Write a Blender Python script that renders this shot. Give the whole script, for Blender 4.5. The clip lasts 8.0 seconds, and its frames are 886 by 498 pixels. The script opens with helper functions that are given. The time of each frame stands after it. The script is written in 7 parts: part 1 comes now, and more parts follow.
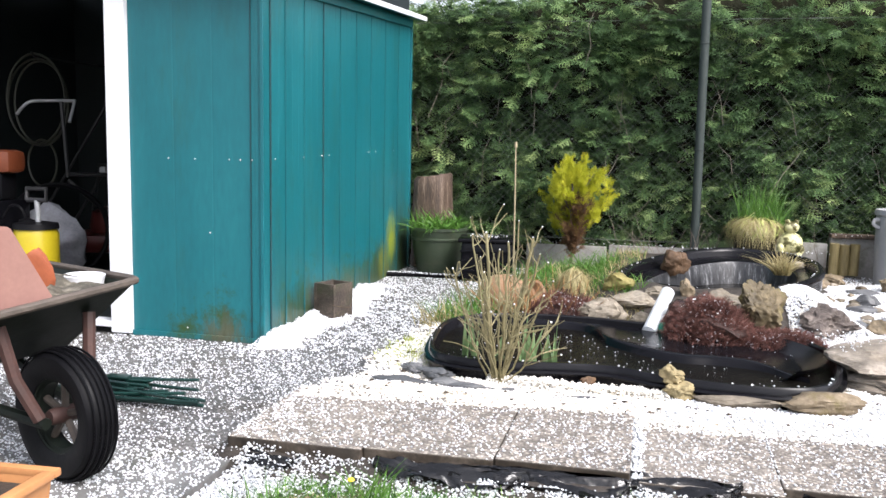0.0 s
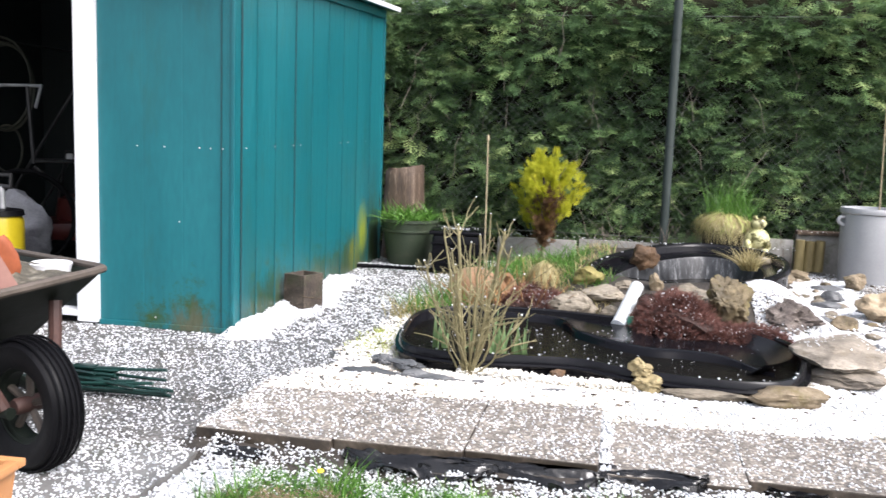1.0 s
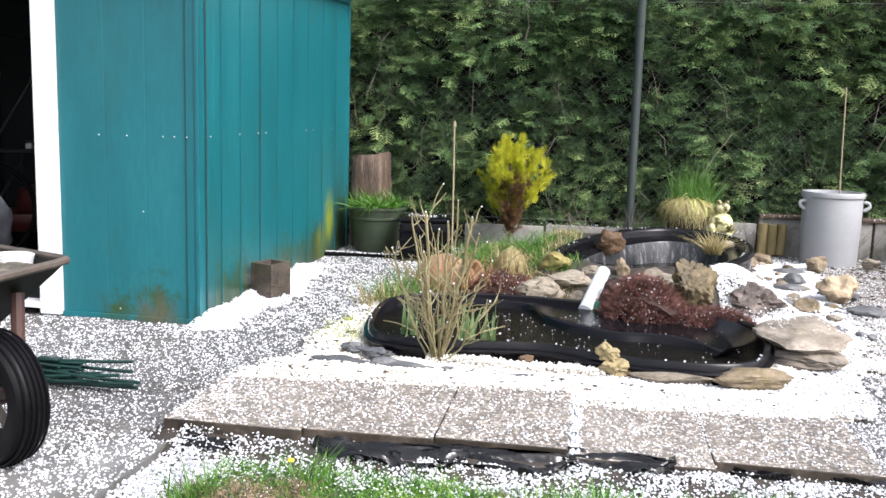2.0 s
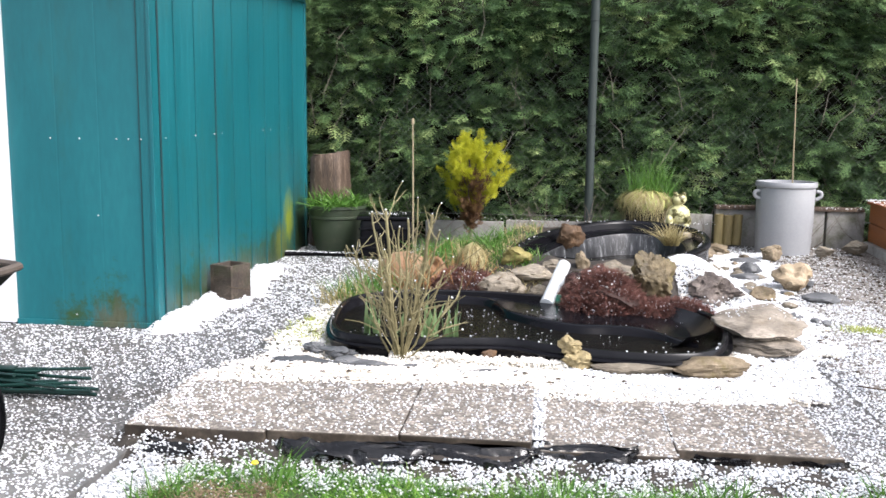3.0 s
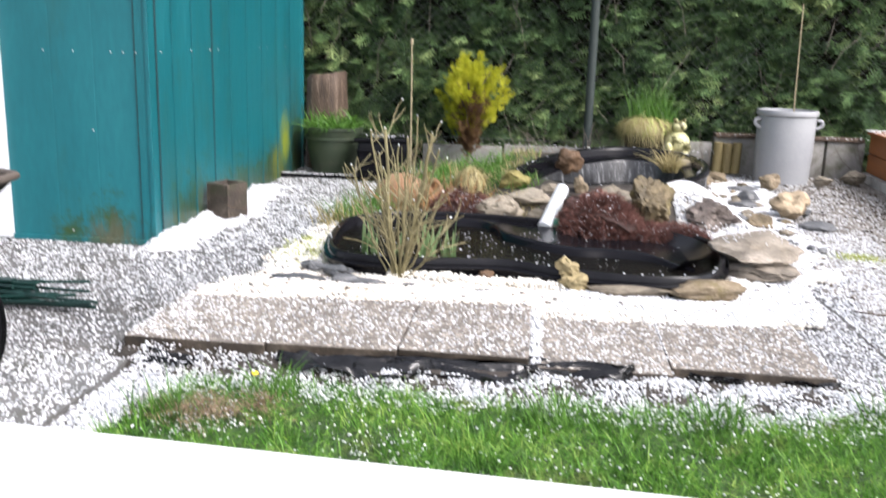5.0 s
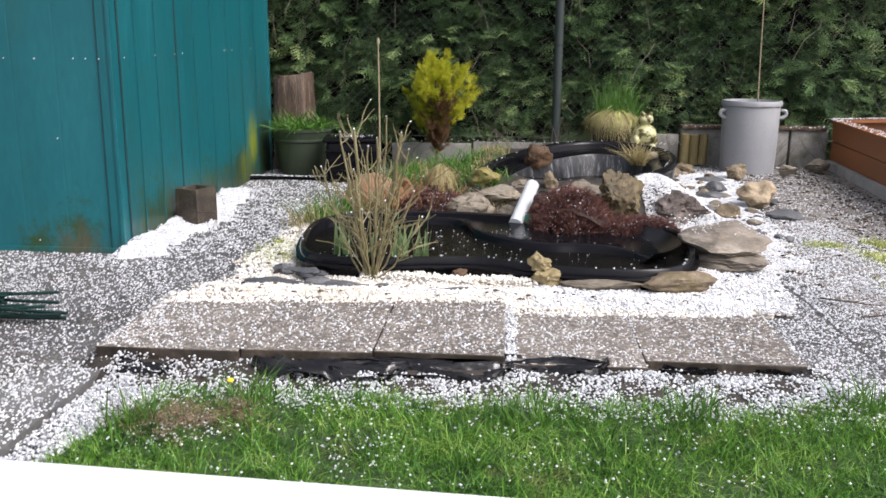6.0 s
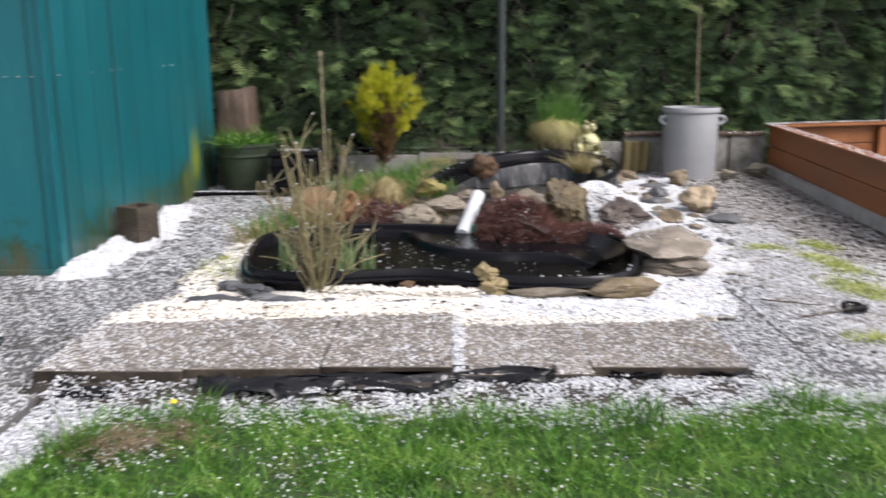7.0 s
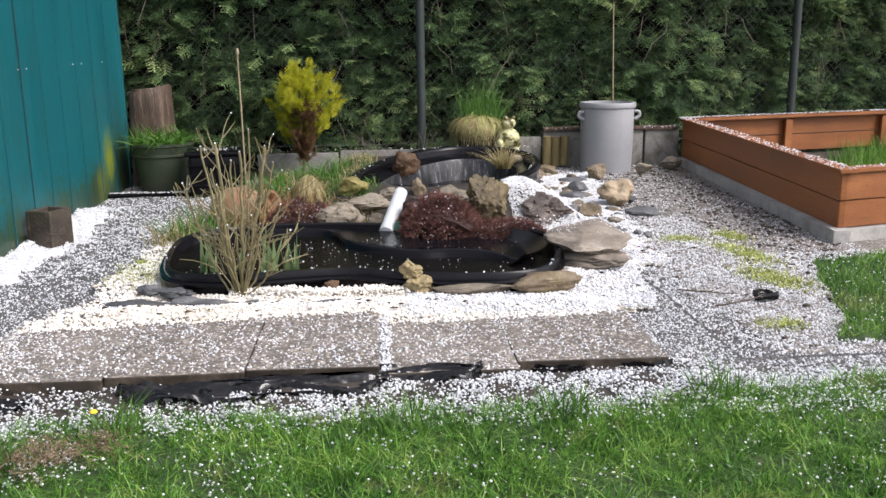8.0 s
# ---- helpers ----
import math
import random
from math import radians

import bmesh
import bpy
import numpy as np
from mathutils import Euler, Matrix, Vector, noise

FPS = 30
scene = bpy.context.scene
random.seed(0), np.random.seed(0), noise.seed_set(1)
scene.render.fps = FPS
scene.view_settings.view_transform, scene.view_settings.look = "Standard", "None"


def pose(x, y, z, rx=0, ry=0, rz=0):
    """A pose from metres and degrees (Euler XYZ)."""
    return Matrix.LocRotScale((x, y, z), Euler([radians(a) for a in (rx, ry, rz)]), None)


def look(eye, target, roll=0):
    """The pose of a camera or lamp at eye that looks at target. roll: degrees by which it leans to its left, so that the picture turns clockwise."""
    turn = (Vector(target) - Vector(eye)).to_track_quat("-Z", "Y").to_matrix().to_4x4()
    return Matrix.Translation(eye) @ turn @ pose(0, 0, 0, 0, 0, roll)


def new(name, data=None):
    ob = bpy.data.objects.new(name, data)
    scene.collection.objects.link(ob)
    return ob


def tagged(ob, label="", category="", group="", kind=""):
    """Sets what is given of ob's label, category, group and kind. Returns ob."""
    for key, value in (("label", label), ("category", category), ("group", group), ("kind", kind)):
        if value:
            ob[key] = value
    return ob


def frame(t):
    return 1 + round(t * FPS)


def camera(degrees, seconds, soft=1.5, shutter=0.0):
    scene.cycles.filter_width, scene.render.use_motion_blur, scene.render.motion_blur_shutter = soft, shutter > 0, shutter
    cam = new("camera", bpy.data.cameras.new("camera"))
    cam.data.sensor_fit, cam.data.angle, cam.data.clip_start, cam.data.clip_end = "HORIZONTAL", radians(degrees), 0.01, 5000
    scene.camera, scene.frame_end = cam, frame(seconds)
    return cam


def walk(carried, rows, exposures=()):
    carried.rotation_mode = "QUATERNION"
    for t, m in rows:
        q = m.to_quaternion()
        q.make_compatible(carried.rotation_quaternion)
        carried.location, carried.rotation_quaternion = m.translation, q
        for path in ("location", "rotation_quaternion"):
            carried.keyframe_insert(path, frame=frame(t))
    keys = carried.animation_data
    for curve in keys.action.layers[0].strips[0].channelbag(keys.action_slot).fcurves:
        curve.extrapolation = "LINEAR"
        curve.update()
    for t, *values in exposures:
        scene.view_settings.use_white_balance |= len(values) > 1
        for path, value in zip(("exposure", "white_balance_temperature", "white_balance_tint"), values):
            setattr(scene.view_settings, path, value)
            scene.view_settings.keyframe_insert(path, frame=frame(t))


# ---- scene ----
cam = camera(53.6, 8.0, soft=1.45, shutter=0.8)
PATH = [
    (0, (0.004, 0.362, 0.99), (-0.447, 2.296, 0.754), 1.1),
    (0.5, (-0.002, 0.364, 0.99), (-0.43, 2.301, 0.741), 1.6),
    (1, (-0.002, 0.362, 0.989), (-0.386, 2.309, 0.737), 2.0),
    (1.5, (0.001, 0.359, 0.988), (-0.33, 2.314, 0.726), 1.8),
    (1.7, (-0.001, 0.362, 0.989), (-0.322, 2.317, 0.712), 1.8),
    (2.8, (-0.006, 0.352, 0.993), (-0.252, 2.317, 0.713), 0.7),
    (3, (-0.001, 0.361, 0.99), (-0.223, 2.328, 0.706), 0.7),
    (3.5, (-0.008, 0.362, 0.996), (-0.227, 2.334, 0.742), 1.4),
    (3.8, (-0.011, 0.361, 0.986), (-0.234, 2.333, 0.768), -1.45),
    (4, (-0.014, 0.36, 0.978), (-0.252, 2.332, 0.747), -0.0),
    (4.5, (-0.016, 0.357, 0.963), (-0.254, 2.318, 0.651), 1.1),
    (5, (-0.018, 0.363, 0.951), (-0.221, 2.303, 0.508), 1.7),
    (5.2, (-0.023, 0.359, 0.953), (-0.204, 2.296, 0.486), 2.0),
    (6.3, (-0.02, 0.366, 0.962), (-0.152, 2.315, 0.532), 0.2),
    (6.5, (-0.018, 0.373, 0.959), (-0.148, 2.324, 0.54), 0.3),
    (7, (-0.003, 0.368, 0.963), (-0.03, 2.322, 0.539), -0.4),
    (7.5, (-0.005, 0.356, 0.977), (0.117, 2.304, 0.541), -0.9),
    (8, (-0.006, 0.363, 0.973), (0.141, 2.309, 0.538), -0.6),
]
walk(cam, [(t, look(eye, target, roll)) for t, eye, target, roll in PATH],
     exposures=[(0, 1.37, 6350, 13), (2.0, 1.4, 6350, 13), (3.5, 1.3, 6350, 13), (4.2, 1.46, 6350, 13), (4.5, 1.48, 6350, 13), (5.2, 1.2, 6400, 14), (6.3, 0.68, 6450, 15), (8.0, 0.72, 6450, 15)])

# ---- world and sun ----
SUN_EL, SUN_AZ = 48.0, 122.0
world = bpy.data.worlds.new("overcast_sky")
scene.world = world
world.use_nodes = True
wn, wl = world.node_tree.nodes, world.node_tree.links
sky = wn.new("ShaderNodeTexSky")
sky.sky_type = "NISHITA"
sky.sun_disc = False
sky.sun_elevation, sky.sun_rotation = radians(SUN_EL), radians(SUN_AZ)
sky.air_density, sky.dust_density, sky.ozone_density = 1.0, 4.0, 0.5
grey = wn.new("ShaderNodeHueSaturation")
grey.inputs["Saturation"].default_value = 0.42
wl.new(sky.outputs[0], grey.inputs["Color"])
wl.new(grey.outputs[0], wn["Background"].inputs["Color"])
wn["Background"].inputs["Strength"].default_value = 0.15
sun = new("sun", bpy.data.lights.new("sun", "SUN"))
sun.data.energy, sun.data.angle, sun.data.color = 1.6, radians(30), (1.0, 0.985, 0.97)
az, el = radians(SUN_AZ), radians(SUN_EL)
sun_from = Vector((math.sin(az) * math.cos(el), math.cos(az) * math.cos(el), math.sin(el)))
sun.matrix_world = look(sun_from * 40, (0, 0, 0))


# ---- materials ----
def surface(name, ramp, scale=6.0, rough=(0.55, 0.85), bump=0.3, fine=70.0, metal=0.0, stain=None, rand=0.0, island=False,
            stretch=(1, 1, 1), coat=0.0, moss=(), moss_col=(0.05, 0.06, 0.01), through_light=0.0, depth=0.004, spec=0.5, pebble=None):
    """A node material: two scales of noise through a ramp, optional stain (colour, scale, from, to) and moss patches (x, y, z, radius)."""
    m = bpy.data.materials.new(name)
    m.use_nodes = True
    n, l = m.node_tree.nodes, m.node_tree.links
    b = n["Principled BSDF"]
    geo = n.new("ShaderNodeNewGeometry")
    mp = n.new("ShaderNodeMapping")
    mp.inputs["Scale"].default_value = stretch
    l.new(geo.outputs["Position"], mp.inputs["Vector"])

    def noise_node(s, d=6.0, r=0.6):
        t = n.new("ShaderNodeTexNoise")
        t.inputs["Scale"].default_value, t.inputs["Detail"].default_value, t.inputs["Roughness"].default_value = s, d, r
        l.new(mp.outputs[0], t.inputs["Vector"])
        return t

    def mix(kind, fac, a, c):
        x = n.new("ShaderNodeMix")
        x.data_type, x.blend_type = "RGBA", kind
        for key, v in ((0, fac), (6, a), (7, c)):
            if hasattr(v, "links"):
                l.new(v, x.inputs[key])
            else:
                x.inputs[key].default_value = v if key == 0 else (*v, 1)
        return x.outputs[2]

    big, small = noise_node(scale), noise_node(fine, 4.0)
    add = n.new("ShaderNodeMath")
    add.operation = "MULTIPLY_ADD"
    l.new(small.outputs["Fac"], add.inputs[0])
    add.inputs[1].default_value = 0.45
    sub = n.new("ShaderNodeMath")
    sub.operation = "MULTIPLY_ADD"
    l.new(big.outputs["Fac"], sub.inputs[0])
    sub.inputs[1].default_value, sub.inputs[2].default_value = 0.9, -0.18
    l.new(sub.outputs[0], add.inputs[2])
    value = add.outputs[0]
    if rand:
        if island:
            src = geo.outputs["Random Per Island"]
        else:
            src = n.new("ShaderNodeObjectInfo").outputs["Random"]
        r = n.new("ShaderNodeMath")
        r.operation = "MULTIPLY_ADD"
        l.new(src, r.inputs[0])
        r.inputs[1].default_value = rand
        shift = n.new("ShaderNodeMath")
        shift.operation = "SUBTRACT"
        l.new(value, shift.inputs[0])
        shift.inputs[1].default_value = rand / 2
        l.new(shift.outputs[0], r.inputs[2])
        value = r.outputs[0]
    cr = n.new("ShaderNodeValToRGB")
    cr.color_ramp.elements.remove(cr.color_ramp.elements[1])
    for i, (p, c) in enumerate(ramp):
        e = cr.color_ramp.elements[0] if i == 0 else cr.color_ramp.elements.new(p)
        e.position, e.color = p, (*c, 1)
    l.new(value, cr.inputs[0])
    col = cr.outputs[0]

    def band(src, lo, hi):
        k = n.new("ShaderNodeMapRange")
        k.inputs["From Min"].default_value, k.inputs["From Max"].default_value = lo, hi
        l.new(src, k.inputs["Value"])
        return k.outputs[0]

    if stain:
        c, s, lo, hi = stain
        col = mix("MIX", band(noise_node(s, 8.0, 0.7).outputs["Fac"], lo, hi), col, c)
    cells = None
    if pebble:
        size, c, lo, hi = pebble
        cells = n.new("ShaderNodeTexVoronoi")
        cells.inputs["Scale"].default_value = size
        l.new(geo.outputs["Position"], cells.inputs["Vector"])
        tone = n.new("ShaderNodeSeparateColor")
        l.new(cells.outputs["Color"], tone.inputs[0])
        col = mix("MIX", band(tone.outputs[0], lo, hi), col, c)
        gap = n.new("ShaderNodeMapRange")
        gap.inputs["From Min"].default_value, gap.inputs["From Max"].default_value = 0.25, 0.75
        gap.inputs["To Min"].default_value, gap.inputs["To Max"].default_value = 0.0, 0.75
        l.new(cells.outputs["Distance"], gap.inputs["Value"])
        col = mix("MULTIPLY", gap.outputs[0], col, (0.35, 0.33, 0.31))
    for x, y, z, rx, rz, *own in moss:
        d = n.new("ShaderNodeVectorMath")
        d.operation = "SUBTRACT"
        l.new(geo.outputs["Position"], d.inputs[0])
        d.inputs[1].default_value = (x, y, z)
        d2 = n.new("ShaderNodeVectorMath")
        d2.operation = "DIVIDE"
        l.new(d.outputs[0], d2.inputs[0])
        d2.inputs[1].default_value = (rx, rx, rz)
        ln = n.new("ShaderNodeVectorMath")
        ln.operation = "LENGTH"
        l.new(d2.outputs[0], ln.inputs[0])
        edge = n.new("ShaderNodeMath")
        edge.operation = "MULTIPLY_ADD"
        grit = n.new("ShaderNodeTexNoise")
        grit.inputs["Scale"].default_value, grit.inputs["Detail"].default_value, grit.inputs["Roughness"].default_value = 16, 8.0, 0.75
        if own:
            smear = n.new("ShaderNodeMapping")
            smear.inputs["Scale"].default_value = (2.5, 2.5, 0.5)
            l.new(geo.outputs["Position"], smear.inputs["Vector"])
            l.new(smear.outputs[0], grit.inputs["Vector"])
        else:
            l.new(geo.outputs["Position"], grit.inputs["Vector"])
        l.new(grit.outputs["Fac"], edge.inputs[0])
        edge.inputs[1].default_value = 3.2 if not own else 2.6
        l.new(ln.outputs["Value"], edge.inputs[2])
        col = mix("MIX", band(edge.outputs[0], 2.25, 1.5), col, own[0] if own else moss_col)
    l.new(col, b.inputs["Base Color"])
    l.new(band(big.outputs["Fac"], 0.25, 0.75), (rr := n.new("ShaderNodeMapRange")).inputs["Value"])
    rr.inputs["To Min"].default_value, rr.inputs["To Max"].default_value = rough
    l.new(rr.outputs[0], b.inputs["Roughness"])
    b.inputs["Metallic"].default_value = metal
    b.inputs["Specular IOR Level"].default_value = spec
    b.inputs["Coat Weight"].default_value = coat
    if bump:
        bp = n.new("ShaderNodeBump")
        bp.inputs["Strength"].default_value, bp.inputs["Distance"].default_value = bump, depth
        height = value if not rand else add.outputs[0]
        if cells:
            dome = n.new("ShaderNodeMath")
            dome.operation = "MULTIPLY_ADD"
            l.new(cells.outputs["Distance"], dome.inputs[0])
            dome.inputs[1].default_value = -0.9
            l.new(height, dome.inputs[2])
            height = dome.outputs[0]
        l.new(height, bp.inputs["Height"])
        l.new(bp.outputs[0], b.inputs["Normal"])
    if through_light:
        tr = n.new("ShaderNodeBsdfTranslucent")
        l.new(col, tr.inputs["Color"])
        ms = n.new("ShaderNodeMixShader")
        ms.inputs[0].default_value = through_light
        l.new(b.outputs[0], ms.inputs[1])
        l.new(tr.outputs[0], ms.inputs[2])
        l.new(ms.outputs[0], n["Material Output"].inputs["Surface"])
    return m


def glassy(name, col, rough=0.05, ior=1.4, weight=1.0):
    m = bpy.data.materials.new(name)
    m.use_nodes = True
    b = m.node_tree.nodes["Principled BSDF"]
    b.inputs["Base Color"].default_value = (*col, 1)
    b.inputs["Roughness"].default_value = rough
    b.inputs["IOR"].default_value = ior
    b.inputs["Transmission Weight"].default_value = weight
    return m


GREEN, OLIVE, GOLD = (0.024, 0.056, 0.012), (0.022, 0.038, 0.013), (0.17, 0.21, 0.02)
SHED_MOSS = [(-2.11, 4.44, 0.03, 0.21, 0.32), (-2.1, 4.44, -0.01, 0.15, 0.13, (0.075, 0.08, 0.05)), (-2.32, 4.44, 0.0, 0.16, 0.18), (-1.88, 4.72, 0.03, 0.16, 0.36), (-1.88, 5.0, 0.05, 0.34, 0.42), (-1.88, 4.95, -0.02, 0.6, 0.24, OLIVE),
             (-1.88, 5.7, 0.04, 0.6, 0.4), (-1.88, 5.75, -0.02, 0.9, 0.24, OLIVE), (-1.88, 6.3, 0.05, 0.5, 0.44), (-1.88, 6.5, 0.0, 0.7, 0.3, OLIVE), (-1.88, 6.98, 0.1, 0.35, 0.6, OLIVE), (-1.88, 6.7, 0.27, 0.17, 0.24, GOLD), (-1.88, 6.5, 0.12, 0.15, 0.2, (0.1, 0.115, 0.015))]
teal = surface("teal_painted_steel", [(0.2, (0.003, 0.078, 0.094)), (0.55, (0.004, 0.107, 0.127)), (0.85, (0.009, 0.142, 0.162))], scale=2.2, rough=(0.32, 0.5), bump=0.12, fine=30,
               stretch=(1.5, 1.5, 0.35), moss=SHED_MOSS, moss_col=GREEN, stain=((0.012, 0.075, 0.07), 3.0, 0.55, 0.8))
seam_shade_dirt = surface("shaded_dirty_teal_seam", [(0.2, (0.004, 0.022, 0.026)), (0.8, (0.009, 0.05, 0.056))], scale=9, rough=(0.6, 0.8), bump=0.2)
seam_fold = surface("shaded_teal_fold", [(0.2, (0.005, 0.078, 0.092)), (0.8, (0.009, 0.112, 0.13))], scale=9, rough=(0.35, 0.5), bump=0.2)
white_paint = surface("white_painted_metal", [(0.2, (0.56, 0.57, 0.59)), (0.8, (0.66, 0.67, 0.69))], scale=3, rough=(0.35, 0.5), bump=0.08, stain=((0.5, 0.5, 0.47), 9, 0.66, 0.85))
pvc = surface("white_pvc", [(0.2, (0.8, 0.8, 0.8)), (0.8, (0.86, 0.86, 0.87))], scale=3, rough=(0.3, 0.4), bump=0.04)
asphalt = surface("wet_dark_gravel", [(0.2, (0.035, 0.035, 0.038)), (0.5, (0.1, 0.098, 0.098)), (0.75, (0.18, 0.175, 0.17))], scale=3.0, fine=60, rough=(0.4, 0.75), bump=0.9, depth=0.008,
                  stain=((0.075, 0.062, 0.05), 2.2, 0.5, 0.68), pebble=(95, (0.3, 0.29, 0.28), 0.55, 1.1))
concrete = surface("old_concrete", [(0.2, (0.16, 0.155, 0.145)), (0.55, (0.27, 0.26, 0.245)), (0.85, (0.4, 0.39, 0.37))], scale=5, fine=60, bump=0.6, stain=((0.10, 0.10, 0.065), 5, 0.48, 0.66))
pale_concrete = surface("rough_pale_concrete", [(0.2, (0.22, 0.215, 0.2)), (0.55, (0.38, 0.37, 0.35)), (0.85, (0.52, 0.51, 0.49))], scale=6, fine=50, bump=0.9, depth=0.012, stain=((0.17, 0.165, 0.12), 5, 0.55, 0.72))
wet_concrete = surface("wet_worn_concrete", [(0.2, (0.06, 0.058, 0.056)), (0.55, (0.14, 0.137, 0.132)), (0.85, (0.24, 0.235, 0.23))], scale=4, fine=60, bump=0.6, rough=(0.35, 0.65), stain=((0.07, 0.065, 0.05), 3, 0.5, 0.66))
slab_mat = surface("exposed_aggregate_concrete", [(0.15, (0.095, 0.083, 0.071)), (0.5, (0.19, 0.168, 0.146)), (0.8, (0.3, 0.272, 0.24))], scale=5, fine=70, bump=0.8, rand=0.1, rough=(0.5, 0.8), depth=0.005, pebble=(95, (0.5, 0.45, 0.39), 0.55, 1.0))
soil = surface("dark_wet_soil", [(0.2, (0.012, 0.010, 0.008)), (0.6, (0.04, 0.032, 0.025)), (0.9, (0.09, 0.075, 0.06))], scale=9, fine=80, bump=1.0, depth=0.012)
lawn_soil = surface("lawn_soil", [(0.2, (0.010, 0.020, 0.005)), (0.5, (0.032, 0.07, 0.014)), (0.8, (0.085, 0.125, 0.036))], scale=22, fine=120, bump=1.0, depth=0.02, stain=((0.09, 0.075, 0.035), 7, 0.56, 0.68))
cream = surface("cream_gravel", [(0.15, (0.56, 0.49, 0.39)), (0.5, (0.77, 0.72, 0.63)), (0.85, (0.88, 0.86, 0.83))], scale=3.5, fine=70, rand=0.45, island=True, bump=0.3, stain=((0.82, 0.8, 0.75), 1.3, 0.45, 0.6))
gravel_bed = surface("cream_gravel_bed", [(0.15, (0.5, 0.44, 0.34)), (0.5, (0.74, 0.68, 0.59)), (0.85, (0.86, 0.83, 0.79))], scale=6, fine=90, bump=1.0, depth=0.012)
hail_mat = surface("hail_ice", [(0.12, (0.5, 0.52, 0.56)), (0.42, (0.8, 0.815, 0.845)), (0.75, (0.92, 0.93, 0.945))], scale=20, fine=150, rough=(0.25, 0.5), bump=0.15, rand=0.65, island=True, through_light=0.25)
black_plastic = surface("black_moulded_plastic", [(0.2, (0.003, 0.003, 0.004)), (0.8, (0.007, 0.007, 0.009))], scale=4, rough=(0.12, 0.24), bump=0.25, fine=40, stain=((0.016, 0.015, 0.014), 6, 0.62, 0.85), spec=0.15)
film_mat = surface("black_pond_film", [(0.2, (0.006, 0.006, 0.007)), (0.8, (0.018, 0.018, 0.02))], scale=8, rough=(0.08, 0.16), bump=0.3, fine=45, depth=0.006, spec=0.9)
tan_rock = surface("tan_limestone", [(0.2, (0.05, 0.038, 0.022)), (0.48, (0.145, 0.11, 0.066)), (0.8, (0.33, 0.265, 0.185))], scale=9, fine=45, bump=1.0, depth=0.012, rand=0.2, stain=((0.1, 0.08, 0.015), 7, 0.55, 0.7))
grey_rock = surface("grey_layered_stone", [(0.2, (0.055, 0.046, 0.034)), (0.5, (0.175, 0.148, 0.11)), (0.82, (0.38, 0.335, 0.27))], scale=8, fine=45, bump=1.0, depth=0.012, rand=0.2, stretch=(1, 1, 3), stain=((0.13, 0.10, 0.04), 6, 0.55, 0.75))
pale_rock = surface("pale_pinkish_stone", [(0.2, (0.08, 0.066, 0.05)), (0.5, (0.22, 0.188, 0.15)), (0.82, (0.43, 0.38, 0.325))], scale=8, fine=45, bump=1.0, depth=0.012, stretch=(1, 1, 3), stain=((0.13, 0.10, 0.06), 6, 0.56, 0.75))
pale_tan = surface("pale_tan_boulder", [(0.2, (0.15, 0.11, 0.065)), (0.5, (0.33, 0.255, 0.165)), (0.82, (0.56, 0.48, 0.37))], scale=10, fine=45, bump=1.0, depth=0.012)
olive_rock = surface("lichened_brown_rock", [(0.2, (0.025, 0.018, 0.009)), (0.5, (0.09, 0.067, 0.032)), (0.82, (0.24, 0.19, 0.11))], scale=8, fine=45, bump=1.0, depth=0.016, stain=((0.13, 0.115, 0.02), 6, 0.5, 0.64))
shaded_mud_edge = surface("shaded_muddy_concrete", [(0.2, (0.010, 0.008, 0.006)), (0.5, (0.04, 0.031, 0.023)), (0.8, (0.13, 0.105, 0.08))], scale=7, fine=60, bump=0.8, rough=(0.35, 0.6))
rubble_mat = surface("grey_brown_rubble", [(0.25, (0.018, 0.016, 0.011)), (0.5, (0.07, 0.062, 0.045)), (0.75, (0.24, 0.215, 0.175))], scale=22, fine=90, bump=1.0, depth=0.01)
rim_brown = surface("worn_brown_rim", [(0.2, (0.035, 0.026, 0.02)), (0.8, (0.1, 0.08, 0.065))], scale=14, bump=0.4, rough=(0.5, 0.7))
rim_plastic = surface("highlit_dusty_plastic", [(0.2, (0.004, 0.004, 0.005)), (0.8, (0.012, 0.012, 0.014))], scale=6, rough=(0.16, 0.3), bump=0.2, fine=40, spec=0.2)
streaked = surface("pale_streaked_black_plastic", [(0.38, (0.006, 0.0065, 0.008)), (0.55, (0.03, 0.031, 0.034)), (0.72, (0.2, 0.205, 0.21))], scale=16, fine=60, rough=(0.3, 0.5), bump=0.2, stretch=(2.5, 2.5, 0.25))
orange_clay = surface("orange_red_clay", [(0.2, (0.18, 0.042, 0.015)), (0.8, (0.32, 0.085, 0.03))], scale=14, bump=0.4, rough=(0.6, 0.8))
litter_mat = surface("dark_leaf_bits", [(0.15, (0.018, 0.012, 0.008)), (0.5, (0.06, 0.042, 0.027)), (0.9, (0.15, 0.105, 0.065))], scale=10, fine=30, rand=0.4, island=True, bump=0)
lichen_rock = surface("lichen_covered_rock", [(0.15, (0.07, 0.06, 0.02)), (0.5, (0.2, 0.17, 0.05)), (0.85, (0.36, 0.31, 0.14))], scale=10, fine=70, bump=1.0, depth=0.012, rand=0.15)
lava_rock = surface("dark_pitted_rock", [(0.2, (0.025, 0.02, 0.018)), (0.55, (0.09, 0.07, 0.06)), (0.85, (0.27, 0.23, 0.2))], scale=16, fine=70, bump=1.2, depth=0.02, rand=0.15)
brown_rock = surface("rusty_brown_rock", [(0.2, (0.03, 0.016, 0.008)), (0.6, (0.1, 0.055, 0.025)), (0.9, (0.22, 0.14, 0.07))], scale=14, fine=70, bump=1.0, depth=0.014)
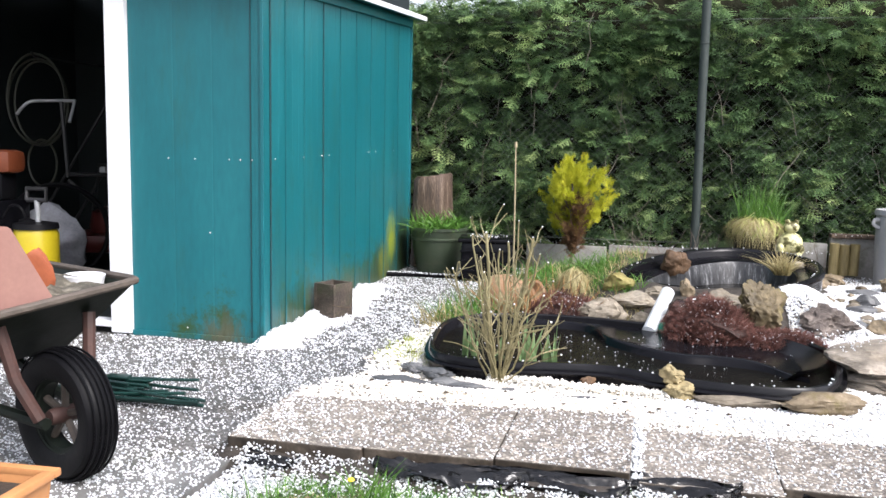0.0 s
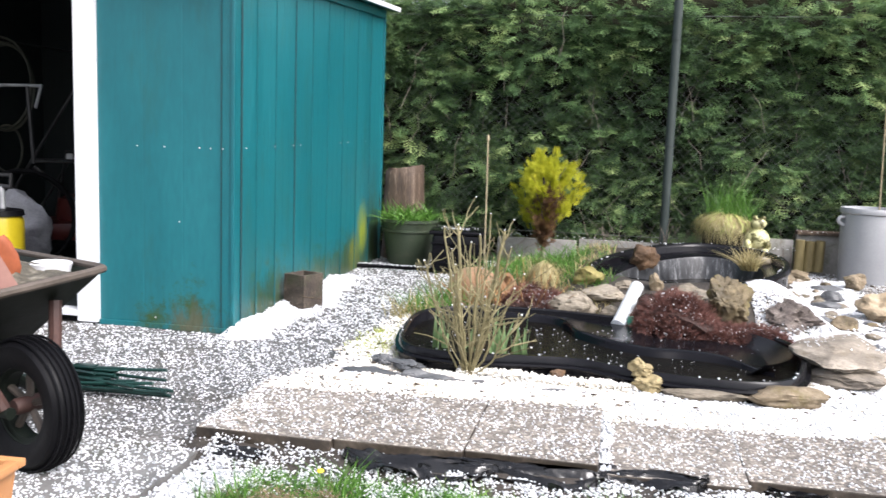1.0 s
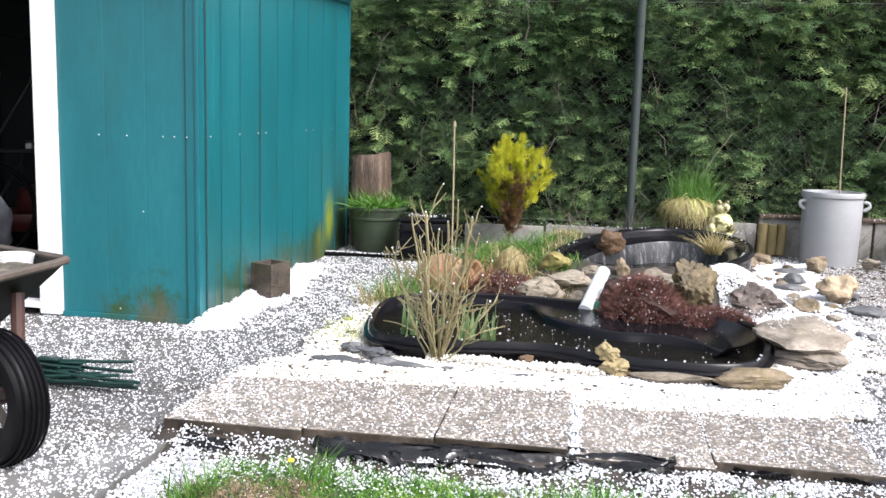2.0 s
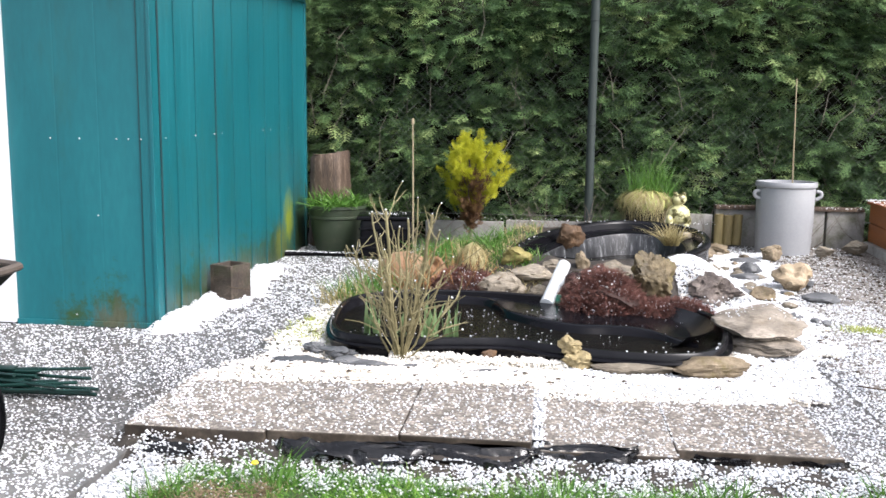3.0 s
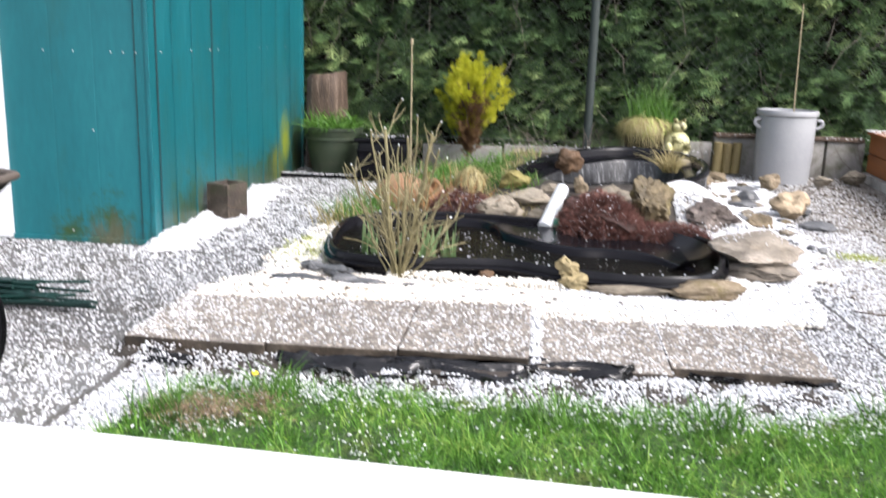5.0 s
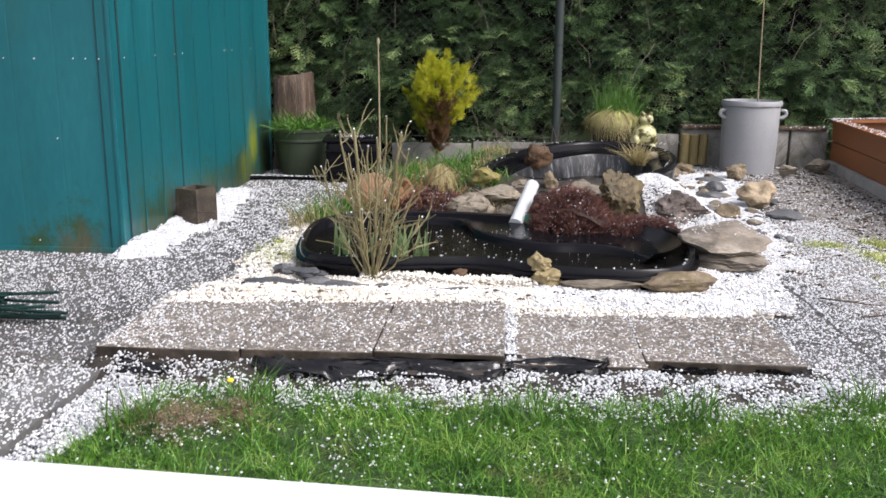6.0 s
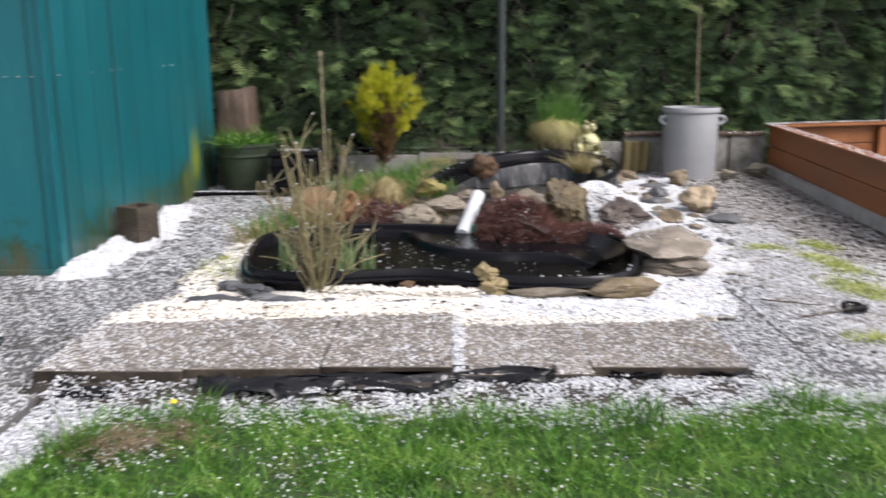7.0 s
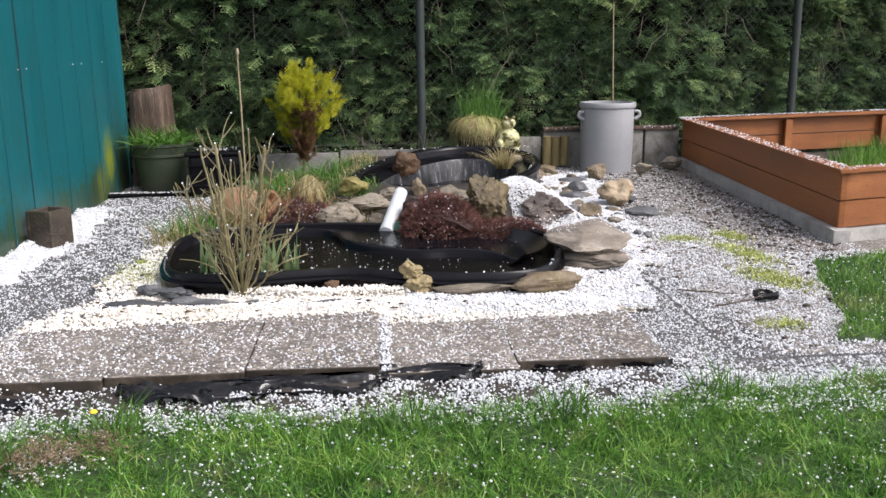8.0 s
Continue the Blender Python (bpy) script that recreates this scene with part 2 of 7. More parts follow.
yellow_rock = surface("yellow_limestone", [(0.2, (0.13, 0.1, 0.045)), (0.6, (0.28, 0.225, 0.115)), (0.9, (0.46, 0.39, 0.25))], scale=12, fine=70, bump=0.9, depth=0.01)
slate = surface("dark_slate", [(0.2, (0.04, 0.042, 0.045)), (0.55, (0.1, 0.103, 0.108)), (0.85, (0.2, 0.2, 0.2))], scale=10, fine=60, bump=0.7, rand=0.25, rough=(0.4, 0.7))
terracotta = surface("terracotta", [(0.2, (0.15, 0.085, 0.045)), (0.6, (0.27, 0.155, 0.085)), (0.9, (0.4, 0.28, 0.18))], scale=12, bump=0.5, stain=((0.12, 0.1, 0.05), 9, 0.5, 0.7))
pink_clay = surface("pale_terracotta_tile", [(0.2, (0.2, 0.1, 0.082)), (0.8, (0.27, 0.145, 0.12))], scale=5, bump=0.2, rough=(0.7, 0.9))
orange_plastic = surface("orange_plastic", [(0.2, (0.38, 0.165, 0.06)), (0.8, (0.48, 0.23, 0.095))], scale=4, rough=(0.35, 0.5), bump=0.05)
green_plastic = surface("dark_green_plastic", [(0.2, (0.026, 0.038, 0.022)), (0.8, (0.042, 0.058, 0.034))], scale=4, rough=(0.4, 0.55), bump=0.1, stain=((0.09, 0.085, 0.06), 5, 0.55, 0.8))
stake_green = surface("green_coated_stakes", [(0.2, (0.003, 0.016, 0.014)), (0.8, (0.007, 0.042, 0.034))], scale=8, rough=(0.3, 0.45), bump=0.1, rand=0.3)
barrow_green = surface("worn_dark_green_paint", [(0.2, (0.005, 0.007, 0.006)), (0.7, (0.011, 0.015, 0.011))], scale=6, rough=(0.45, 0.65), bump=0.3, spec=0.15, stain=((0.06, 0.045, 0.03), 9, 0.62, 0.8))
rust = surface("rusty_red_steel", [(0.2, (0.022, 0.009, 0.007)), (0.6, (0.052, 0.022, 0.017)), (0.9, (0.095, 0.048, 0.038))], scale=12, bump=0.4, rough=(0.6, 0.85))
rubber = surface("worn_black_rubber", [(0.2, (0.003, 0.003, 0.004)), (0.8, (0.007, 0.007, 0.008))], scale=8, rough=(0.35, 0.55), bump=0.3, spec=0.1)
bucket_grey = surface("grey_glazed_stoneware", [(0.2, (0.25, 0.255, 0.27)), (0.8, (0.345, 0.35, 0.36))], scale=3, rough=(0.3, 0.45), bump=0.08, stain=((0.3, 0.29, 0.27), 5, 0.6, 0.85))
plank_mat = surface("red_brown_stained_wood", [(0.2, (0.15, 0.05, 0.014)), (0.55, (0.255, 0.088, 0.024)), (0.85, (0.36, 0.14, 0.042))], scale=3, fine=50, bump=0.35, rand=0.15, rough=(0.45, 0.65), stretch=(1, 0.4, 3))
old_wood = surface("weathered_log", [(0.25, (0.02, 0.013, 0.009)), (0.52, (0.075, 0.048, 0.032)), (0.68, (0.2, 0.15, 0.11)), (0.85, (0.42, 0.35, 0.27))], scale=7, fine=40, bump=0.9, stretch=(3, 3, 0.5), depth=0.012)
pale_wood = surface("pale_sawn_wood", [(0.15, (0.10, 0.075, 0.03)), (0.5, (0.22, 0.175, 0.075)), (0.85, (0.36, 0.3, 0.15))], scale=7, fine=40, bump=0.5, stretch=(3, 3, 0.4), rand=0.2)
cane_mat = surface("dry_cane", [(0.2, (0.2, 0.16, 0.09)), (0.8, (0.34, 0.29, 0.19))], scale=20, bump=0.2)
twig_mat = surface("olive_brown_twigs", [(0.15, (0.08, 0.068, 0.03)), (0.5, (0.19, 0.165, 0.08)), (0.85, (0.33, 0.295, 0.175))], scale=12, fine=80, bump=0.4, rand=0.3, island=True)
bare_twig = surface("grey_brown_twigs", [(0.2, (0.08, 0.065, 0.05)), (0.8, (0.24, 0.2, 0.16))], scale=12, bump=0.3, rand=0.3, island=True)
post_mat = surface("grey_green_steel_post", [(0.2, (0.027, 0.036, 0.034)), (0.8, (0.045, 0.056, 0.053))], scale=5, rough=(0.5, 0.65), bump=0.1, spec=0.25)
wire_mat = surface("dull_grey_green_wire", [(0.2, (0.07, 0.085, 0.075)), (0.8, (0.15, 0.16, 0.15))], scale=5, rough=(0.4, 0.6), bump=0)
thuja = surface("thuja_foliage", [(0.2, (0.028, 0.054, 0.025)), (0.42, (0.084, 0.158, 0.062)), (0.6, (0.18, 0.3, 0.112)), (0.8, (0.4, 0.52, 0.21))], scale=2.2, fine=9, rand=0.42, island=True, bump=0, rough=(0.5, 0.65), spec=0.25, through_light=0.15,
                stain=((0.15, 0.12, 0.055), 3.2, 0.64, 0.8))
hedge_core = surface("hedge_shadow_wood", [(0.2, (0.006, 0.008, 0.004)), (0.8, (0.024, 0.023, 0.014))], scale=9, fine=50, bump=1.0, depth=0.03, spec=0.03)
gold_leaf = surface("golden_cypress_foliage", [(0.15, (0.2, 0.24, 0.012)), (0.45, (0.48, 0.5, 0.02)), (0.9, (0.78, 0.74, 0.07))], scale=7, fine=20, rand=0.3, island=True, bump=0, through_light=0.35)
dead_leaf = surface("brown_dead_foliage", [(0.15, (0.05, 0.022, 0.01)), (0.5, (0.14, 0.07, 0.03)), (0.9, (0.24, 0.15, 0.05))], scale=10, fine=30, rand=0.35, island=True, bump=0, through_light=0.2)
red_heather = surface("red_brown_creeping_plant", [(0.15, (0.03, 0.011, 0.008)), (0.5, (0.135, 0.052, 0.04)), (0.85, (0.3, 0.15, 0.12))], scale=9, fine=40, rand=0.4, island=True, bump=0, through_light=0.15)
grass_mat = surface("lawn_grass", [(0.12, (0.012, 0.045, 0.008)), (0.4, (0.06, 0.175, 0.02)), (0.66, (0.15, 0.33, 0.045)), (0.9, (0.34, 0.46, 0.11))], scale=4.0, fine=20, rand=0.6, island=True, bump=0, rough=(0.4, 0.55), spec=0.35, through_light=0.3,
                    stain=((0.3, 0.27, 0.11), 3.6, 0.57, 0.72))
lush = surface("fresh_green_leaves", [(0.15, (0.04, 0.11, 0.015)), (0.5, (0.085, 0.2, 0.03)), (0.9, (0.17, 0.32, 0.06))], scale=8, rand=0.4, island=True, bump=0, rough=(0.35, 0.5), through_light=0.35)
fallen_leaf = surface("fallen_brown_leaves", [(0.15, (0.09, 0.055, 0.035)), (0.5, (0.27, 0.185, 0.12)), (0.9, (0.45, 0.36, 0.25))], scale=10, fine=30, rand=0.35, island=True, bump=0, through_light=0.15)
iris_leaf = surface("blue_green_iris_leaves", [(0.15, (0.1, 0.16, 0.06)), (0.5, (0.18, 0.28, 0.12)), (0.9, (0.31, 0.4, 0.21))], scale=8, rand=0.3, island=True, bump=0, through_light=0.35)
dry_grass = surface("dry_straw_grass", [(0.15, (0.17, 0.13, 0.055)), (0.5, (0.38, 0.32, 0.15)), (0.9, (0.6, 0.54, 0.32))], scale=8, rand=0.4, island=True, bump=0, through_light=0.3)
moss_mat = surface("yellow_green_moss", [(0.15, (0.15, 0.19, 0.035)), (0.5, (0.34, 0.38, 0.09)), (0.9, (0.56, 0.58, 0.24))], scale=14, fine=60, rand=0.3, island=True, bump=0.8, depth=0.01)
frog_mat = surface("pale_yellow_glaze", [(0.2, (0.46, 0.43, 0.19)), (0.8, (0.68, 0.66, 0.4))], scale=12, rough=(0.35, 0.5), bump=0.1, stain=((0.07, 0.062, 0.014), 11, 0.49, 0.56))
water_mat = surface("dark_pond_water", [(0.2, (0.004, 0.004, 0.0035)), (0.8, (0.008, 0.007, 0.006))], scale=5, rough=(0.1, 0.2), bump=0.8, fine=30, depth=0.02, spec=0.05)
frost_glass = surface("white_frosted_plastic", [(0.2, (0.75, 0.78, 0.8)), (0.8, (0.86, 0.88, 0.9))], scale=8, rough=(0.2, 0.35), bump=0.3, through_light=0.4)
clear_plastic = glassy("clear_plastic", (0.9, 0.95, 0.95), 0.12, 1.3)
green_cap = surface("green_plastic_cap", [(0.2, (0.01, 0.14, 0.09)), (0.8, (0.02, 0.22, 0.15))], rough=(0.3, 0.4), bump=0)
dark_shed = surface("shaded_shed_inside", [(0.2, (0.008, 0.012, 0.013)), (0.8, (0.02, 0.028, 0.03))], scale=4, bump=0.1)
dark_metal = surface("dark_metal", [(0.2, (0.03, 0.03, 0.032)), (0.8, (0.08, 0.08, 0.082))], rough=(0.35, 0.5), metal=0.6, bump=0.1)
pale_metal = surface("scuffed_grey_metal", [(0.2, (0.3, 0.31, 0.32)), (0.8, (0.5, 0.51, 0.52))], rough=(0.3, 0.5), metal=0.4, bump=0.1)
hose_mat = surface("shaded_green_hose", [(0.2, (0.03, 0.032, 0.024)), (0.8, (0.06, 0.06, 0.045))], rough=(0.4, 0.6), bump=0.1)
yellow_plastic = surface("yellow_plastic", [(0.2, (0.38, 0.29, 0.01)), (0.8, (0.48, 0.38, 0.015))], rough=(0.3, 0.4), bump=0.03)
grey_bag = surface("grey_woven_bag", [(0.2, (0.08, 0.083, 0.095)), (0.8, (0.24, 0.25, 0.28))], scale=7, bump=0.5, depth=0.02)
red_plastic = surface("dusty_red_plastic", [(0.2, (0.05, 0.008, 0.007)), (0.8, (0.09, 0.014, 0.012))], rough=(0.35, 0.5), bump=0.05)
orange_red = surface("orange_red_plastic", [(0.2, (0.12, 0.03, 0.012)), (0.8, (0.2, 0.055, 0.022))], rough=(0.35, 0.5), bump=0.1)
yellow_flower = surface("yellow_petals", [(0.2, (0.8, 0.55, 0.02)), (0.8, (0.9, 0.68, 0.04))], bump=0)


# ---- building helpers ----
rng = np.random.default_rng(7)


def thing(name, x, y, z=0.0, rz=0.0, label="", category="", group="", kind=""):
    ob = new(name)
    ob.matrix_world = pose(x, y, z, 0, 0, rz)
    ob.empty_display_size = 0.1
    return tagged(ob, label, category, group, kind)


def finish(name, bm, material, smooth=True):
    me = bpy.data.meshes.new(name)
    bm.to_mesh(me)
    bm.free()
    me.materials.append(material)
    if smooth:
        me.shade_smooth()
        me.set_sharp_from_angle(angle=radians(42))
    return me


def part(name, bm, material, parent=None, label="", smooth=True, at=None):
    ob = new(name, finish(name, bm, material, smooth) if isinstance(bm, bmesh.types.BMesh) else bm)
    if parent is not None:
        ob.parent = parent
    if at is not None:
        ob.matrix_basis = at
    return tagged(ob, label)


def raw_mesh(name, verts, faces, material, smooth=False):
    """A mesh from arrays: verts (n, 3), faces (m, 3) of indices."""
    me = bpy.data.meshes.new(name)
    me.vertices.add(len(verts))
    me.vertices.foreach_set("co", np.ascontiguousarray(verts, np.float32).ravel())
    k = faces.shape[1]
    me.loops.add(faces.size)
    me.loops.foreach_set("vertex_index", np.ascontiguousarray(faces, np.int32).ravel())
    me.polygons.add(len(faces))
    me.polygons.foreach_set("loop_start", np.arange(0, faces.size, k, dtype=np.int32))
    me.update(calc_edges=True)
    me.materials.append(material)
    if smooth:
        me.shade_smooth()
    return me


def box(bm, x0, y0, z0, x1, y1, z1, bevel=0.004):
    made = bmesh.ops.create_cube(bm, size=1.0, matrix=Matrix.LocRotScale(((x0 + x1) / 2, (y0 + y1) / 2, (z0 + z1) / 2), None, (x1 - x0, y1 - y0, z1 - z0)))
    if bevel:
        edges = list({e for v in made["verts"] for e in v.link_edges})
        bmesh.ops.bevel(bm, geom=edges, offset=bevel, segments=2, affect="EDGES", profile=0.6)
    return bm


def block(*args, bevel=0.004):
    return box(bmesh.new(), *args, bevel=bevel)


def lathe(bm, profile, seg=32, mtx=Matrix(), squash=1.0, cap=True):
    """Turns (radius, height) pairs round the z axis."""
    rings = []
    for r, z in profile:
        rings.append([bm.verts.new(mtx @ Vector((r * math.cos(a), r * math.sin(a) * squash, z))) for a in (2 * math.pi * i / seg for i in range(seg))])
    for lo, hi in zip(rings, rings[1:]):
        for i in range(seg):
            bm.faces.new((lo[i], lo[(i + 1) % seg], hi[(i + 1) % seg], hi[i]))
    for ring, flip in ((rings[0], True), (rings[-1], False)) if cap else ():
        bm.faces.new(ring[::-1] if flip else ring)
    return bm


def tube(bm, pts, r0, r1=None, sides=6, cap=True):
    """A tapered round bar along points."""
    r1 = r0 if r1 is None else r1
    pts = [Vector(p) for p in pts]
    rings = []
    side = None
    for i, p in enumerate(pts):
        d = (pts[min(i + 1, len(pts) - 1)] - pts[max(i - 1, 0)]).normalized()
        if side is None:
            side = d.orthogonal().normalized()
        side = (side - d * side.dot(d)).normalized()
        up = d.cross(side)
        r = r0 + (r1 - r0) * i / (len(pts) - 1)
        rings.append([bm.verts.new(p + (side * math.cos(a) + up * math.sin(a)) * r) for a in (2 * math.pi * k / sides for k in range(sides))])
    for lo, hi in zip(rings, rings[1:]):
        for k in range(sides):
            bm.faces.new((lo[k], lo[(k + 1) % sides], hi[(k + 1) % sides], hi[k]))
    if cap:
        bm.faces.new(rings[0][::-1])
        bm.faces.new(rings[-1])
    return bm


def spline(ctrl, n, closed=False):
    """Catmull-Rom through control points."""
    c = [np.array(p, float) for p in ctrl]
    out = []
    m = len(c) if closed else len(c) - 1
    for i in range(m):
        p = [c[(i + k) % len(c)] if closed else c[min(max(i + k, 0), len(c) - 1)] for k in (-1, 0, 1, 2)]
        for s in np.linspace(0, 1, n, endpoint=False):
            out.append(0.5 * (2 * p[1] + (p[2] - p[0]) * s + (2 * p[0] - 5 * p[1] + 4 * p[2] - p[3]) * s ** 2 + (3 * p[1] - p[0] - 3 * p[2] + p[3]) * s ** 3))
    if not closed:
        out.append(c[-1])
    return np.array(out)


def wave(x, y, seed=0.0):
    """Cheap smooth unevenness, about -1 to 1, for arrays."""
    return (np.sin(3.1 * x + 1.7 * y + seed) + np.sin(-2.3 * x + 4.1 * y + 2.1 * seed) + 0.6 * np.sin(7.3 * x + 5.9 * y + seed * 3) + 0.6 * np.sin(-6.1 * x + 8.7 * y + seed)) / 3.2


def rock_mesh(name, sx, sy, sz, seed, material, layers=0.0, rough=0.25, detail=4):
    """A weathered rock of the given size, standing on z = 0."""
    bm = bmesh.new()
    bmesh.ops.create_icosphere(bm, subdivisions=detail, radius=1.0)
    r = random.Random(seed)
    off = Vector((r.uniform(-50, 50), r.uniform(-50, 50), r.uniform(-50, 50)))
    cuts = []
    for _ in range(9):
        d = Vector((r.uniform(-1, 1), r.uniform(-1, 1), r.uniform(-0.7, 1))).normalized()
        cuts.append((d, r.uniform(0.55, 0.85)))
    for v in bm.verts:
        p = v.co.copy()
        for d, k in cuts:
            over = p.dot(d) - k
            if over > 0:
                p -= d * over * 0.88
        p *= 1 + rough * noise.fractal(p * 1.6 + off, 1.0, 2.0, 4) - 0.45 * rough * abs(noise.noise(p * 3.7 + off)) + 0.35 * rough * noise.noise(p * 8 + off) + 0.2 * rough * noise.noise(p * 17 + off)
        if layers:
            p.x *= 1 + layers * noise.noise(Vector((0, 0, p.z * 5)) + off)
            p.y *= 1 + layers * noise.noise(Vector((9, 0, p.z * 5)) + off)
        v.co = p
    lo = [min(v.co[i] for v in bm.verts) for i in range(3)]
    hi = [max(v.co[i] for v in bm.verts) for i in range(3)]
    for v in bm.verts:
        for i, s in enumerate((sx, sy, sz)):
            v.co[i] = ((v.co[i] - lo[i]) / (hi[i] - lo[i]) - (0.5 if i < 2 else 0.0)) * s
    return finish(name, bm, material)


def rock(name, x, y, z, sx, sy, sz, seed, material, label, rz=0.0, tilt=0.0, layers=0.0, rough=0.25, detail=4, group="rocks round the ponds", category="rock"):
    ob = new(name, rock_mesh(name, sx, sy, sz, seed, material, layers, rough, detail))
    ob.matrix_world = pose(x, y, z, tilt, 0, rz)
    return tagged(ob, label, category, group)


def blades(roots, length, width, lean=0.5, seg=3, droop=0.4, gen=rng):
    """Tapered bent blades: arrays of vertices and triangles."""
    n = len(roots)
    L = length * gen.uniform(0.55, 1.2, n)
    W = width * gen.uniform(0.7, 1.3, n)
    a = gen.uniform(0, 2 * np.pi, n)
    le = lean * gen.uniform(0.1, 1.0, n)
    d = np.stack([np.cos(a), np.sin(a), np.zeros(n)], 1)
    s = np.stack([-np.sin(a), np.cos(a), np.zeros(n)], 1)
    turn = gen.uniform(0, np.pi, n)
    s = s * np.cos(turn)[:, None] + d * np.sin(turn)[:, None]
    vs = []
    for i in range(seg + 1):
        f = i / seg
        c = roots + d * (L * (le * f + droop * le * f * f))[:, None] + np.array([0, 0, 1.0]) * (L * f * (1 - droop * le * f))[:, None]
        w = W * (1 - f ** 1.5) / 2
        if i < seg:
            vs += [c - s * w[:, None], c + s * w[:, None]]
        else:
            vs += [c]
    k = 2 * seg + 1
    V = np.stack(vs, 1).reshape(-1, 3)
    tri = []
    for i in range(seg - 1):
        b = 2 * i
        tri += [(b, b + 1, b + 3), (b, b + 3, b + 2)]
    tri.append((2 * seg - 2, 2 * seg - 1, 2 * seg))
    F = (np.arange(n)[:, None, None] * k + np.array(tri)[None]).reshape(-1, 3)
    return V, F


ICO_T = (1 + 5 ** 0.5) / 2
ICO_V = np.array([(-1, ICO_T, 0), (1, ICO_T, 0), (-1, -ICO_T, 0), (1, -ICO_T, 0), (0, -1, ICO_T), (0, 1, ICO_T), (0, -1, -ICO_T), (0, 1, -ICO_T), (ICO_T, 0, -1), (ICO_T, 0, 1), (-ICO_T, 0, -1), (-ICO_T, 0, 1)]) / 1.902
ICO_F = np.array([(0, 11, 5), (0, 5, 1), (0, 1, 7), (0, 7, 10), (0, 10, 11), (1, 5, 9), (5, 11, 4), (11, 10, 2), (10, 7, 6), (7, 1, 8), (3, 9, 4), (3, 4, 2), (3, 2, 6), (3, 6, 8), (3, 8, 9), (4, 9, 5), (2, 4, 11), (6, 2, 10), (8, 6, 7), (9, 8, 1)])
OCT_V = np.array([(1, 0, 0), (-1, 0, 0), (0, 1, 0), (0, -1, 0), (0, 0, 1), (0, 0, -1.0)])
OCT_F = np.array([(0, 2, 4), (2, 1, 4), (1, 3, 4), (3, 0, 4), (2, 0, 5), (1, 2, 5), (3, 1, 5), (0, 3, 5)])


def grains(pos, radius, uneven=0.25, flat=1.0, near=True, gen=rng):
    """Small uneven grains at positions (n, 3)."""
    bv, bf = (ICO_V, ICO_F) if near else (OCT_V, OCT_F)
    n = len(pos)
    rad = radius * gen.uniform(0.45, 1.4, n)
    V = bv[None] * rad[:, None, None] * gen.uniform(1 - uneven, 1 + uneven, (n, len(bv), 1))
    V[:, :, 2] *= flat
    a = gen.uniform(0, 2 * np.pi, n)
    x = V[:, :, 0] * np.cos(a)[:, None] - V[:, :, 1] * np.sin(a)[:, None]
    y = V[:, :, 0] * np.sin(a)[:, None] + V[:, :, 1] * np.cos(a)[:, None]
    V[:, :, 0], V[:, :, 1] = x, y
    V = V + pos[:, None]
    F = (np.arange(n)[:, None, None] * len(bv) + bf[None]).reshape(-1, 3)
    return V.reshape(-1, 3), F


def joined(pieces):
    vs, fs, k = [], [], 0
    for v, f in pieces:
        vs.append(v)
        fs.append(f + k)
        k += len(v)
    return np.concatenate(vs), np.concatenate(fs)


def scatter(x0, y0, x1, y1, per_m2, gen=rng):
    n = int((x1 - x0) * (y1 - y0) * per_m2)
    return gen.uniform(x0, x1, n), gen.uniform(y0, y1, n)


# ---- ground ----
def step(v, lo, hi):
    t = np.clip((v - lo) / (hi - lo), 0, 1)
    return t * t * (3 - 2 * t)


def ground_z(x, y):
    """The ground rises a little towards the back, and dips at the lawn."""
    rise = 0.02 * np.clip(y - 4.8, 0, 3) * step(x, -1.0, 1.0)
    dip = 0.04 * step(-x, 1.1, 1.65) * step(y, 3.3, 4.15) * step(-y, -6.6, -5.2)
    return rise - dip + 0.004 * wave(x * 2, y * 2, 1.3)


def lawn_edge(x):
    return 2.63 + 0.05 * wave(x * 1.3, x * 0.7, 0.4) + 0.10 * step(x, 0.4, 1.2) - 0.75 * step(-x, 0.93, 1.16)


def in_lawn(x, y):
    front = (y < lawn_edge(x)) & (x > -1.13)
    right = (y > 3.08 + 0.03 * wave(x * 3, y * 3)) & (x > 1.56 + 0.42 * (y - 3.1) + 0.06 * wave(y * 2, x, 2.0)) & (y < 4.25 + 0.3 * (x - 2.2)) & (x < 6)
    return front | right


gx = np.concatenate([[-120, -30], np.arange(-5.2, 6.2, 0.05), [30, 120]])
gy = np.concatenate([[-120, -20], np.arange(0.0, 8.4, 0.05), [30, 120]])
GX, GY = np.meshgrid(gx, gy)
GZ = np.where((np.abs(GX) > 8) | (GY < -1) | (GY > 12), 0.0, ground_z(GX, GY))
idx = np.arange(GX.size).reshape(GX.shape)
quads = np.stack([idx[:-1, :-1], idx[:-1, 1:], idx[1:, 1:], idx[1:, :-1]], -1).reshape(-1, 4)
ground = new("ground", raw_mesh("ground", np.stack([GX, GY, GZ], -1).reshape(-1, 3), quads, asphalt, True))
tagged(ground, "dark wet gravel yard strewn with melting hail", "ground", kind="structure")


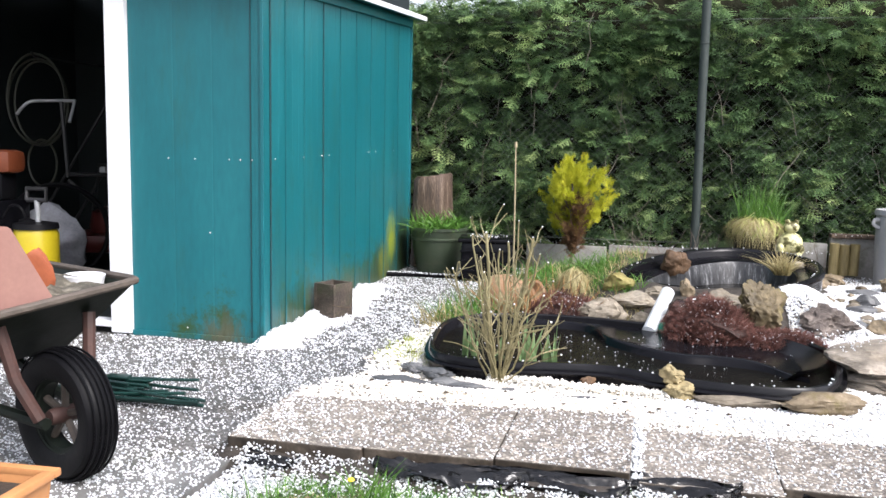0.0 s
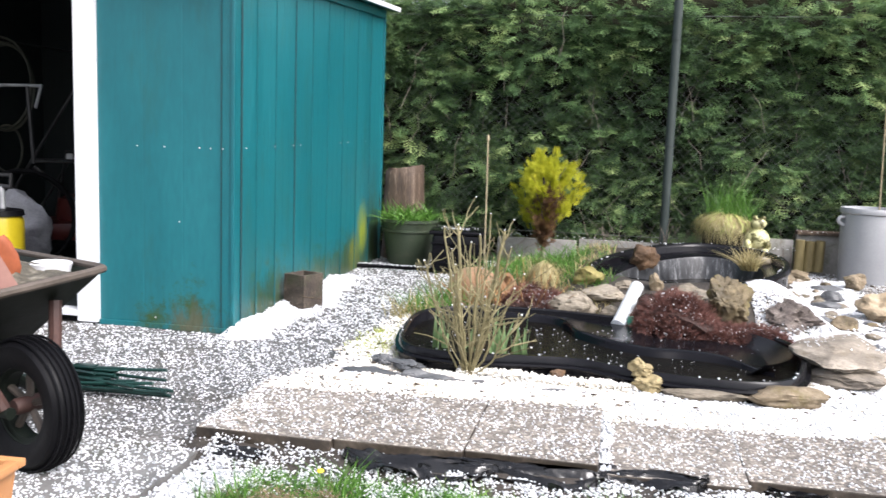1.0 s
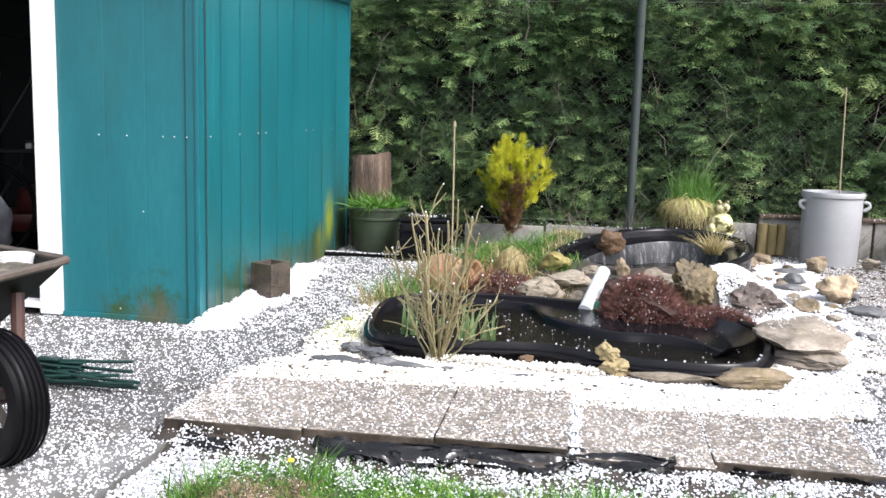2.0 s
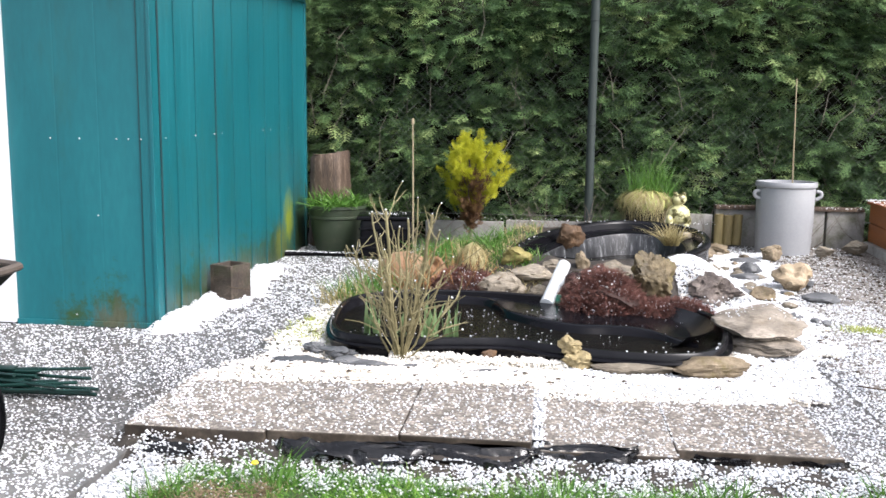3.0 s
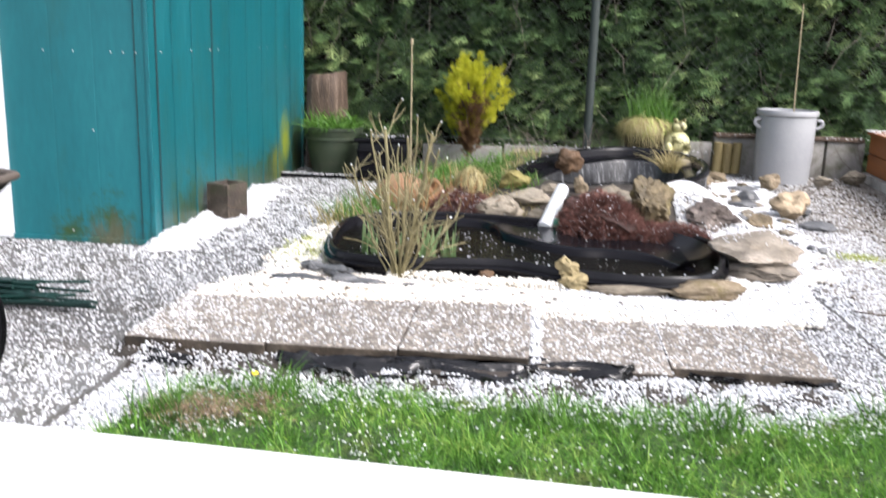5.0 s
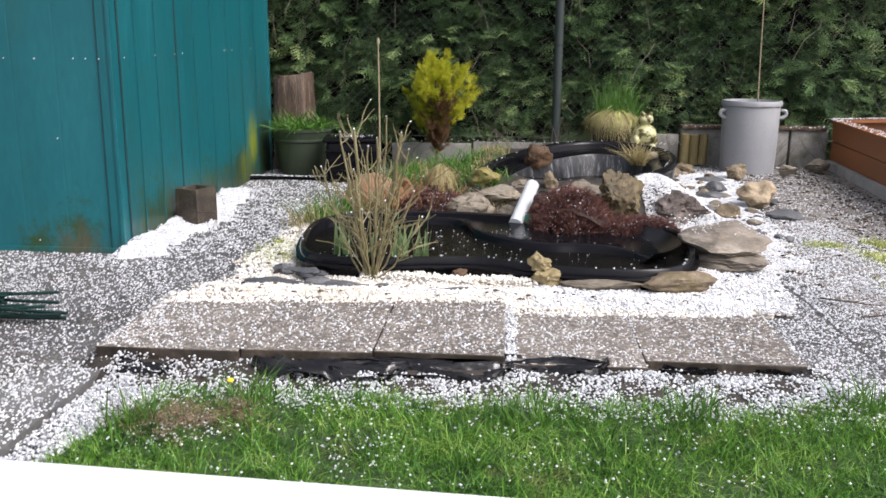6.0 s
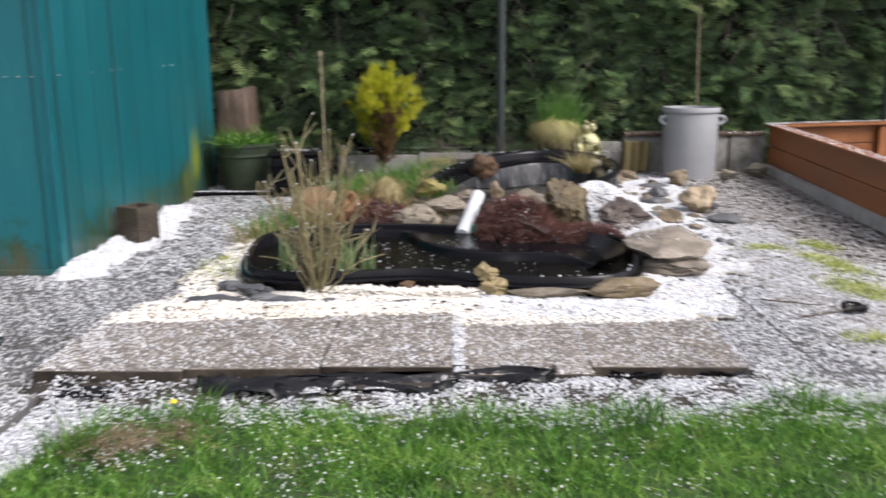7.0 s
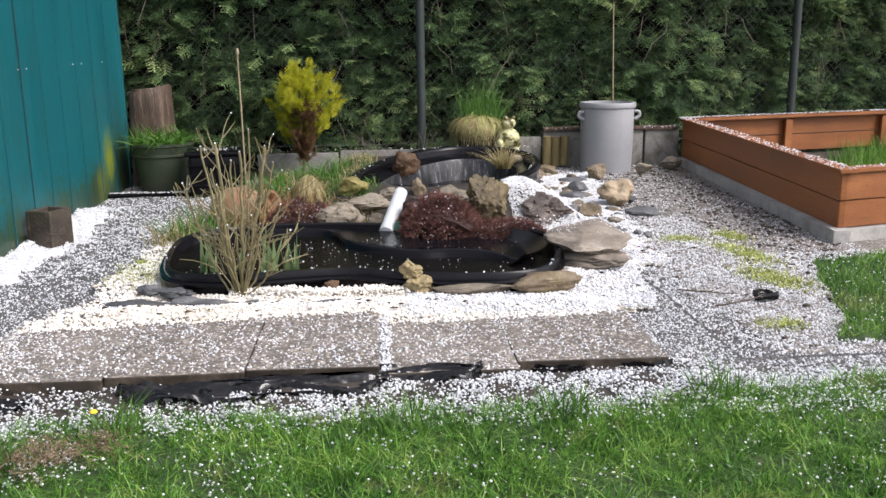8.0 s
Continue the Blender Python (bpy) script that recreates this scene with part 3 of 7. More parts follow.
def sheet(name, x0, y0, x1, y1, cell, inside, height, material, label, category="ground"):
    """A ground layer over part of the yard: only cells that lie inside."""
    xs, ys = np.arange(x0, x1 + cell, cell), np.arange(y0, y1 + cell, cell)
    X, Y = np.meshgrid(xs, ys)
    Z = height(X, Y)
    ok = inside(X, Y)
    Z = np.where(ok, Z, -0.06)
    ids = np.arange(X.size).reshape(X.shape)
    q = np.stack([ids[:-1, :-1], ids[:-1, 1:], ids[1:, 1:], ids[1:, :-1]], -1).reshape(-1, 4)
    keep = ok.reshape(-1)[q].any(1)
    ob = new(name, raw_mesh(name, np.stack([X, Y, Z], -1).reshape(-1, 3), q[keep], material, True))
    return tagged(ob, label, category, kind="structure")


lawn = sheet("lawn_ground", -1.3, -1.0, 6.0, 4.9, 0.05, in_lawn, lambda x, y: ground_z(x, y) + 0.012 + 0.006 * wave(x * 5, y * 5), lawn_soil, "mossy soil under the short lawn", "lawn")

# ---- pond outlines ----
LOW = spline([(-0.96, 4.28), (-0.86, 3.98), (-0.62, 3.90), (-0.35, 3.94), (-0.12, 3.96), (0.08, 3.87), (0.38, 3.81), (0.66, 3.86), (0.80, 4.12), (0.84, 4.58), (0.62, 4.86), (0.2, 4.92), (-0.3, 5.02), (-0.72, 4.98), (-0.97, 4.74)], 8, True)
UP = spline([(-0.145, 5.92), (-0.09, 5.68), (0.22, 5.55), (0.51, 5.53), (0.74, 5.66), (0.95, 5.92), (1.08, 6.22), (1.09, 6.56), (0.93, 6.84), (0.6, 6.93), (0.31, 6.76), (0.06, 6.44), (-0.08, 6.15)], 8, True)


def inside_outline(out, x, y):
    x, y = np.asarray(x, float), np.asarray(y, float)
    res = np.zeros(x.shape, bool)
    for (ax, ay), (bx, by) in zip(out, np.roll(out, -1, 0)):
        cross = (ay > y) != (by > y)
        at = ax + (y - ay) / ((by - ay) if abs(by - ay) > 1e-9 else 1e-9) * (bx - ax)
        res ^= cross & (x < at)
    return res


def shrink(out, d):
    t = np.roll(out, -1, 0) - np.roll(out, 1, 0)
    t /= np.linalg.norm(t, axis=1)[:, None]
    return out + np.stack([-t[:, 1], t[:, 0]], 1) * d


def mound_z(x, y):
    h = (0.08 * step(x, -1.0, -0.6) + 0.12 * step(x, -0.4, -0.15)) * step(y, 4.98, 5.5) * step(-x, -1.3, -0.85) * step(-y, -7.35, -7.0)
    return h + 0.012 * wave(x * 4, y * 4, 2.2) - 0.004


# paving slabs before the pond: x0, y0, x1, y1, height of the top, degrees of nod
SLABS = [(-1.25, 2.805, -0.8095, 3.41, 0.07, 0.0), (-0.8075, 2.82, -0.4065, 3.41, 0.0715, 0.0), (-0.4045, 2.835, -0.012, 3.412, 0.071, 0.0), (0.012, 2.835, 0.4097, 3.39, 0.0505, 0.9), (0.4105, 2.885, 0.885, 3.39, 0.052, 0.4)]


def slab_top(x, y):
    z = np.full(np.shape(x), -1.0)
    for x0, y0, x1, y1, top, nod in SLABS:
        z = np.where((x > x0) & (x < x1) & (y > y0) & (y < y1), top - math.tan(radians(nod)) * ((y0 + y1) / 2 - y), z)
    return z


def bed_lift(x, y):
    """The gravel lies level with the slabs and falls towards the pond rim."""
    return (0.046 - 0.014 * step(x, -0.05, 0.05)) * step(-y, -3.78, -3.5) * step(-x, -0.98, -0.72) * (y > 3.2)


def bank(x, y):
    """Low bank of earth along the front of the slabs."""
    return (0.036 - 0.004 * step(x, -0.03, 0.04) - 0.008 * step(x, 0.38, 0.44)) * step(y, 2.64, 2.8) * step(-y, -3.0, -2.93) * step(x, -1.34, -1.24) * step(-x, -1.05, -0.9)


def in_gravel(x, y):
    e = 0.06 * wave(x * 3, y * 3, 0.7) + 0.05 * wave(x * 17, y * 15, 2.7)
    front = np.where(x < 0, 3.385 + 0.095 * x, 3.29 + 0.06 * x) + 0.016 * wave(x * 19, x * 7, 1.0) + 0.16 * step(x, 0.83, 0.9)
    a = (y > front) & (y < 4.25) & (x > -1.22 + e + 0.1 * (y - 3.4)) & (x < 1.02 + 0.16 * (y - 3.3) + 0.3 * e)
    b = (x > -1.16 + e) & (x < -0.75) & (y > 4.0) & (y < 4.95 + e)
    c = (x > 0.75) & (x < 1.35 + e + 0.12 * (y - 4.5)) & (y > 4.2) & (y < 6.95 + e)
    return (a | b | c)


LOW_IN, UP_IN = shrink(LOW, 0.03), shrink(UP, 0.03)
sheet("gravel_bed", -1.4, 3.25, 1.9, 7.2, 0.03, lambda x, y: in_gravel(x, y) & in_gravel(x - 0.1, y) & in_gravel(x + 0.07, y) & in_gravel(x, y + 0.08) & ~inside_outline(LOW_IN, x, y), lambda x, y: ground_z(x, y) + bed_lift(x, y) + 0.014 + 0.008 * wave(x * 6, y * 6), gravel_bed, "bed of cream gravel round the pond", "gravel")
sheet("soil_bank", -1.36, 2.6, 1.1, 3.0, 0.02, lambda x, y: bank(x, y) > 0.003, lambda x, y: ground_z(x, y) + bank(x, y) + 0.004 * wave(x * 17, y * 19, 1.0), soil, "low bank of dark earth along the slabs", "soil")
sheet("soil_mound", -1.1, 4.9, 1.6, 7.75, 0.03, lambda x, y: (mound_z(x, y) > 0.004) & ~inside_outline(LOW_IN, x, y),
      lambda x, y: np.where(inside_outline(UP_IN, x, y), 0.0, np.maximum(mound_z(x, y) + ground_z(x, y), 0.0)), soil, "dark soil mound between the two ponds", "soil")

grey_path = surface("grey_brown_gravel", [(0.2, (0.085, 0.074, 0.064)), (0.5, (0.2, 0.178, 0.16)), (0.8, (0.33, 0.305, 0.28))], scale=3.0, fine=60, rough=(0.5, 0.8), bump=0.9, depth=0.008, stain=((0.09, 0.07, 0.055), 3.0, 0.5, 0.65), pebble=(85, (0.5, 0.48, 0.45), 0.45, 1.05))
sheet("gravel_path", 1.0, 2.9, 4.6, 7.45, 0.05, lambda x, y: (x > 1.25 + 0.1 * wave(x, y * 3)) & (y > 2.95) & (y < 7.42) & ~in_lawn(x, y) & ~in_gravel(x, y), lambda x, y: ground_z(x, y) + 0.008, grey_path, "grey-brown gravel path beside the raised bed", "path")
path_slab = new("pavement", finish("pavement", block(-6.0, -1.5, -0.05, -1.2, 2.76, 0.022, bevel=0.01), wet_concrete))
tagged(path_slab, "worn concrete path slab with a dark broken edge", "path", kind="structure")

# ---- chains of things behind: kerb, fence, hedge ----
BEND = 0.27


def back_y(x, y0):
    return y0 + BEND * np.maximum(0.0, np.asarray(x, float) - 2.5)


for i, (x0, x1, top) in enumerate([(-0.95, -0.3, 0.2), (-0.29, 0.7, 0.215), (0.71, 1.35, 0.3), (1.36, 2.2, 0.345), (2.21, 2.5, 0.345)]):
    kerb = new("kerb_wall", finish("kerb_wall", block(x0, 7.46, -0.05, x1 - 0.008, 7.53, top, bevel=0.008), concrete))
    tagged(kerb, "weathered concrete kerb board below the hedge", "kerb", "kerb boards", "structure")
cap = new("kerb_cap", finish("kerb_cap", block(1.36, 7.44, 0.345, 2.48, 7.56, 0.375, bevel=0.008), old_wood))
tagged(cap, "dark weathered board on the kerb", "trim", kind="structure")


def fence_post(x, y, z, top):
    ob = thing("fence_post", x, y, z, label="dark grey steel fence post in front of the hedge", category="fence post", group="fence posts")
    part("post", tube(bmesh.new(), [(0, 0, 0), (0, 0, top - z)], 0.034, 0.034, 18), post_mat, ob)
    part("base_plate", block(-0.05, -0.05, 0, 0.05, 0.05, 0.012), post_mat, ob)
    part("post_cap", lathe(bmesh.new(), [(0.043, 0), (0.043, 0.02), (0.02, 0.03)], 16, Matrix.Translation((0, 0, top - z))), post_mat, ob)
    for h in (0.15, 0.95, 1.75):
        part("clip", tube(bmesh.new(), [(0.035 * math.cos(a), 0.035 * math.sin(a), h) for a in np.linspace(0, 6.3, 13)], 0.004, 0.004, 5), post_mat, ob)


fence_post(0.366, 7.42, 0.04, 2.45)
fence_post(3.59, float(back_y(3.59, 7.5)), 0.04, 2.45)


def chain_fence(x0, x1, z0, z1, cell=0.037, r=0.0013):
    """Diamond mesh: zigzag wires, each hooked into the next, as three-sided bars."""
    V, F, k = [], [], 0
    cols = int((x1 - x0) / cell)
    rows = int((z1 - z0) / cell)
    zs = z0 + np.arange(rows + 1) * cell
    ring = np.array([(0, 1), (0.87, -0.5), (-0.87, -0.5)]) * r
    for c in range(cols):
        side = ((np.arange(rows + 1) + c) % 2) * 2 - 1
        xs = x0 + (c + 0.5) * cell + side * cell * 0.5
        ys = back_y(xs, 7.585) + 0.002 * side + 0.008 * np.sin(xs * 3 + zs * 2)
        pts = np.stack([xs, ys, zs], 1)
        v = pts[:, None, :] + np.stack([ring[:, 0], ring[:, 1], np.zeros(3)], 1)[None]
        V.append(v.reshape(-1, 3))
        for i in range(3):
            j = (i + 1) % 3
            a = np.arange(rows) * 3 + k
            F.append(np.stack([a + i, a + j, a + 3 + j, a + 3 + i], 1))
        k += (rows + 1) * 3
    return raw_mesh("wire_mesh", np.concatenate(V), np.concatenate(F), wire_mat)


fence = thing("chain_link_fence", -2.2, 7.58, 0.2, label="dark diamond-mesh wire fence in front of the hedge", category="fence")
net = new("wire_mesh", chain_fence(-2.4, 6.0, 0.24, 2.0))
net.parent, net.matrix_parent_inverse = fence, fence.matrix_world.inverted()
for h in (0.25, 1.99):
    line = tube(bmesh.new(), [(x, float(back_y(x, 7.583)), h) for x in np.linspace(-2.4, 6.0, 24)], 0.0025, 0.0025, 5)
    ob = part("tension_wire", line, wire_mat)
    ob.parent, ob.matrix_parent_inverse = fence, fence.matrix_world.inverted()


# flat fan-shaped sprays of scale leaves
def spray_template(nodes=6, width=0.34):
    v, f = [(0, 0, 0)], []
    for i in range(1, nodes + 1):
        u = i / (nodes + 1)
        v.append((u, 0, 0.04 * math.sin(u * 3)))
    v.append((1.0, 0, -0.04))
    for i in range(nodes + 1):
        s = len(v)
        v.append((v[i][0] + 0.02, 0.018, v[i][2]))
        f.append((i, i + 1, s))
    for i in range(1, nodes + 1):
        u = i / (nodes + 1)
        w = width * (1 - 0.75 * abs(u - 0.35))
        for sgn in (-1, 1):
            s = len(v)
            v += [(u + 0.12, sgn * w * 0.54, 0.0), (u + 0.28, sgn * w, -0.08), (u + 0.162, sgn * w * 0.44, 0.02)]
            f += [(i, s, s + 1), (i, s + 1, s + 2)]
    return np.array(v), np.array(f)


def frond_template(nodes=5):
    """A thuja frond: an axis with curved side twigs, each edged with short pointed lobes."""
    v, f = [], []

    def twig(p, q, first, n, size):
        d = q - p
        across = Vector((-d.y, d.x, 0)).normalized()
        ids = [first]
        for t in range(1, n + 1):
            v.append(tuple(p.lerp(q, t / n)))
            ids.append(len(v) - 1)
        for k in range(n):
            m = p.lerp(q, (k + 0.5) / n)
            for sgn in (-1, 1):
                v.append(tuple(m + d.normalized() * size * 0.8 + across * sgn * size * (1 - 0.5 * k / n)))
                f.append((ids[k], ids[k + 1], len(v) - 1))
        return ids

    v.append((0, 0, 0))
    tip = Vector((1, 0.05, -0.16))
    axis = twig(Vector((0, 0, 0)), tip, 0, nodes + 1, 0.075)
    for i in range(1, nodes + 1):
        u = i / (nodes + 1)
        reach = 0.4 * (1 - 0.8 * abs(u - 0.3)) * (1.0 if i % 2 else 0.84)
        for sgn in (-1, 1):
            p = Vector(v[axis[i]])
            twig(p, p + Vector((reach * 0.75, sgn * reach, -0.12 * reach - 0.03 * (i % 3))), axis[i], 3, reach * 0.22)
    return np.array(v), np.array(f)


def sprays(pos, out, up, size, template):
    """Copies of a spray at positions, along direction out, with the flat side's normal near up."""
    tv, tf = template
    out = out / np.linalg.norm(out, axis=1)[:, None]
    side = np.cross(up, out)
    side /= np.linalg.norm(side, axis=1)[:, None] + 1e-9
    nor = np.cross(out, side)
    V = pos[:, None] + size[:, None, None] * (tv[None, :, 0, None] * out[:, None] + tv[None, :, 1, None] * side[:, None] + tv[None, :, 2, None] * nor[:, None])
    F = (np.arange(len(pos))[:, None, None] * len(tv) + tf[None]).reshape(-1, 3)
    return V.reshape(-1, 3), F


FROND = frond_template()
HX0, HX1, HZ0 = -2.5, 5.3, 0.12


def hedge_top(x):
    return 2.26 + 0.05 * wave(x * 2.0, x, 0.3) - 0.2 * step(-x, 0.2, 2.2)


def hedge_face(x, z):
    return back_y(x, 7.71) + 0.075 * wave(x * 1.6, z * 1.9, 4.0) + 0.045 * wave(x * 4.1, z * 4.5, 1.0) + 0.10 * step(z, 1.9, 2.3) + 0.05 * step(-z, -0.6, -0.2) - 0.16 * step(z, 1.3, 1.75) * (0.7 + 0.5 * wave(x * 2.3, z, 6.0))


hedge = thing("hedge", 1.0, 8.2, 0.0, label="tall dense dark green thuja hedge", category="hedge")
# Near-black sheet behind the fronds: the hedge's inner shade put into colour.
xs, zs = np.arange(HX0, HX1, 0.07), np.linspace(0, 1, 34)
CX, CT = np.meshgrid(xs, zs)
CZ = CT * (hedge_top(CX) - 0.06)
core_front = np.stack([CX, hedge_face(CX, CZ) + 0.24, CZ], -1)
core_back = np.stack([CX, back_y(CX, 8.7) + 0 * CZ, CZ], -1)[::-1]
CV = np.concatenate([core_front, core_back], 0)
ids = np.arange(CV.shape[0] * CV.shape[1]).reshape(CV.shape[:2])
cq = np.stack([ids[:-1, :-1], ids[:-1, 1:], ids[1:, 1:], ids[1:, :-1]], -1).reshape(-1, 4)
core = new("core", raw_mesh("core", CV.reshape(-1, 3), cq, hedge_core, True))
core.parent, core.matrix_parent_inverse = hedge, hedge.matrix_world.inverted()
n_cl, per = 1300, 10
cx_, cz_ = rng.uniform(HX0, HX1, n_cl), HZ0 + rng.uniform(0, 1, n_cl) * (2.2 - HZ0)
cy_ = hedge_face(cx_, cz_) + rng.uniform(0.02, 0.16, n_cl)
size_ = rng.uniform(0.08, 0.18, n_cl)
ang, elev = rng.uniform(0, 2 * np.pi, (n_cl, per)), np.arccos(rng.uniform(0.05, 1, (n_cl, per)))
dx_, dz_, dy_ = np.sin(elev) * np.cos(ang), np.sin(elev) * np.sin(ang), -np.cos(elev)
px = (cx_[:, None] + dx_ * size_[:, None] * 0.8).ravel()
pz = (cz_[:, None] + dz_ * size_[:, None] * 0.8).ravel()
py = (cy_[:, None] + dy_ * size_[:, None] * 0.9).ravel()
keep = pz > 0.1
lean_ = np.repeat(rng.normal(0, 0.55, n_cl), per)
out_a = np.stack([dx_.ravel() * 0.6 + lean_ * 1.2, dy_.ravel() * 0.5 - 0.35, dz_.ravel() * 0.3 - 0.05], 1) + rng.normal(0, 0.25, (n_cl * per, 3))
up_a = np.stack([0 * px, -0.45 + 0 * px, 0.9 + 0 * px], 1) + rng.normal(0, 0.3, (n_cl * per, 3))
top_n = 1300
tx, ty = rng.uniform(HX0, HX1, top_n), rng.uniform(0, 0.8, top_n)
tz = hedge_top(tx) - 0.06 + rng.uniform(-0.05, 0.07, top_n)
pos = np.concatenate([np.stack([px, py, pz], 1)[keep], np.stack([tx, back_y(tx, 7.85) + ty, tz], 1)])
out = np.concatenate([out_a[keep], np.stack([rng.normal(0, 0.55, top_n), rng.normal(-0.5, 0.35, top_n), rng.normal(1.1, 0.4, top_n)], 1)])
upv = np.concatenate([up_a[keep], rng.normal(0, 0.6, (top_n, 3)) + np.array([0, -0.6, 0.5])])
m = len(pos)
HV, HF = sprays(pos, out, upv, rng.uniform(0.08, 0.2, m), FROND)
leaves = new("foliage", raw_mesh("foliage", HV, HF, thuja))
leaves.parent, leaves.matrix_parent_inverse = hedge, hedge.matrix_world.inverted()
tagged(leaves, "flat fans of scale-like thuja leaves", kind="stuff")
bm = bmesh.new()
r = random.Random(5)
for i in range(80):
    x, z = r.uniform(-2.0, 5.0), r.uniform(0.2, 1.6)
    y = float(hedge_face(np.array(x), np.array(z))) - 0.11
    dx, dz = r.uniform(-0.22, 0.22), r.uniform(0.15, 0.55)
    tube(bm, [(x, y + 0.02, z), (x + dx * 0.5 + r.uniform(-0.04, 0.04), y - 0.01, z + dz * 0.5), (x + dx * 0.8 + r.uniform(-0.05, 0.05), y + 0.01, z + dz * 0.8), (x + dx, y + 0.03, z + dz)], 0.0035, 0.0018, 4)
ob = part("branch_work", bm, surface("pale_dead_vines", [(0.2, (0.09, 0.078, 0.058)), (0.8, (0.27, 0.24, 0.19))], scale=12, bump=0.3, rand=0.3, island=True))
ob.parent, ob.matrix_parent_inverse = hedge, hedge.matrix_world.inverted()
tagged(ob, "thin bare grey twigs", kind="stuff")


# ---- metal shed ----
SX, SY0, SY1, SLX = -1.88, 4.44, 7.18, -4.9


def shed_top(y):
    return 1.765 + 0.055 * (y - SY0)


def panel_mesh(width, z_lo, z_hi):
    """A folded steel panel along x: flat bays, with two faint creases."""
    prof = [(0, 0), (width * 0.36, 0.0), (width * 0.37, -0.0008), (width * 0.38, 0.0), (width * 0.68, 0.0), (width * 0.69, -0.0008), (width * 0.70, 0.0), (width, 0.0)]
    bm = bmesh.new()
    rows = []
    for z in (0, 1):
        for t in (0.0, -0.003):
            rows.append([bm.verts.new((x, -(o + t), z_lo if z == 0 else z_hi + 0 * x)) for x, o in prof])
    a, b, c, d = rows
    for i in range(len(prof) - 1):
        bm.faces.new((a[i], a[i + 1], c[i + 1], c[i]))
        bm.faces.new((b[i + 1], b[i], d[i], d[i + 1]))
        bm.faces.new((c[i], c[i + 1], d[i + 1], d[i]))
        bm.faces.new((a[i + 1], a[i], b[i], b[i + 1]))
    return bm


shed = thing("garden_shed", -3.3, 5.8, 0.0, label="teal painted steel garden shed with its door open", category="shed")
INV = shed.matrix_world.inverted()


def shed_part(name, bm, material, m=Matrix(), label="", smooth=False):
    ob = part(name, bm, material, shed, label, smooth, INV @ m)
    return ob


for x0, x1 in ((-2.62, -1.942), (-1.942, -1.885)):
    shed_part("front_panel", panel_mesh(x1 - x0, -0.03, 1.86), teal, pose(x0, SY0, 0, 0, 0, 0))
cuts = (4.44, 4.72, 4.98, 5.27, 5.56, 5.86, 6.17, 6.5, 6.84, 7.18)
for y0, y1 in zip(cuts, cuts[1:]):
    shed_part("side_panel", panel_mesh(y1 - y0, -0.03, shed_top((y0 + y1) / 2) + 0.03), teal, pose(SX, y0, 0, 0, 0, 90))
# Dark strips stand for the shadow where sheets overlap, with dirt in them.
shed_part("seam", block(-1.944, SY0 - 0.0052, -0.03, -1.94, SY0 - 0.002, 1.8, bevel=0), seam_shade_dirt)
shed_part("seam", block(SX + 0.002, 4.52, -0.03, SX + 0.006, 4.533, 1.77, bevel=0), seam_shade_dirt)
# Fold strips: a darker copy of the teal paints the panels' soft shading.
for y in cuts[1:-1]:
    shed_part("seam", block(SX + 0.002, y - 0.005, -0.03, SX + 0.0055, y + 0.005, shed_top(y), bevel=0.0012), seam_shade_dirt if y == 5.27 else seam_fold)
shed_part("corner_trim", block(-1.893, 4.434, -0.03, -1.873, 4.462, 1.80, bevel=0.003), teal)
shed_part("corner_trim", block(-1.9, 7.165, -0.03, -1.868, 7.2, 1.93, bevel=0.003), teal)
# Inner walls and floor are near-black: the interior's shade is in their colour.
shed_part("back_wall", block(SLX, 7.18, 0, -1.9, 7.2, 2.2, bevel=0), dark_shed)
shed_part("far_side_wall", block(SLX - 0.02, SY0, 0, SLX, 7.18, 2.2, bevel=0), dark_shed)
shed_part("front_panel", block(SLX, SY0 - 0.01, 0, -4.25, SY0 + 0.01, 2.1, bevel=0), teal)
shed_part("door_jamb", block(-2.735, 4.405, -0.03, -2.622, 4.47, 1.9, bevel=0.006), white_paint, label="white door jamb")
shed_part("door_jamb", block(-4.33, 4.405, -0.03, -4.245, 4.47, 2.05, bevel=0.006), white_paint, label="white door jamb")
shed_part("door_header", block(-4.33, 4.40, 2.0, -2.735, 4.47, 2.06, bevel=0.006), white_paint, label="white header rail")
shed_part("threshold", block(-4.25, 4.40, 0.0, -2.735, 4.5, 0.03, bevel=0.004), white_paint, label="white door track")
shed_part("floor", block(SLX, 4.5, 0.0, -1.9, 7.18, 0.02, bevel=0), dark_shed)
bm = bmesh.new()
box(bm, SLX - 0.1, 4.3, 0, -1.80, 7.36, 0.03, bevel=0)
for v in bm.verts:
    v.co.z += shed_top(v.co.y) + 0.045 + 0.12 * max(0, -1.80 - v.co.x)
shed_part("roof", bm, teal)
bm = bmesh.new()
box(bm, -1.80, 4.28, -0.006, -1.788, 7.34, 0.03, bevel=0.003)
for v in bm.verts:
    v.co.z += shed_top(v.co.y) + 0.05
shed_part("roof_trim", bm, white_paint, label="white roof edge trim")
bm = bmesh.new()
box(bm, SX + 0.002, 4.47, -0.06, SX + 0.018, 7.18, 0.0, bevel=0.002)
for v in bm.verts:
    v.co.z += shed_top(v.co.y) + 0.045
shed_part("eave_rail", bm, teal)
shed_part("base_rail", block(-2.62, 4.426, -0.04, -1.885, 4.436, -0.012, bevel=0.002), teal)
shed_part("base_rail", block(-1.876, 4.46, -0.04, -1.864, 7.18, -0.01, bevel=0.002), teal)
screw = finish("screw", lathe(bmesh.new(), [(0.0048, 0), (0.004, 0.003), (0.0025, 0.0045)], 8), pale_metal)
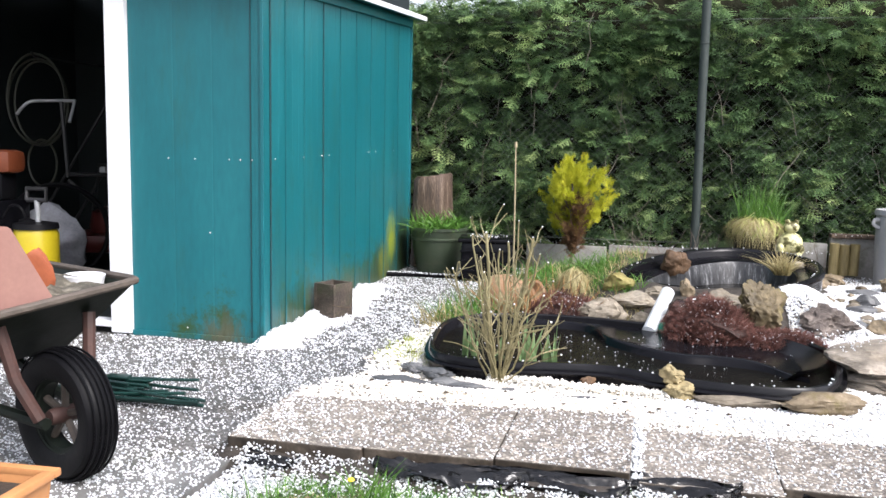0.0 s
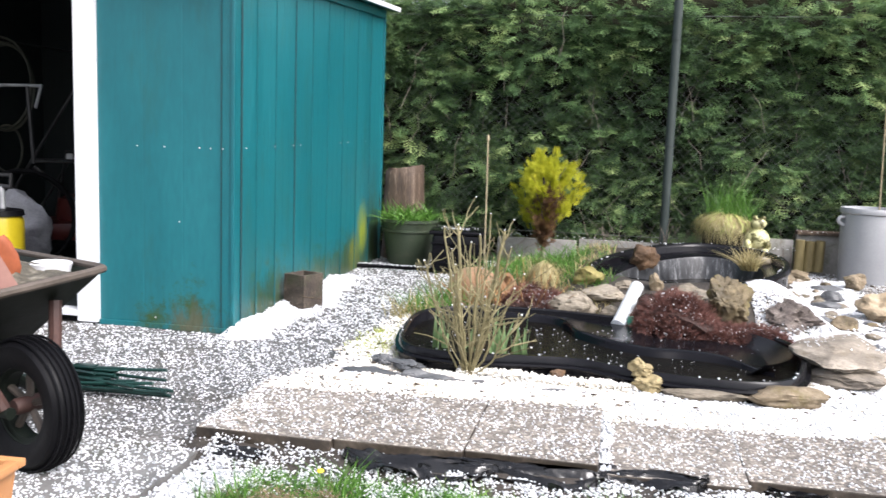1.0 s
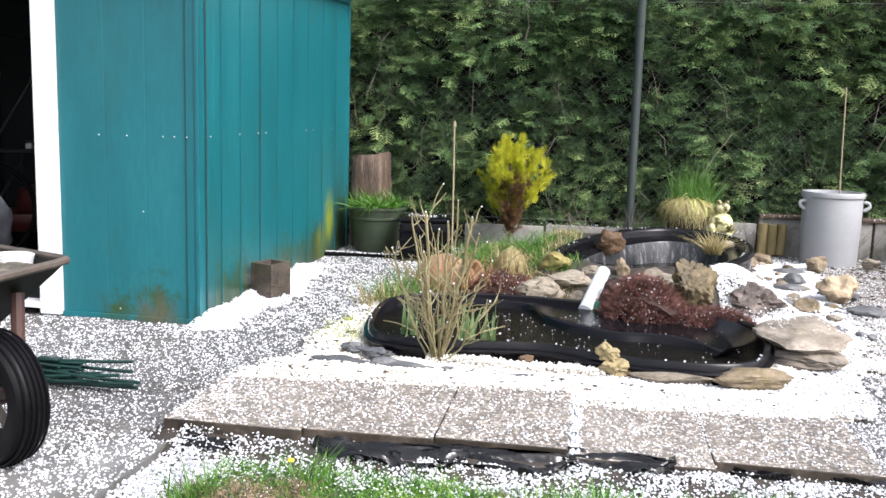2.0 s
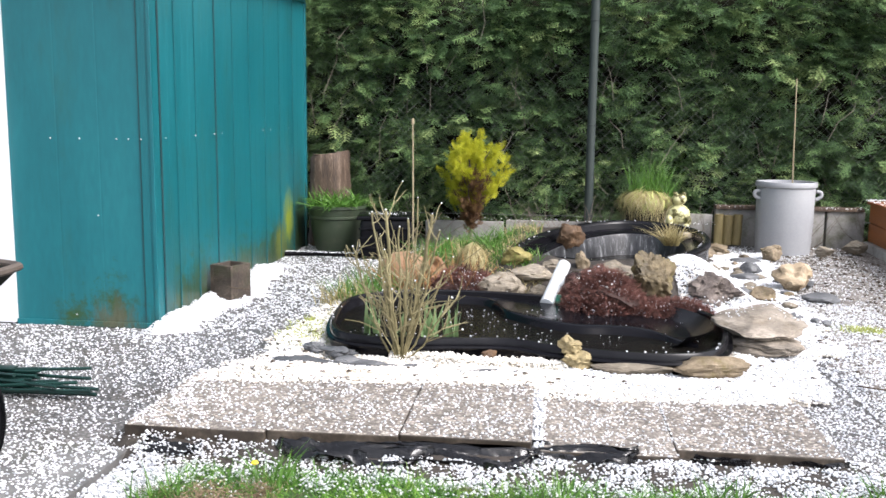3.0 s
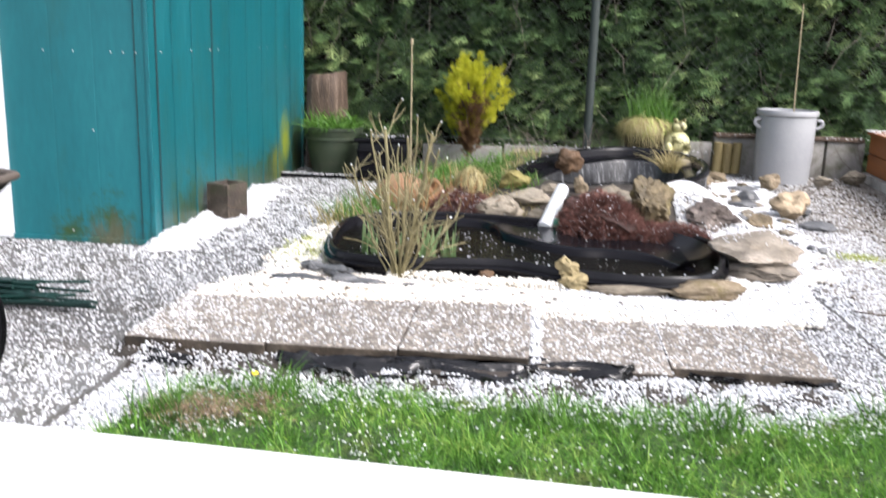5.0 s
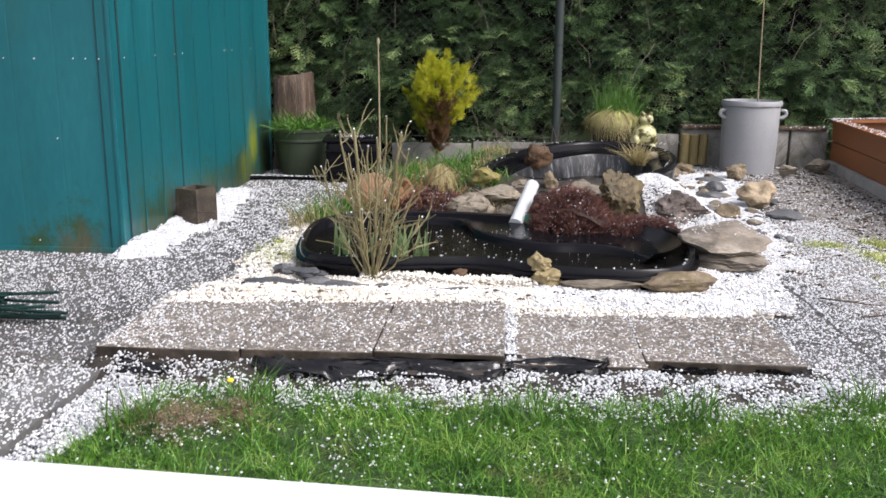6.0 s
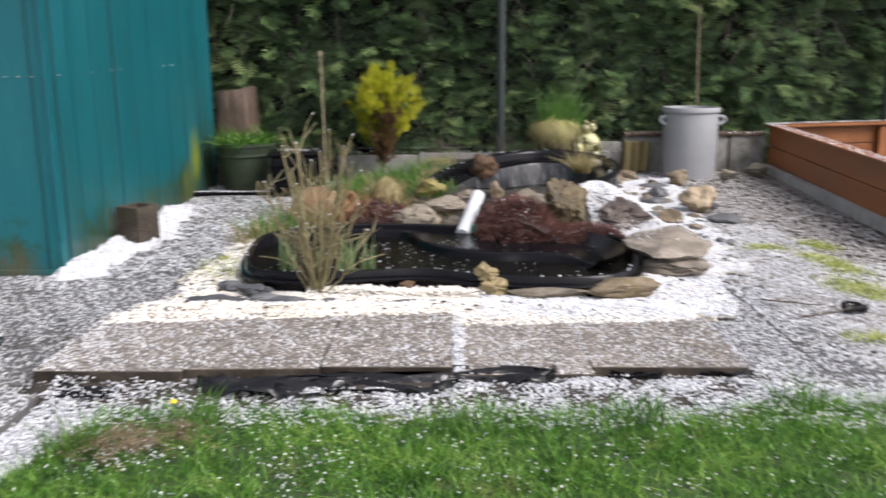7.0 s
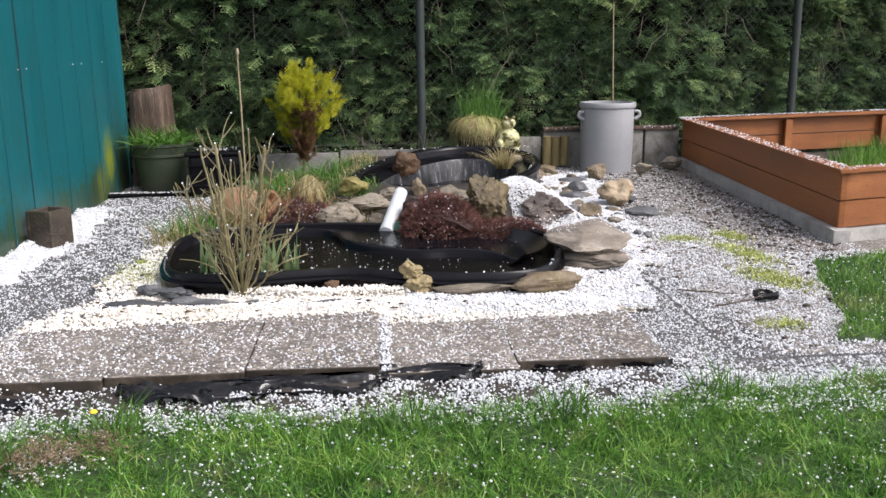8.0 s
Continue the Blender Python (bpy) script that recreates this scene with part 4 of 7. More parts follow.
for x in (-2.4, -2.25, -2.06, -2.0, -1.935):
    part("screw", screw, None, shed, "", True, INV @ pose(x, SY0 - 0.004, 0.895, 90))
for i, y in enumerate((4.58, 4.96, 5.24, 5.36, 6.12, 6.28, 6.72)):
    part("screw", screw, None, shed, "", True, INV @ pose(SX + 0.004, y, 0.9 + 0.019 * (y - 4.6), 0, 90))
for x, y, z in ((-2.17, SY0 - 0.004, 0.52), (-2.3, SY0 - 0.013, 0.02)):
    part("screw", screw, None, shed, "", True, INV @ pose(x, y, z, 90))

# things inside the shed
sprayer = thing("garden_sprayer", -3.444, 4.75, 0.02, label="yellow garden sprayer with a black cap and grey pump handle", category="sprayer")
part("tank", lathe(bmesh.new(), [(0.11, 0), (0.125, 0.02), (0.125, 0.41), (0.11, 0.455), (0.05, 0.465)], 24), yellow_plastic, sprayer)
part("collar", lathe(bmesh.new(), [(0.1, 0.44), (0.128, 0.445), (0.122, 0.475), (0.06, 0.485)], 24), rubber, sprayer, "black collar")
part("cap", lathe(bmesh.new(), [(0.042, 0.45), (0.042, 0.49), (0.02, 0.5)], 16, pose(-0.06, 0, 0)), rubber, sprayer, "black cap")
part("pump_rod", tube(bmesh.new(), [(0.035, -0.02, 0.44), (0.03, -0.02, 0.61)], 0.016, 0.016, 10), pale_metal, sprayer)
bm = bmesh.new()
tube(bm, [(-0.035, -0.02, 0.61), (-0.035, -0.02, 0.675), (0.09, -0.02, 0.675), (0.09, -0.02, 0.61), (-0.035, -0.02, 0.61)], 0.014, 0.014, 8)
part("pump_handle", bm, dark_metal, sprayer)
part("hose", tube(bmesh.new(), spline([(-0.06, 0, 0.49), (-0.08, -0.02, 0.56), (-0.16, 0, 0.57), (-0.22, 0, 0.5)], 6), 0.008, 0.008, 6), rubber, sprayer)

bag = new("grey_sack", rock_mesh("grey_sack", 0.5, 0.32, 0.56, 31, grey_bag, 0, 0.15, 4))
bag.matrix_world = pose(-3.74, 5.25, 0.02, 0, 0, 10)
tagged(bag, "grey woven sack slumped on the shed floor", "sack")

bike = thing("bicycle", -3.62, 5.6, 0.02, 0, label="old bicycle with bare metal handlebars in the dark shed", category="bicycle")
part("handlebar", tube(bmesh.new(), spline([(-0.53, -0.1, 1.12), (-0.45, -0.08, 1.2), (-0.36, 0, 1.215), (-0.18, 0, 1.215), (-0.125, -0.05, 1.2), (-0.1, -0.14, 1.07)], 6), 0.011, 0.011, 8), pale_metal, bike)
part("stem", tube(bmesh.new(), [(-0.26, 0, 1.21), (-0.26, 0.05, 0.7)], 0.014, 0.014, 8), dark_metal, bike)
part("frame", tube(bmesh.new(), [(-0.26, 0.05, 0.72), (0.2, 0.4, 0.72), (0.05, 0.3, 0.3), (-0.26, 0.05, 0.68)], 0.015, 0.015, 8), dark_metal, bike)
for i, (x, y) in enumerate(((-0.3, -0.02), (0.42, 0.55))):
    a0 = radians(38)
    part("wheel", tube(bmesh.new(), [(x + 0.32 * math.cos(a) * math.cos(a0), y + 0.32 * math.cos(a) * math.sin(a0), 0.33 + 0.32 * math.sin(a)) for a in np.linspace(0, 2 * math.pi, 33)], 0.018, 0.018, 8, False), rubber, bike)

# Hose colour is lowered; the shed interior's shade is put into it.
coil = thing("garden_hose", -4.31, 5.9, 1.26, label="coiled green garden hose hanging in the shed, shade in its colour", category="hose")
for k, (rx, rad, dx, dz) in enumerate(((0.24, 0.32, 0.0, 0.0), (0.22, 0.3, 0.02, -0.03), (0.25, 0.31, -0.03, -0.02), (0.12, 0.17, -0.03, -0.46))):
    part("loop", tube(bmesh.new(), [(dx + rx * math.cos(a), 0.03 * k, dz + rad * math.sin(a)) for a in np.linspace(0, 2 * math.pi, 29)], 0.009, 0.009, 7, False), hose_mat, coil)
part("hook", tube(bmesh.new(), [(0, 1.27, 0.3), (0, 0.0, 0.3), (0, -0.03, 0.33)], 0.008, 0.008, 6), dark_metal, coil)


def long_tool(x, y, lean, height, label, material, head):
    ob = thing("garden_tool", x, y, 0.02, label=label, category="garden tool", group="tools in the shed")
    top = (lean, 0.25, height)
    part("handle", tube(bmesh.new(), [(0, 0, 0.15), top], 0.012, 0.011, 8), material, ob)
    part("head", block(-0.1, -0.015, 0.0, 0.1, 0.015, head, bevel=0.006), dark_metal, ob)


long_tool(-4.75, 6.3, 1.0, 1.85, "long dark-handled rake leaning in the shed", dark_metal, 0.16)
long_tool(-4.7, 6.7, 0.95, 1.75, "dark-handled spade leaning in the shed", dark_metal, 0.3)
mower = thing("lawn_mower", -4.0, 6.3, 0.02, 20, label="red lawn mower with grey handle bars in the shed", category="lawn mower")
part("deck", block(-0.28, -0.25, 0.12, 0.28, 0.25, 0.26, bevel=0.05), red_plastic, mower)
part("engine", lathe(bmesh.new(), [(0.14, 0.26), (0.15, 0.3), (0.13, 0.42), (0.06, 0.45)], 20), red_plastic, mower)
for sx in (-0.26, 0.26):
    for sy in (-0.2, 0.2):
        part("wheel", lathe(bmesh.new(), [(0.09, -0.025), (0.1, -0.015), (0.1, 0.015), (0.09, 0.025)], 20, pose(sx, sy, 0.1, 0, 90, 0)), rubber, mower)
    part("handle_bar", tube(bmesh.new(), [(sx * 0.8, 0.2, 0.25), (sx * 0.8, 0.55, 0.75)], 0.012, 0.012, 8), dark_metal, mower)
part("grip", tube(bmesh.new(), [(-0.22, 0.55, 0.75), (0.22, 0.55, 0.75)], 0.014, 0.014, 8), dark_metal, mower)
part("cable_clip", block(-0.2, 0.48, 0.68, -0.15, 0.53, 0.74, bevel=0.015), white_paint, mower, "white plastic clip")
saw = thing("orange_power_tool", -3.85, 4.95, 0.77, label="orange power tool hung in the shed doorway", category="power tool")
part("body", block(-0.14, -0.08, 0.0, 0.14, 0.08, 0.14, bevel=0.04), orange_red, saw)
part("motor", block(-0.1, -0.07, -0.16, 0.08, 0.07, 0.0, bevel=0.03), rubber, saw)
shelf = thing("shelf_crate", -3.95, 4.95, 0.02, label="dark plastic crate stacked in the shed", category="crate")
part("body", block(-0.2, -0.15, 0, 0.2, 0.15, 0.59, bevel=0.02), black_plastic, shelf)

# ---- paving slabs ----
def paving_slab(x0, y0, x1, y1, z0, z1, tilt, label, nod=0.0):
    ob = new("paving_slab", finish("paving_slab", block(-(x1 - x0) / 2, -(y1 - y0) / 2, 0, (x1 - x0) / 2, (y1 - y0) / 2, z1 - z0, bevel=0.005), slab_mat, False))
    # Side faces get a darker colour: their shade together with wet mud.
    ob.data.materials.append(shaded_mud_edge)
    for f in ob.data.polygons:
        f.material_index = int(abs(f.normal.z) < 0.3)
    ob.matrix_world = pose((x0 + x1) / 2, (y0 + y1) / 2, z0, nod, tilt, 0)
    return tagged(ob, label, "paving slab", "row of paving slabs", "structure")


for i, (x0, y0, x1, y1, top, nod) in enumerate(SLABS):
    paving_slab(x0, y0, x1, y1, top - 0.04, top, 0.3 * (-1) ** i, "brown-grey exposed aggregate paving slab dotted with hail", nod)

# black film under the slab edge
def crumpled(name, x0, x1, y_back, y_front, z_back, z_front, seed, label):
    nx, ny = int((x1 - x0) / 0.006), 22
    bm = bmesh.new()
    grid = []
    for i in range(nx + 1):
        x = x0 + (x1 - x0) * i / nx
        fade = min(1.0, 8 * min(i / nx, 1 - i / nx))
        row = []
        for j in range(ny + 1):
            f = j / ny
            y = y_back + (y_front - y_back) * f * (0.55 + 0.45 * fade) + 0.012 * noise.noise(Vector((x * 9, f * 3, seed)))
            fold = 0.4 - abs(noise.noise(Vector((x * 5 + f * 2, f * 5, seed + 9))))
            crease = 0.3 - abs(noise.noise(Vector((x * 13 - f * 3, f * 9, seed + 3))))
            z = z_back + (z_front - z_back) * f + (0.025 * noise.noise(Vector((x * 6, f * 3, seed + 5))) + 0.042 * fold + 0.016 * crease + 0.003 * noise.noise(Vector((x * 45, f * 20, seed)))) * (1 if 0 < j else 0.2)
            z = min(z, 0.056)
            row.append(bm.verts.new((x, y, max(z, 0.004))))
        grid.append(row)
    for a, b in zip(grid, grid[1:]):
        for j in range(ny):
            bm.faces.new((a[j], b[j], b[j + 1], a[j + 1]))
    bmesh.ops.solidify(bm, geom=bm.faces[:], thickness=0.002)
    return tagged(new(name, finish(name, bm, film_mat)), label, "plastic sheet", "scraps of pond film")


crumpled("pond_film", -0.76, -0.30, 2.83, 2.705, 0.046, 0.026, 3.0, "crumpled glossy black pond film under the paving slabs")
crumpled("pond_film", -0.42, 0.01, 2.845, 2.73, 0.044, 0.026, 5.0, "crumpled glossy black pond film under the paving slabs")
crumpled("pond_film", -0.03, 0.3, 2.9, 2.775, 0.044, 0.028, 9.0, "crumpled glossy black pond film under the paving slabs")
crumpled("pond_film", 0.45, 0.62, 2.90, 2.84, 0.02, 0.012, 14.0, "thin strip of black pond film along the slabs")
crumpled("pond_film", 0.72, 0.9, 2.91, 2.875, 0.022, 0.014, 15.0, "thin strip of black pond film along the slabs")
crumpled("pond_film", -1.17, -0.99, 2.79, 2.71, 0.03, 0.014, 21.0, "muddy torn scrap of black pond film")

# ---- lower pond ----
def basin(name, outline, rings, material, parent, label="", closed=True):
    bm = bmesh.new()
    loops = []
    for d, z in rings:
        o = shrink(outline, d)
        loops.append([bm.verts.new((x, y, z(x, y) if callable(z) else z)) for x, y in o])
    k = len(outline)
    for a, b in zip(loops, loops[1:]):
        for i in range(k):
            bm.faces.new((a[i], a[(i + 1) % k], b[(i + 1) % k], b[i]))
    if closed:
        bm.faces.new(loops[-1])
    return part(name, bm, material, parent, label)


low_pond = thing("garden_pond", 0, 0, 0, label="black moulded kidney-shaped garden pond with dark water", category="pond", group="moulded ponds")
basin("basin", LOW, [(0.026, 0.09), (0.03, 0.07), (0.036, 0.05), (0.05, 0.016)], black_plastic, low_pond)
# Rim is a lighter black than the basin: dust plus a painted highlight.
basin("rim", LOW, [(-0.004, 0.069), (0.0, 0.092), (0.006, 0.098), (0.02, 0.098), (0.026, 0.09)], rim_plastic, low_pond, "dusty grey-black rim, highlight in its colour", False)
basin("skirt", LOW, [(-0.004, 0.0), (-0.004, 0.045), (-0.02, 0.05), (-0.024, 0.058), (-0.02, 0.066), (-0.004, 0.069)], black_plastic, low_pond, "", False)
ridge = spline([(-0.80, 4.93), (-0.5, 4.93), (-0.27, 4.88), (-0.16, 4.62), (0.0, 4.45), (0.17, 4.35), (0.33, 4.35), (0.5, 4.31), (0.61, 4.2), (0.68, 4.14)], 8)
bm = bmesh.new()
prev = None
for (x, y) in ridge:
    by = float(np.interp(x, [-0.82, -0.5, -0.3, 0.2, 0.6, 0.68], [4.96, 4.97, 4.97, 4.88, 4.84, 4.78]))
    low = 0.02 * float(step(np.array(x), 0.42, 0.68))
    col = [bm.verts.new((x, y + f, z - low)) for f, z in ((-0.06, 0.012), (-0.045, 0.04), (-0.03, 0.066), (-0.018, 0.08), (0.0, 0.084), (0.016, 0.082), (0.03, 0.07), (0.045, 0.06))]
    col += [bm.verts.new((x, max(y + 0.05 + 0.004 * k, y + (by - y) * f), z)) for k, (f, z) in enumerate(((0.4, 0.056), (0.7, 0.058), (1.0, 0.07)))]
    if prev:
        for i in range(len(col) - 1):
            bm.faces.new((prev[i], col[i], col[i + 1], prev[i + 1]))
    prev = col
part("planting_shelf", bm, black_plastic, low_pond)
# sloping inner wall at the pond's end
bm = bmesh.new()
prev = None
for t in np.linspace(0, 1, 15):
    a = radians(-52 + 112 * t)
    row = [bm.verts.new((0.36 + r * math.cos(a), 4.38 + (r * 1.02 + 0.04 * math.sin(a)) * math.sin(a), z)) for r, z in ((0.33, 0.05), (0.37, 0.062), (0.405, 0.09), (0.425, 0.108))]
    if prev:
        for i in range(3):
            bm.faces.new((prev[i], row[i], row[i + 1], prev[i + 1]))
    prev = row
part("end_wall", bm, rim_plastic, low_pond)


def water(name, outline, d, z, label):
    o = shrink(outline, d)
    bm = bmesh.new()
    bm.faces.new([bm.verts.new((x, y, z)) for x, y in o])
    bmesh.ops.triangulate(bm, faces=bm.faces[:])
    return tagged(new(name, finish(name, bm, water_mat)), label, "water", kind="structure")


water("pond_water", LOW, 0.037, 0.048, "still dark water in the lower pond")

# ---- upper pond ----
def rim_z(h):
    return lambda x, y: h + 0.066 * (y - 5.55)


up_pond = thing("garden_pond", 0, 0, 0, label="small black moulded upper pond with low water", category="pond", group="moulded ponds")
basin("rim", UP, [(-0.01, 0.05), (-0.012, rim_z(0.16)), (-0.022, rim_z(0.165)), (-0.026, rim_z(0.175)), (-0.024, rim_z(0.192)), (-0.012, rim_z(0.204)), (0.008, rim_z(0.206)), (0.022, rim_z(0.2)), (0.03, rim_z(0.185))], rim_plastic, up_pond, "dusty grey-black rim, highlight in its colour", False)
basin("shelf", UP, [(0.03, rim_z(0.185)), (0.04, rim_z(0.15)), (0.055, rim_z(0.145)), (0.13, rim_z(0.138)), (0.14, rim_z(0.13))], black_plastic, up_pond, "", False)
# Inner wall carries pale upright streaks on near-black plastic.
basin("basin", UP, [(0.14, rim_z(0.13)), (0.15, rim_z(0.11)), (0.17, 0.06), (0.18, 0.03), (0.2, 0.025)], streaked, up_pond, "pale-streaked inner wall")
water("pond_water_upper", UP, 0.165, 0.06, "shallow dark water in the upper pond")

# ---- rocks ----
T, G, LI, LV, BR, YE = tan_rock, grey_rock, lichen_rock, lava_rock, brown_rock, yellow_rock
rock("rock", -0.14, 5.46, 0.16, 0.19, 0.16, 0.12, 1, LI, "yellow-lichened rock beside the upper pond")
rock("rock", -0.055, 5.32, 0.08, 0.28, 0.2, 0.12, 2, G, "flat grey-tan rock in the pond edging", layers=0.12, rough=0.16)
rock("rock", -0.21, 5.14, 0.0, 0.3, 0.2, 0.19, 3, G, "grey rock at the back of the pond", rz=20)
rock("rock", 0.0, 5.14, 0.0, 0.18, 0.16, 0.12, 4, G, "small grey rock at the back of the pond")
rock("rock", 0.24, 5.4, 0.13, 0.09, 0.1, 0.15, 5, T, "small upright tan rock at the upper pond's lip")
rock("rock", 0.07, 5.42, 0.14, 0.13, 0.12, 0.08, 6, G, "small grey rock below the upper pond")
rock("rock", 0.42, 5.34, 0.12, 0.22, 0.18, 0.12, 41, G, "pinkish grey rock behind the creeping plant")
rock("rock", 0.605, 5.03, 0.0, 0.29, 0.24, 0.34, 8, olive_rock, "large upright lichened brown rock between the ponds", rz=25, rough=0.3, detail=5)
rock("rock", 0.95, 5.22, 0.0, 0.32, 0.26, 0.2, 9, LV, "dark pitted rock beside the pond", rough=0.4)
rock("rock", 0.92, 5.88, 0.07, 0.2, 0.18, 0.13, 10, T, "tan rock beside the upper pond")
rock("rock", 1.06, 6.0, 0.04, 0.14, 0.13, 0.09, 11, G, "small grey rock beside the upper pond")
rock("rock", 1.01, 4.47, 0.065, 0.42, 0.78, 0.1, 12, pale_rock, "large flat layered grey rock at the pond's end", rz=-14, layers=0.1, rough=0.14)
rock("rock", 0.985, 4.3, 0.0, 0.37, 0.5, 0.085, 13, pale_rock, "flat layered grey rock on the gravel", rz=10, layers=0.1, rough=0.14)
rock("rock", 0.675, 3.79, 0.015, 0.31, 0.15, 0.085, 14, T, "flat tan rock on the pond rim", rz=4, layers=0.1, rough=0.15)
rock("rock", 0.37, 3.79, 0.01, 0.34, 0.10, 0.055, 15, G, "flat grey stone along the pond rim", rz=-2, layers=0.1, rough=0.12)
rock("rock", 0.16, 3.84, 0.01, 0.14, 0.12, 0.09, 16, YE, "yellow limestone lump on the pond rim", rough=0.35)
rock("rock", 0.125, 3.86, 0.06, 0.1, 0.1, 0.09, 17, YE, "small yellow limestone lump on the pond rim", rough=0.35)
rock("rock", 0.2, 6.35, 0.15, 0.2, 0.16, 0.18, 18, BR, "rusty brown rock in the upper pond", rough=0.22)
rock("rock", 1.0, 6.62, 0.16, 0.12, 0.1, 0.1, 19, G, "grey rock on the upper pond's shelf")
rock("rock", 1.49, 5.7, 0.02, 0.25, 0.21, 0.18, 20, pale_tan, "tan boulder on the white gravel", rz=40)
rock("rock", 1.24, 5.36, 0.02, 0.16, 0.14, 0.09, 21, T, "small tan rock on the white gravel")
rock("rock", 1.42, 6.62, 0.03, 0.22, 0.16, 0.06, 22, slate, "flat dark slate on the white gravel", rough=0.12)
rock("rock", 1.28, 5.98, 0.02, 0.2, 0.13, 0.06, 23, slate, "flat dark slate on the white gravel", rough=0.12)
rock("rock", 1.57, 5.42, 0.01, 0.22, 0.16, 0.06, 24, slate, "flat dark slate beside the tan boulder", rough=0.12)
rock("rock", 1.14, 5.42, 0.01, 0.13, 0.12, 0.08, 25, slate, "small dark slate on the gravel", rough=0.2)
rock("rock", 1.36, 6.2, 0.03, 0.16, 0.13, 0.09, 26, slate, "dark slate chunk on the white gravel", rough=0.2)
rock("rock", 1.15, 6.75, 0.04, 0.2, 0.14, 0.1, 27, T, "tan rock beside the upper pond")
rock("rock", 1.27, 6.95, 0.04, 0.22, 0.15, 0.1, 28, T, "tan rock below the wooden edging")
rock("rock", 1.62, 6.72, 0.05, 0.16, 0.13, 0.12, 29, T, "tan rock at the foot of the grey stoneware tub")
rock("rock", 2.05, 6.95, 0.05, 0.13, 0.1, 0.09, 30, G, "grey rock beside the stoneware tub")
rock("rock", 2.3, 7.1, 0.06, 0.18, 0.14, 0.11, 33, G, "grey rock below the kerb")
r = random.Random(12)
for i in range(34):
    x, y = r.uniform(0.98, 1.62), r.uniform(4.75, 6.95)
    if inside_outline(UP, np.array(x), np.array(y)):
        continue
    s = r.uniform(0.04, 0.1)
    rock("stone", x, y, 0.015 + 0.02 * max(0, y - 4.8) * 0.9, s, s * 0.8, s * 0.5, 100 + i, r.choice([T, G, slate, slate]), "small loose stone on the white gravel", rz=r.uniform(0, 360), detail=2, group="loose stones", category="stone")
for i, (x, y, sx, sy, sz) in enumerate([(-0.95, 3.76, 0.26, 0.13, 0.025), (-0.83, 3.85, 0.18, 0.13, 0.05), (-0.66, 3.7, 0.22, 0.07, 0.025), (-0.74, 3.74, 0.17, 0.09, 0.035), (-0.95, 3.92, 0.1, 0.09, 0.05), (-0.52, 3.75, 0.08, 0.05, 0.015),
                                        (-0.24, 3.62, 0.2, 0.04, 0.012), (-0.12, 3.6, 0.12, 0.03, 0.012), (-0.2, 3.9, 0.08, 0.05, 0.05)]):
    rock("slate_piece", x, y, 0.014 + float(bed_lift(np.array(x), np.array(y))), sx, sy, sz, 60 + i, slate if i < 8 else BR, "broken dark slate lying on the cream gravel", rz=-8 + 6 * i, layers=0.05, rough=0.35, detail=4, group="broken slates", category="slate")

# ---- bare twiggy shrub before the pond ----
def curve_stem(bm, base, direction, length, r0, r1, rnd, bend=0.12, n=5):
    p = Vector(base)
    d = Vector(direction).normalized()
    pts = [p.copy()]
    for _ in range(n):
        d = (d + Vector((rnd.uniform(-bend, bend), rnd.uniform(-bend, bend), rnd.uniform(-bend / 2, bend)))).normalized()
        p = p + d * (length / n)
        pts.append(p.copy())
    tube(bm, pts, r0, r1, 6)
    return pts, d


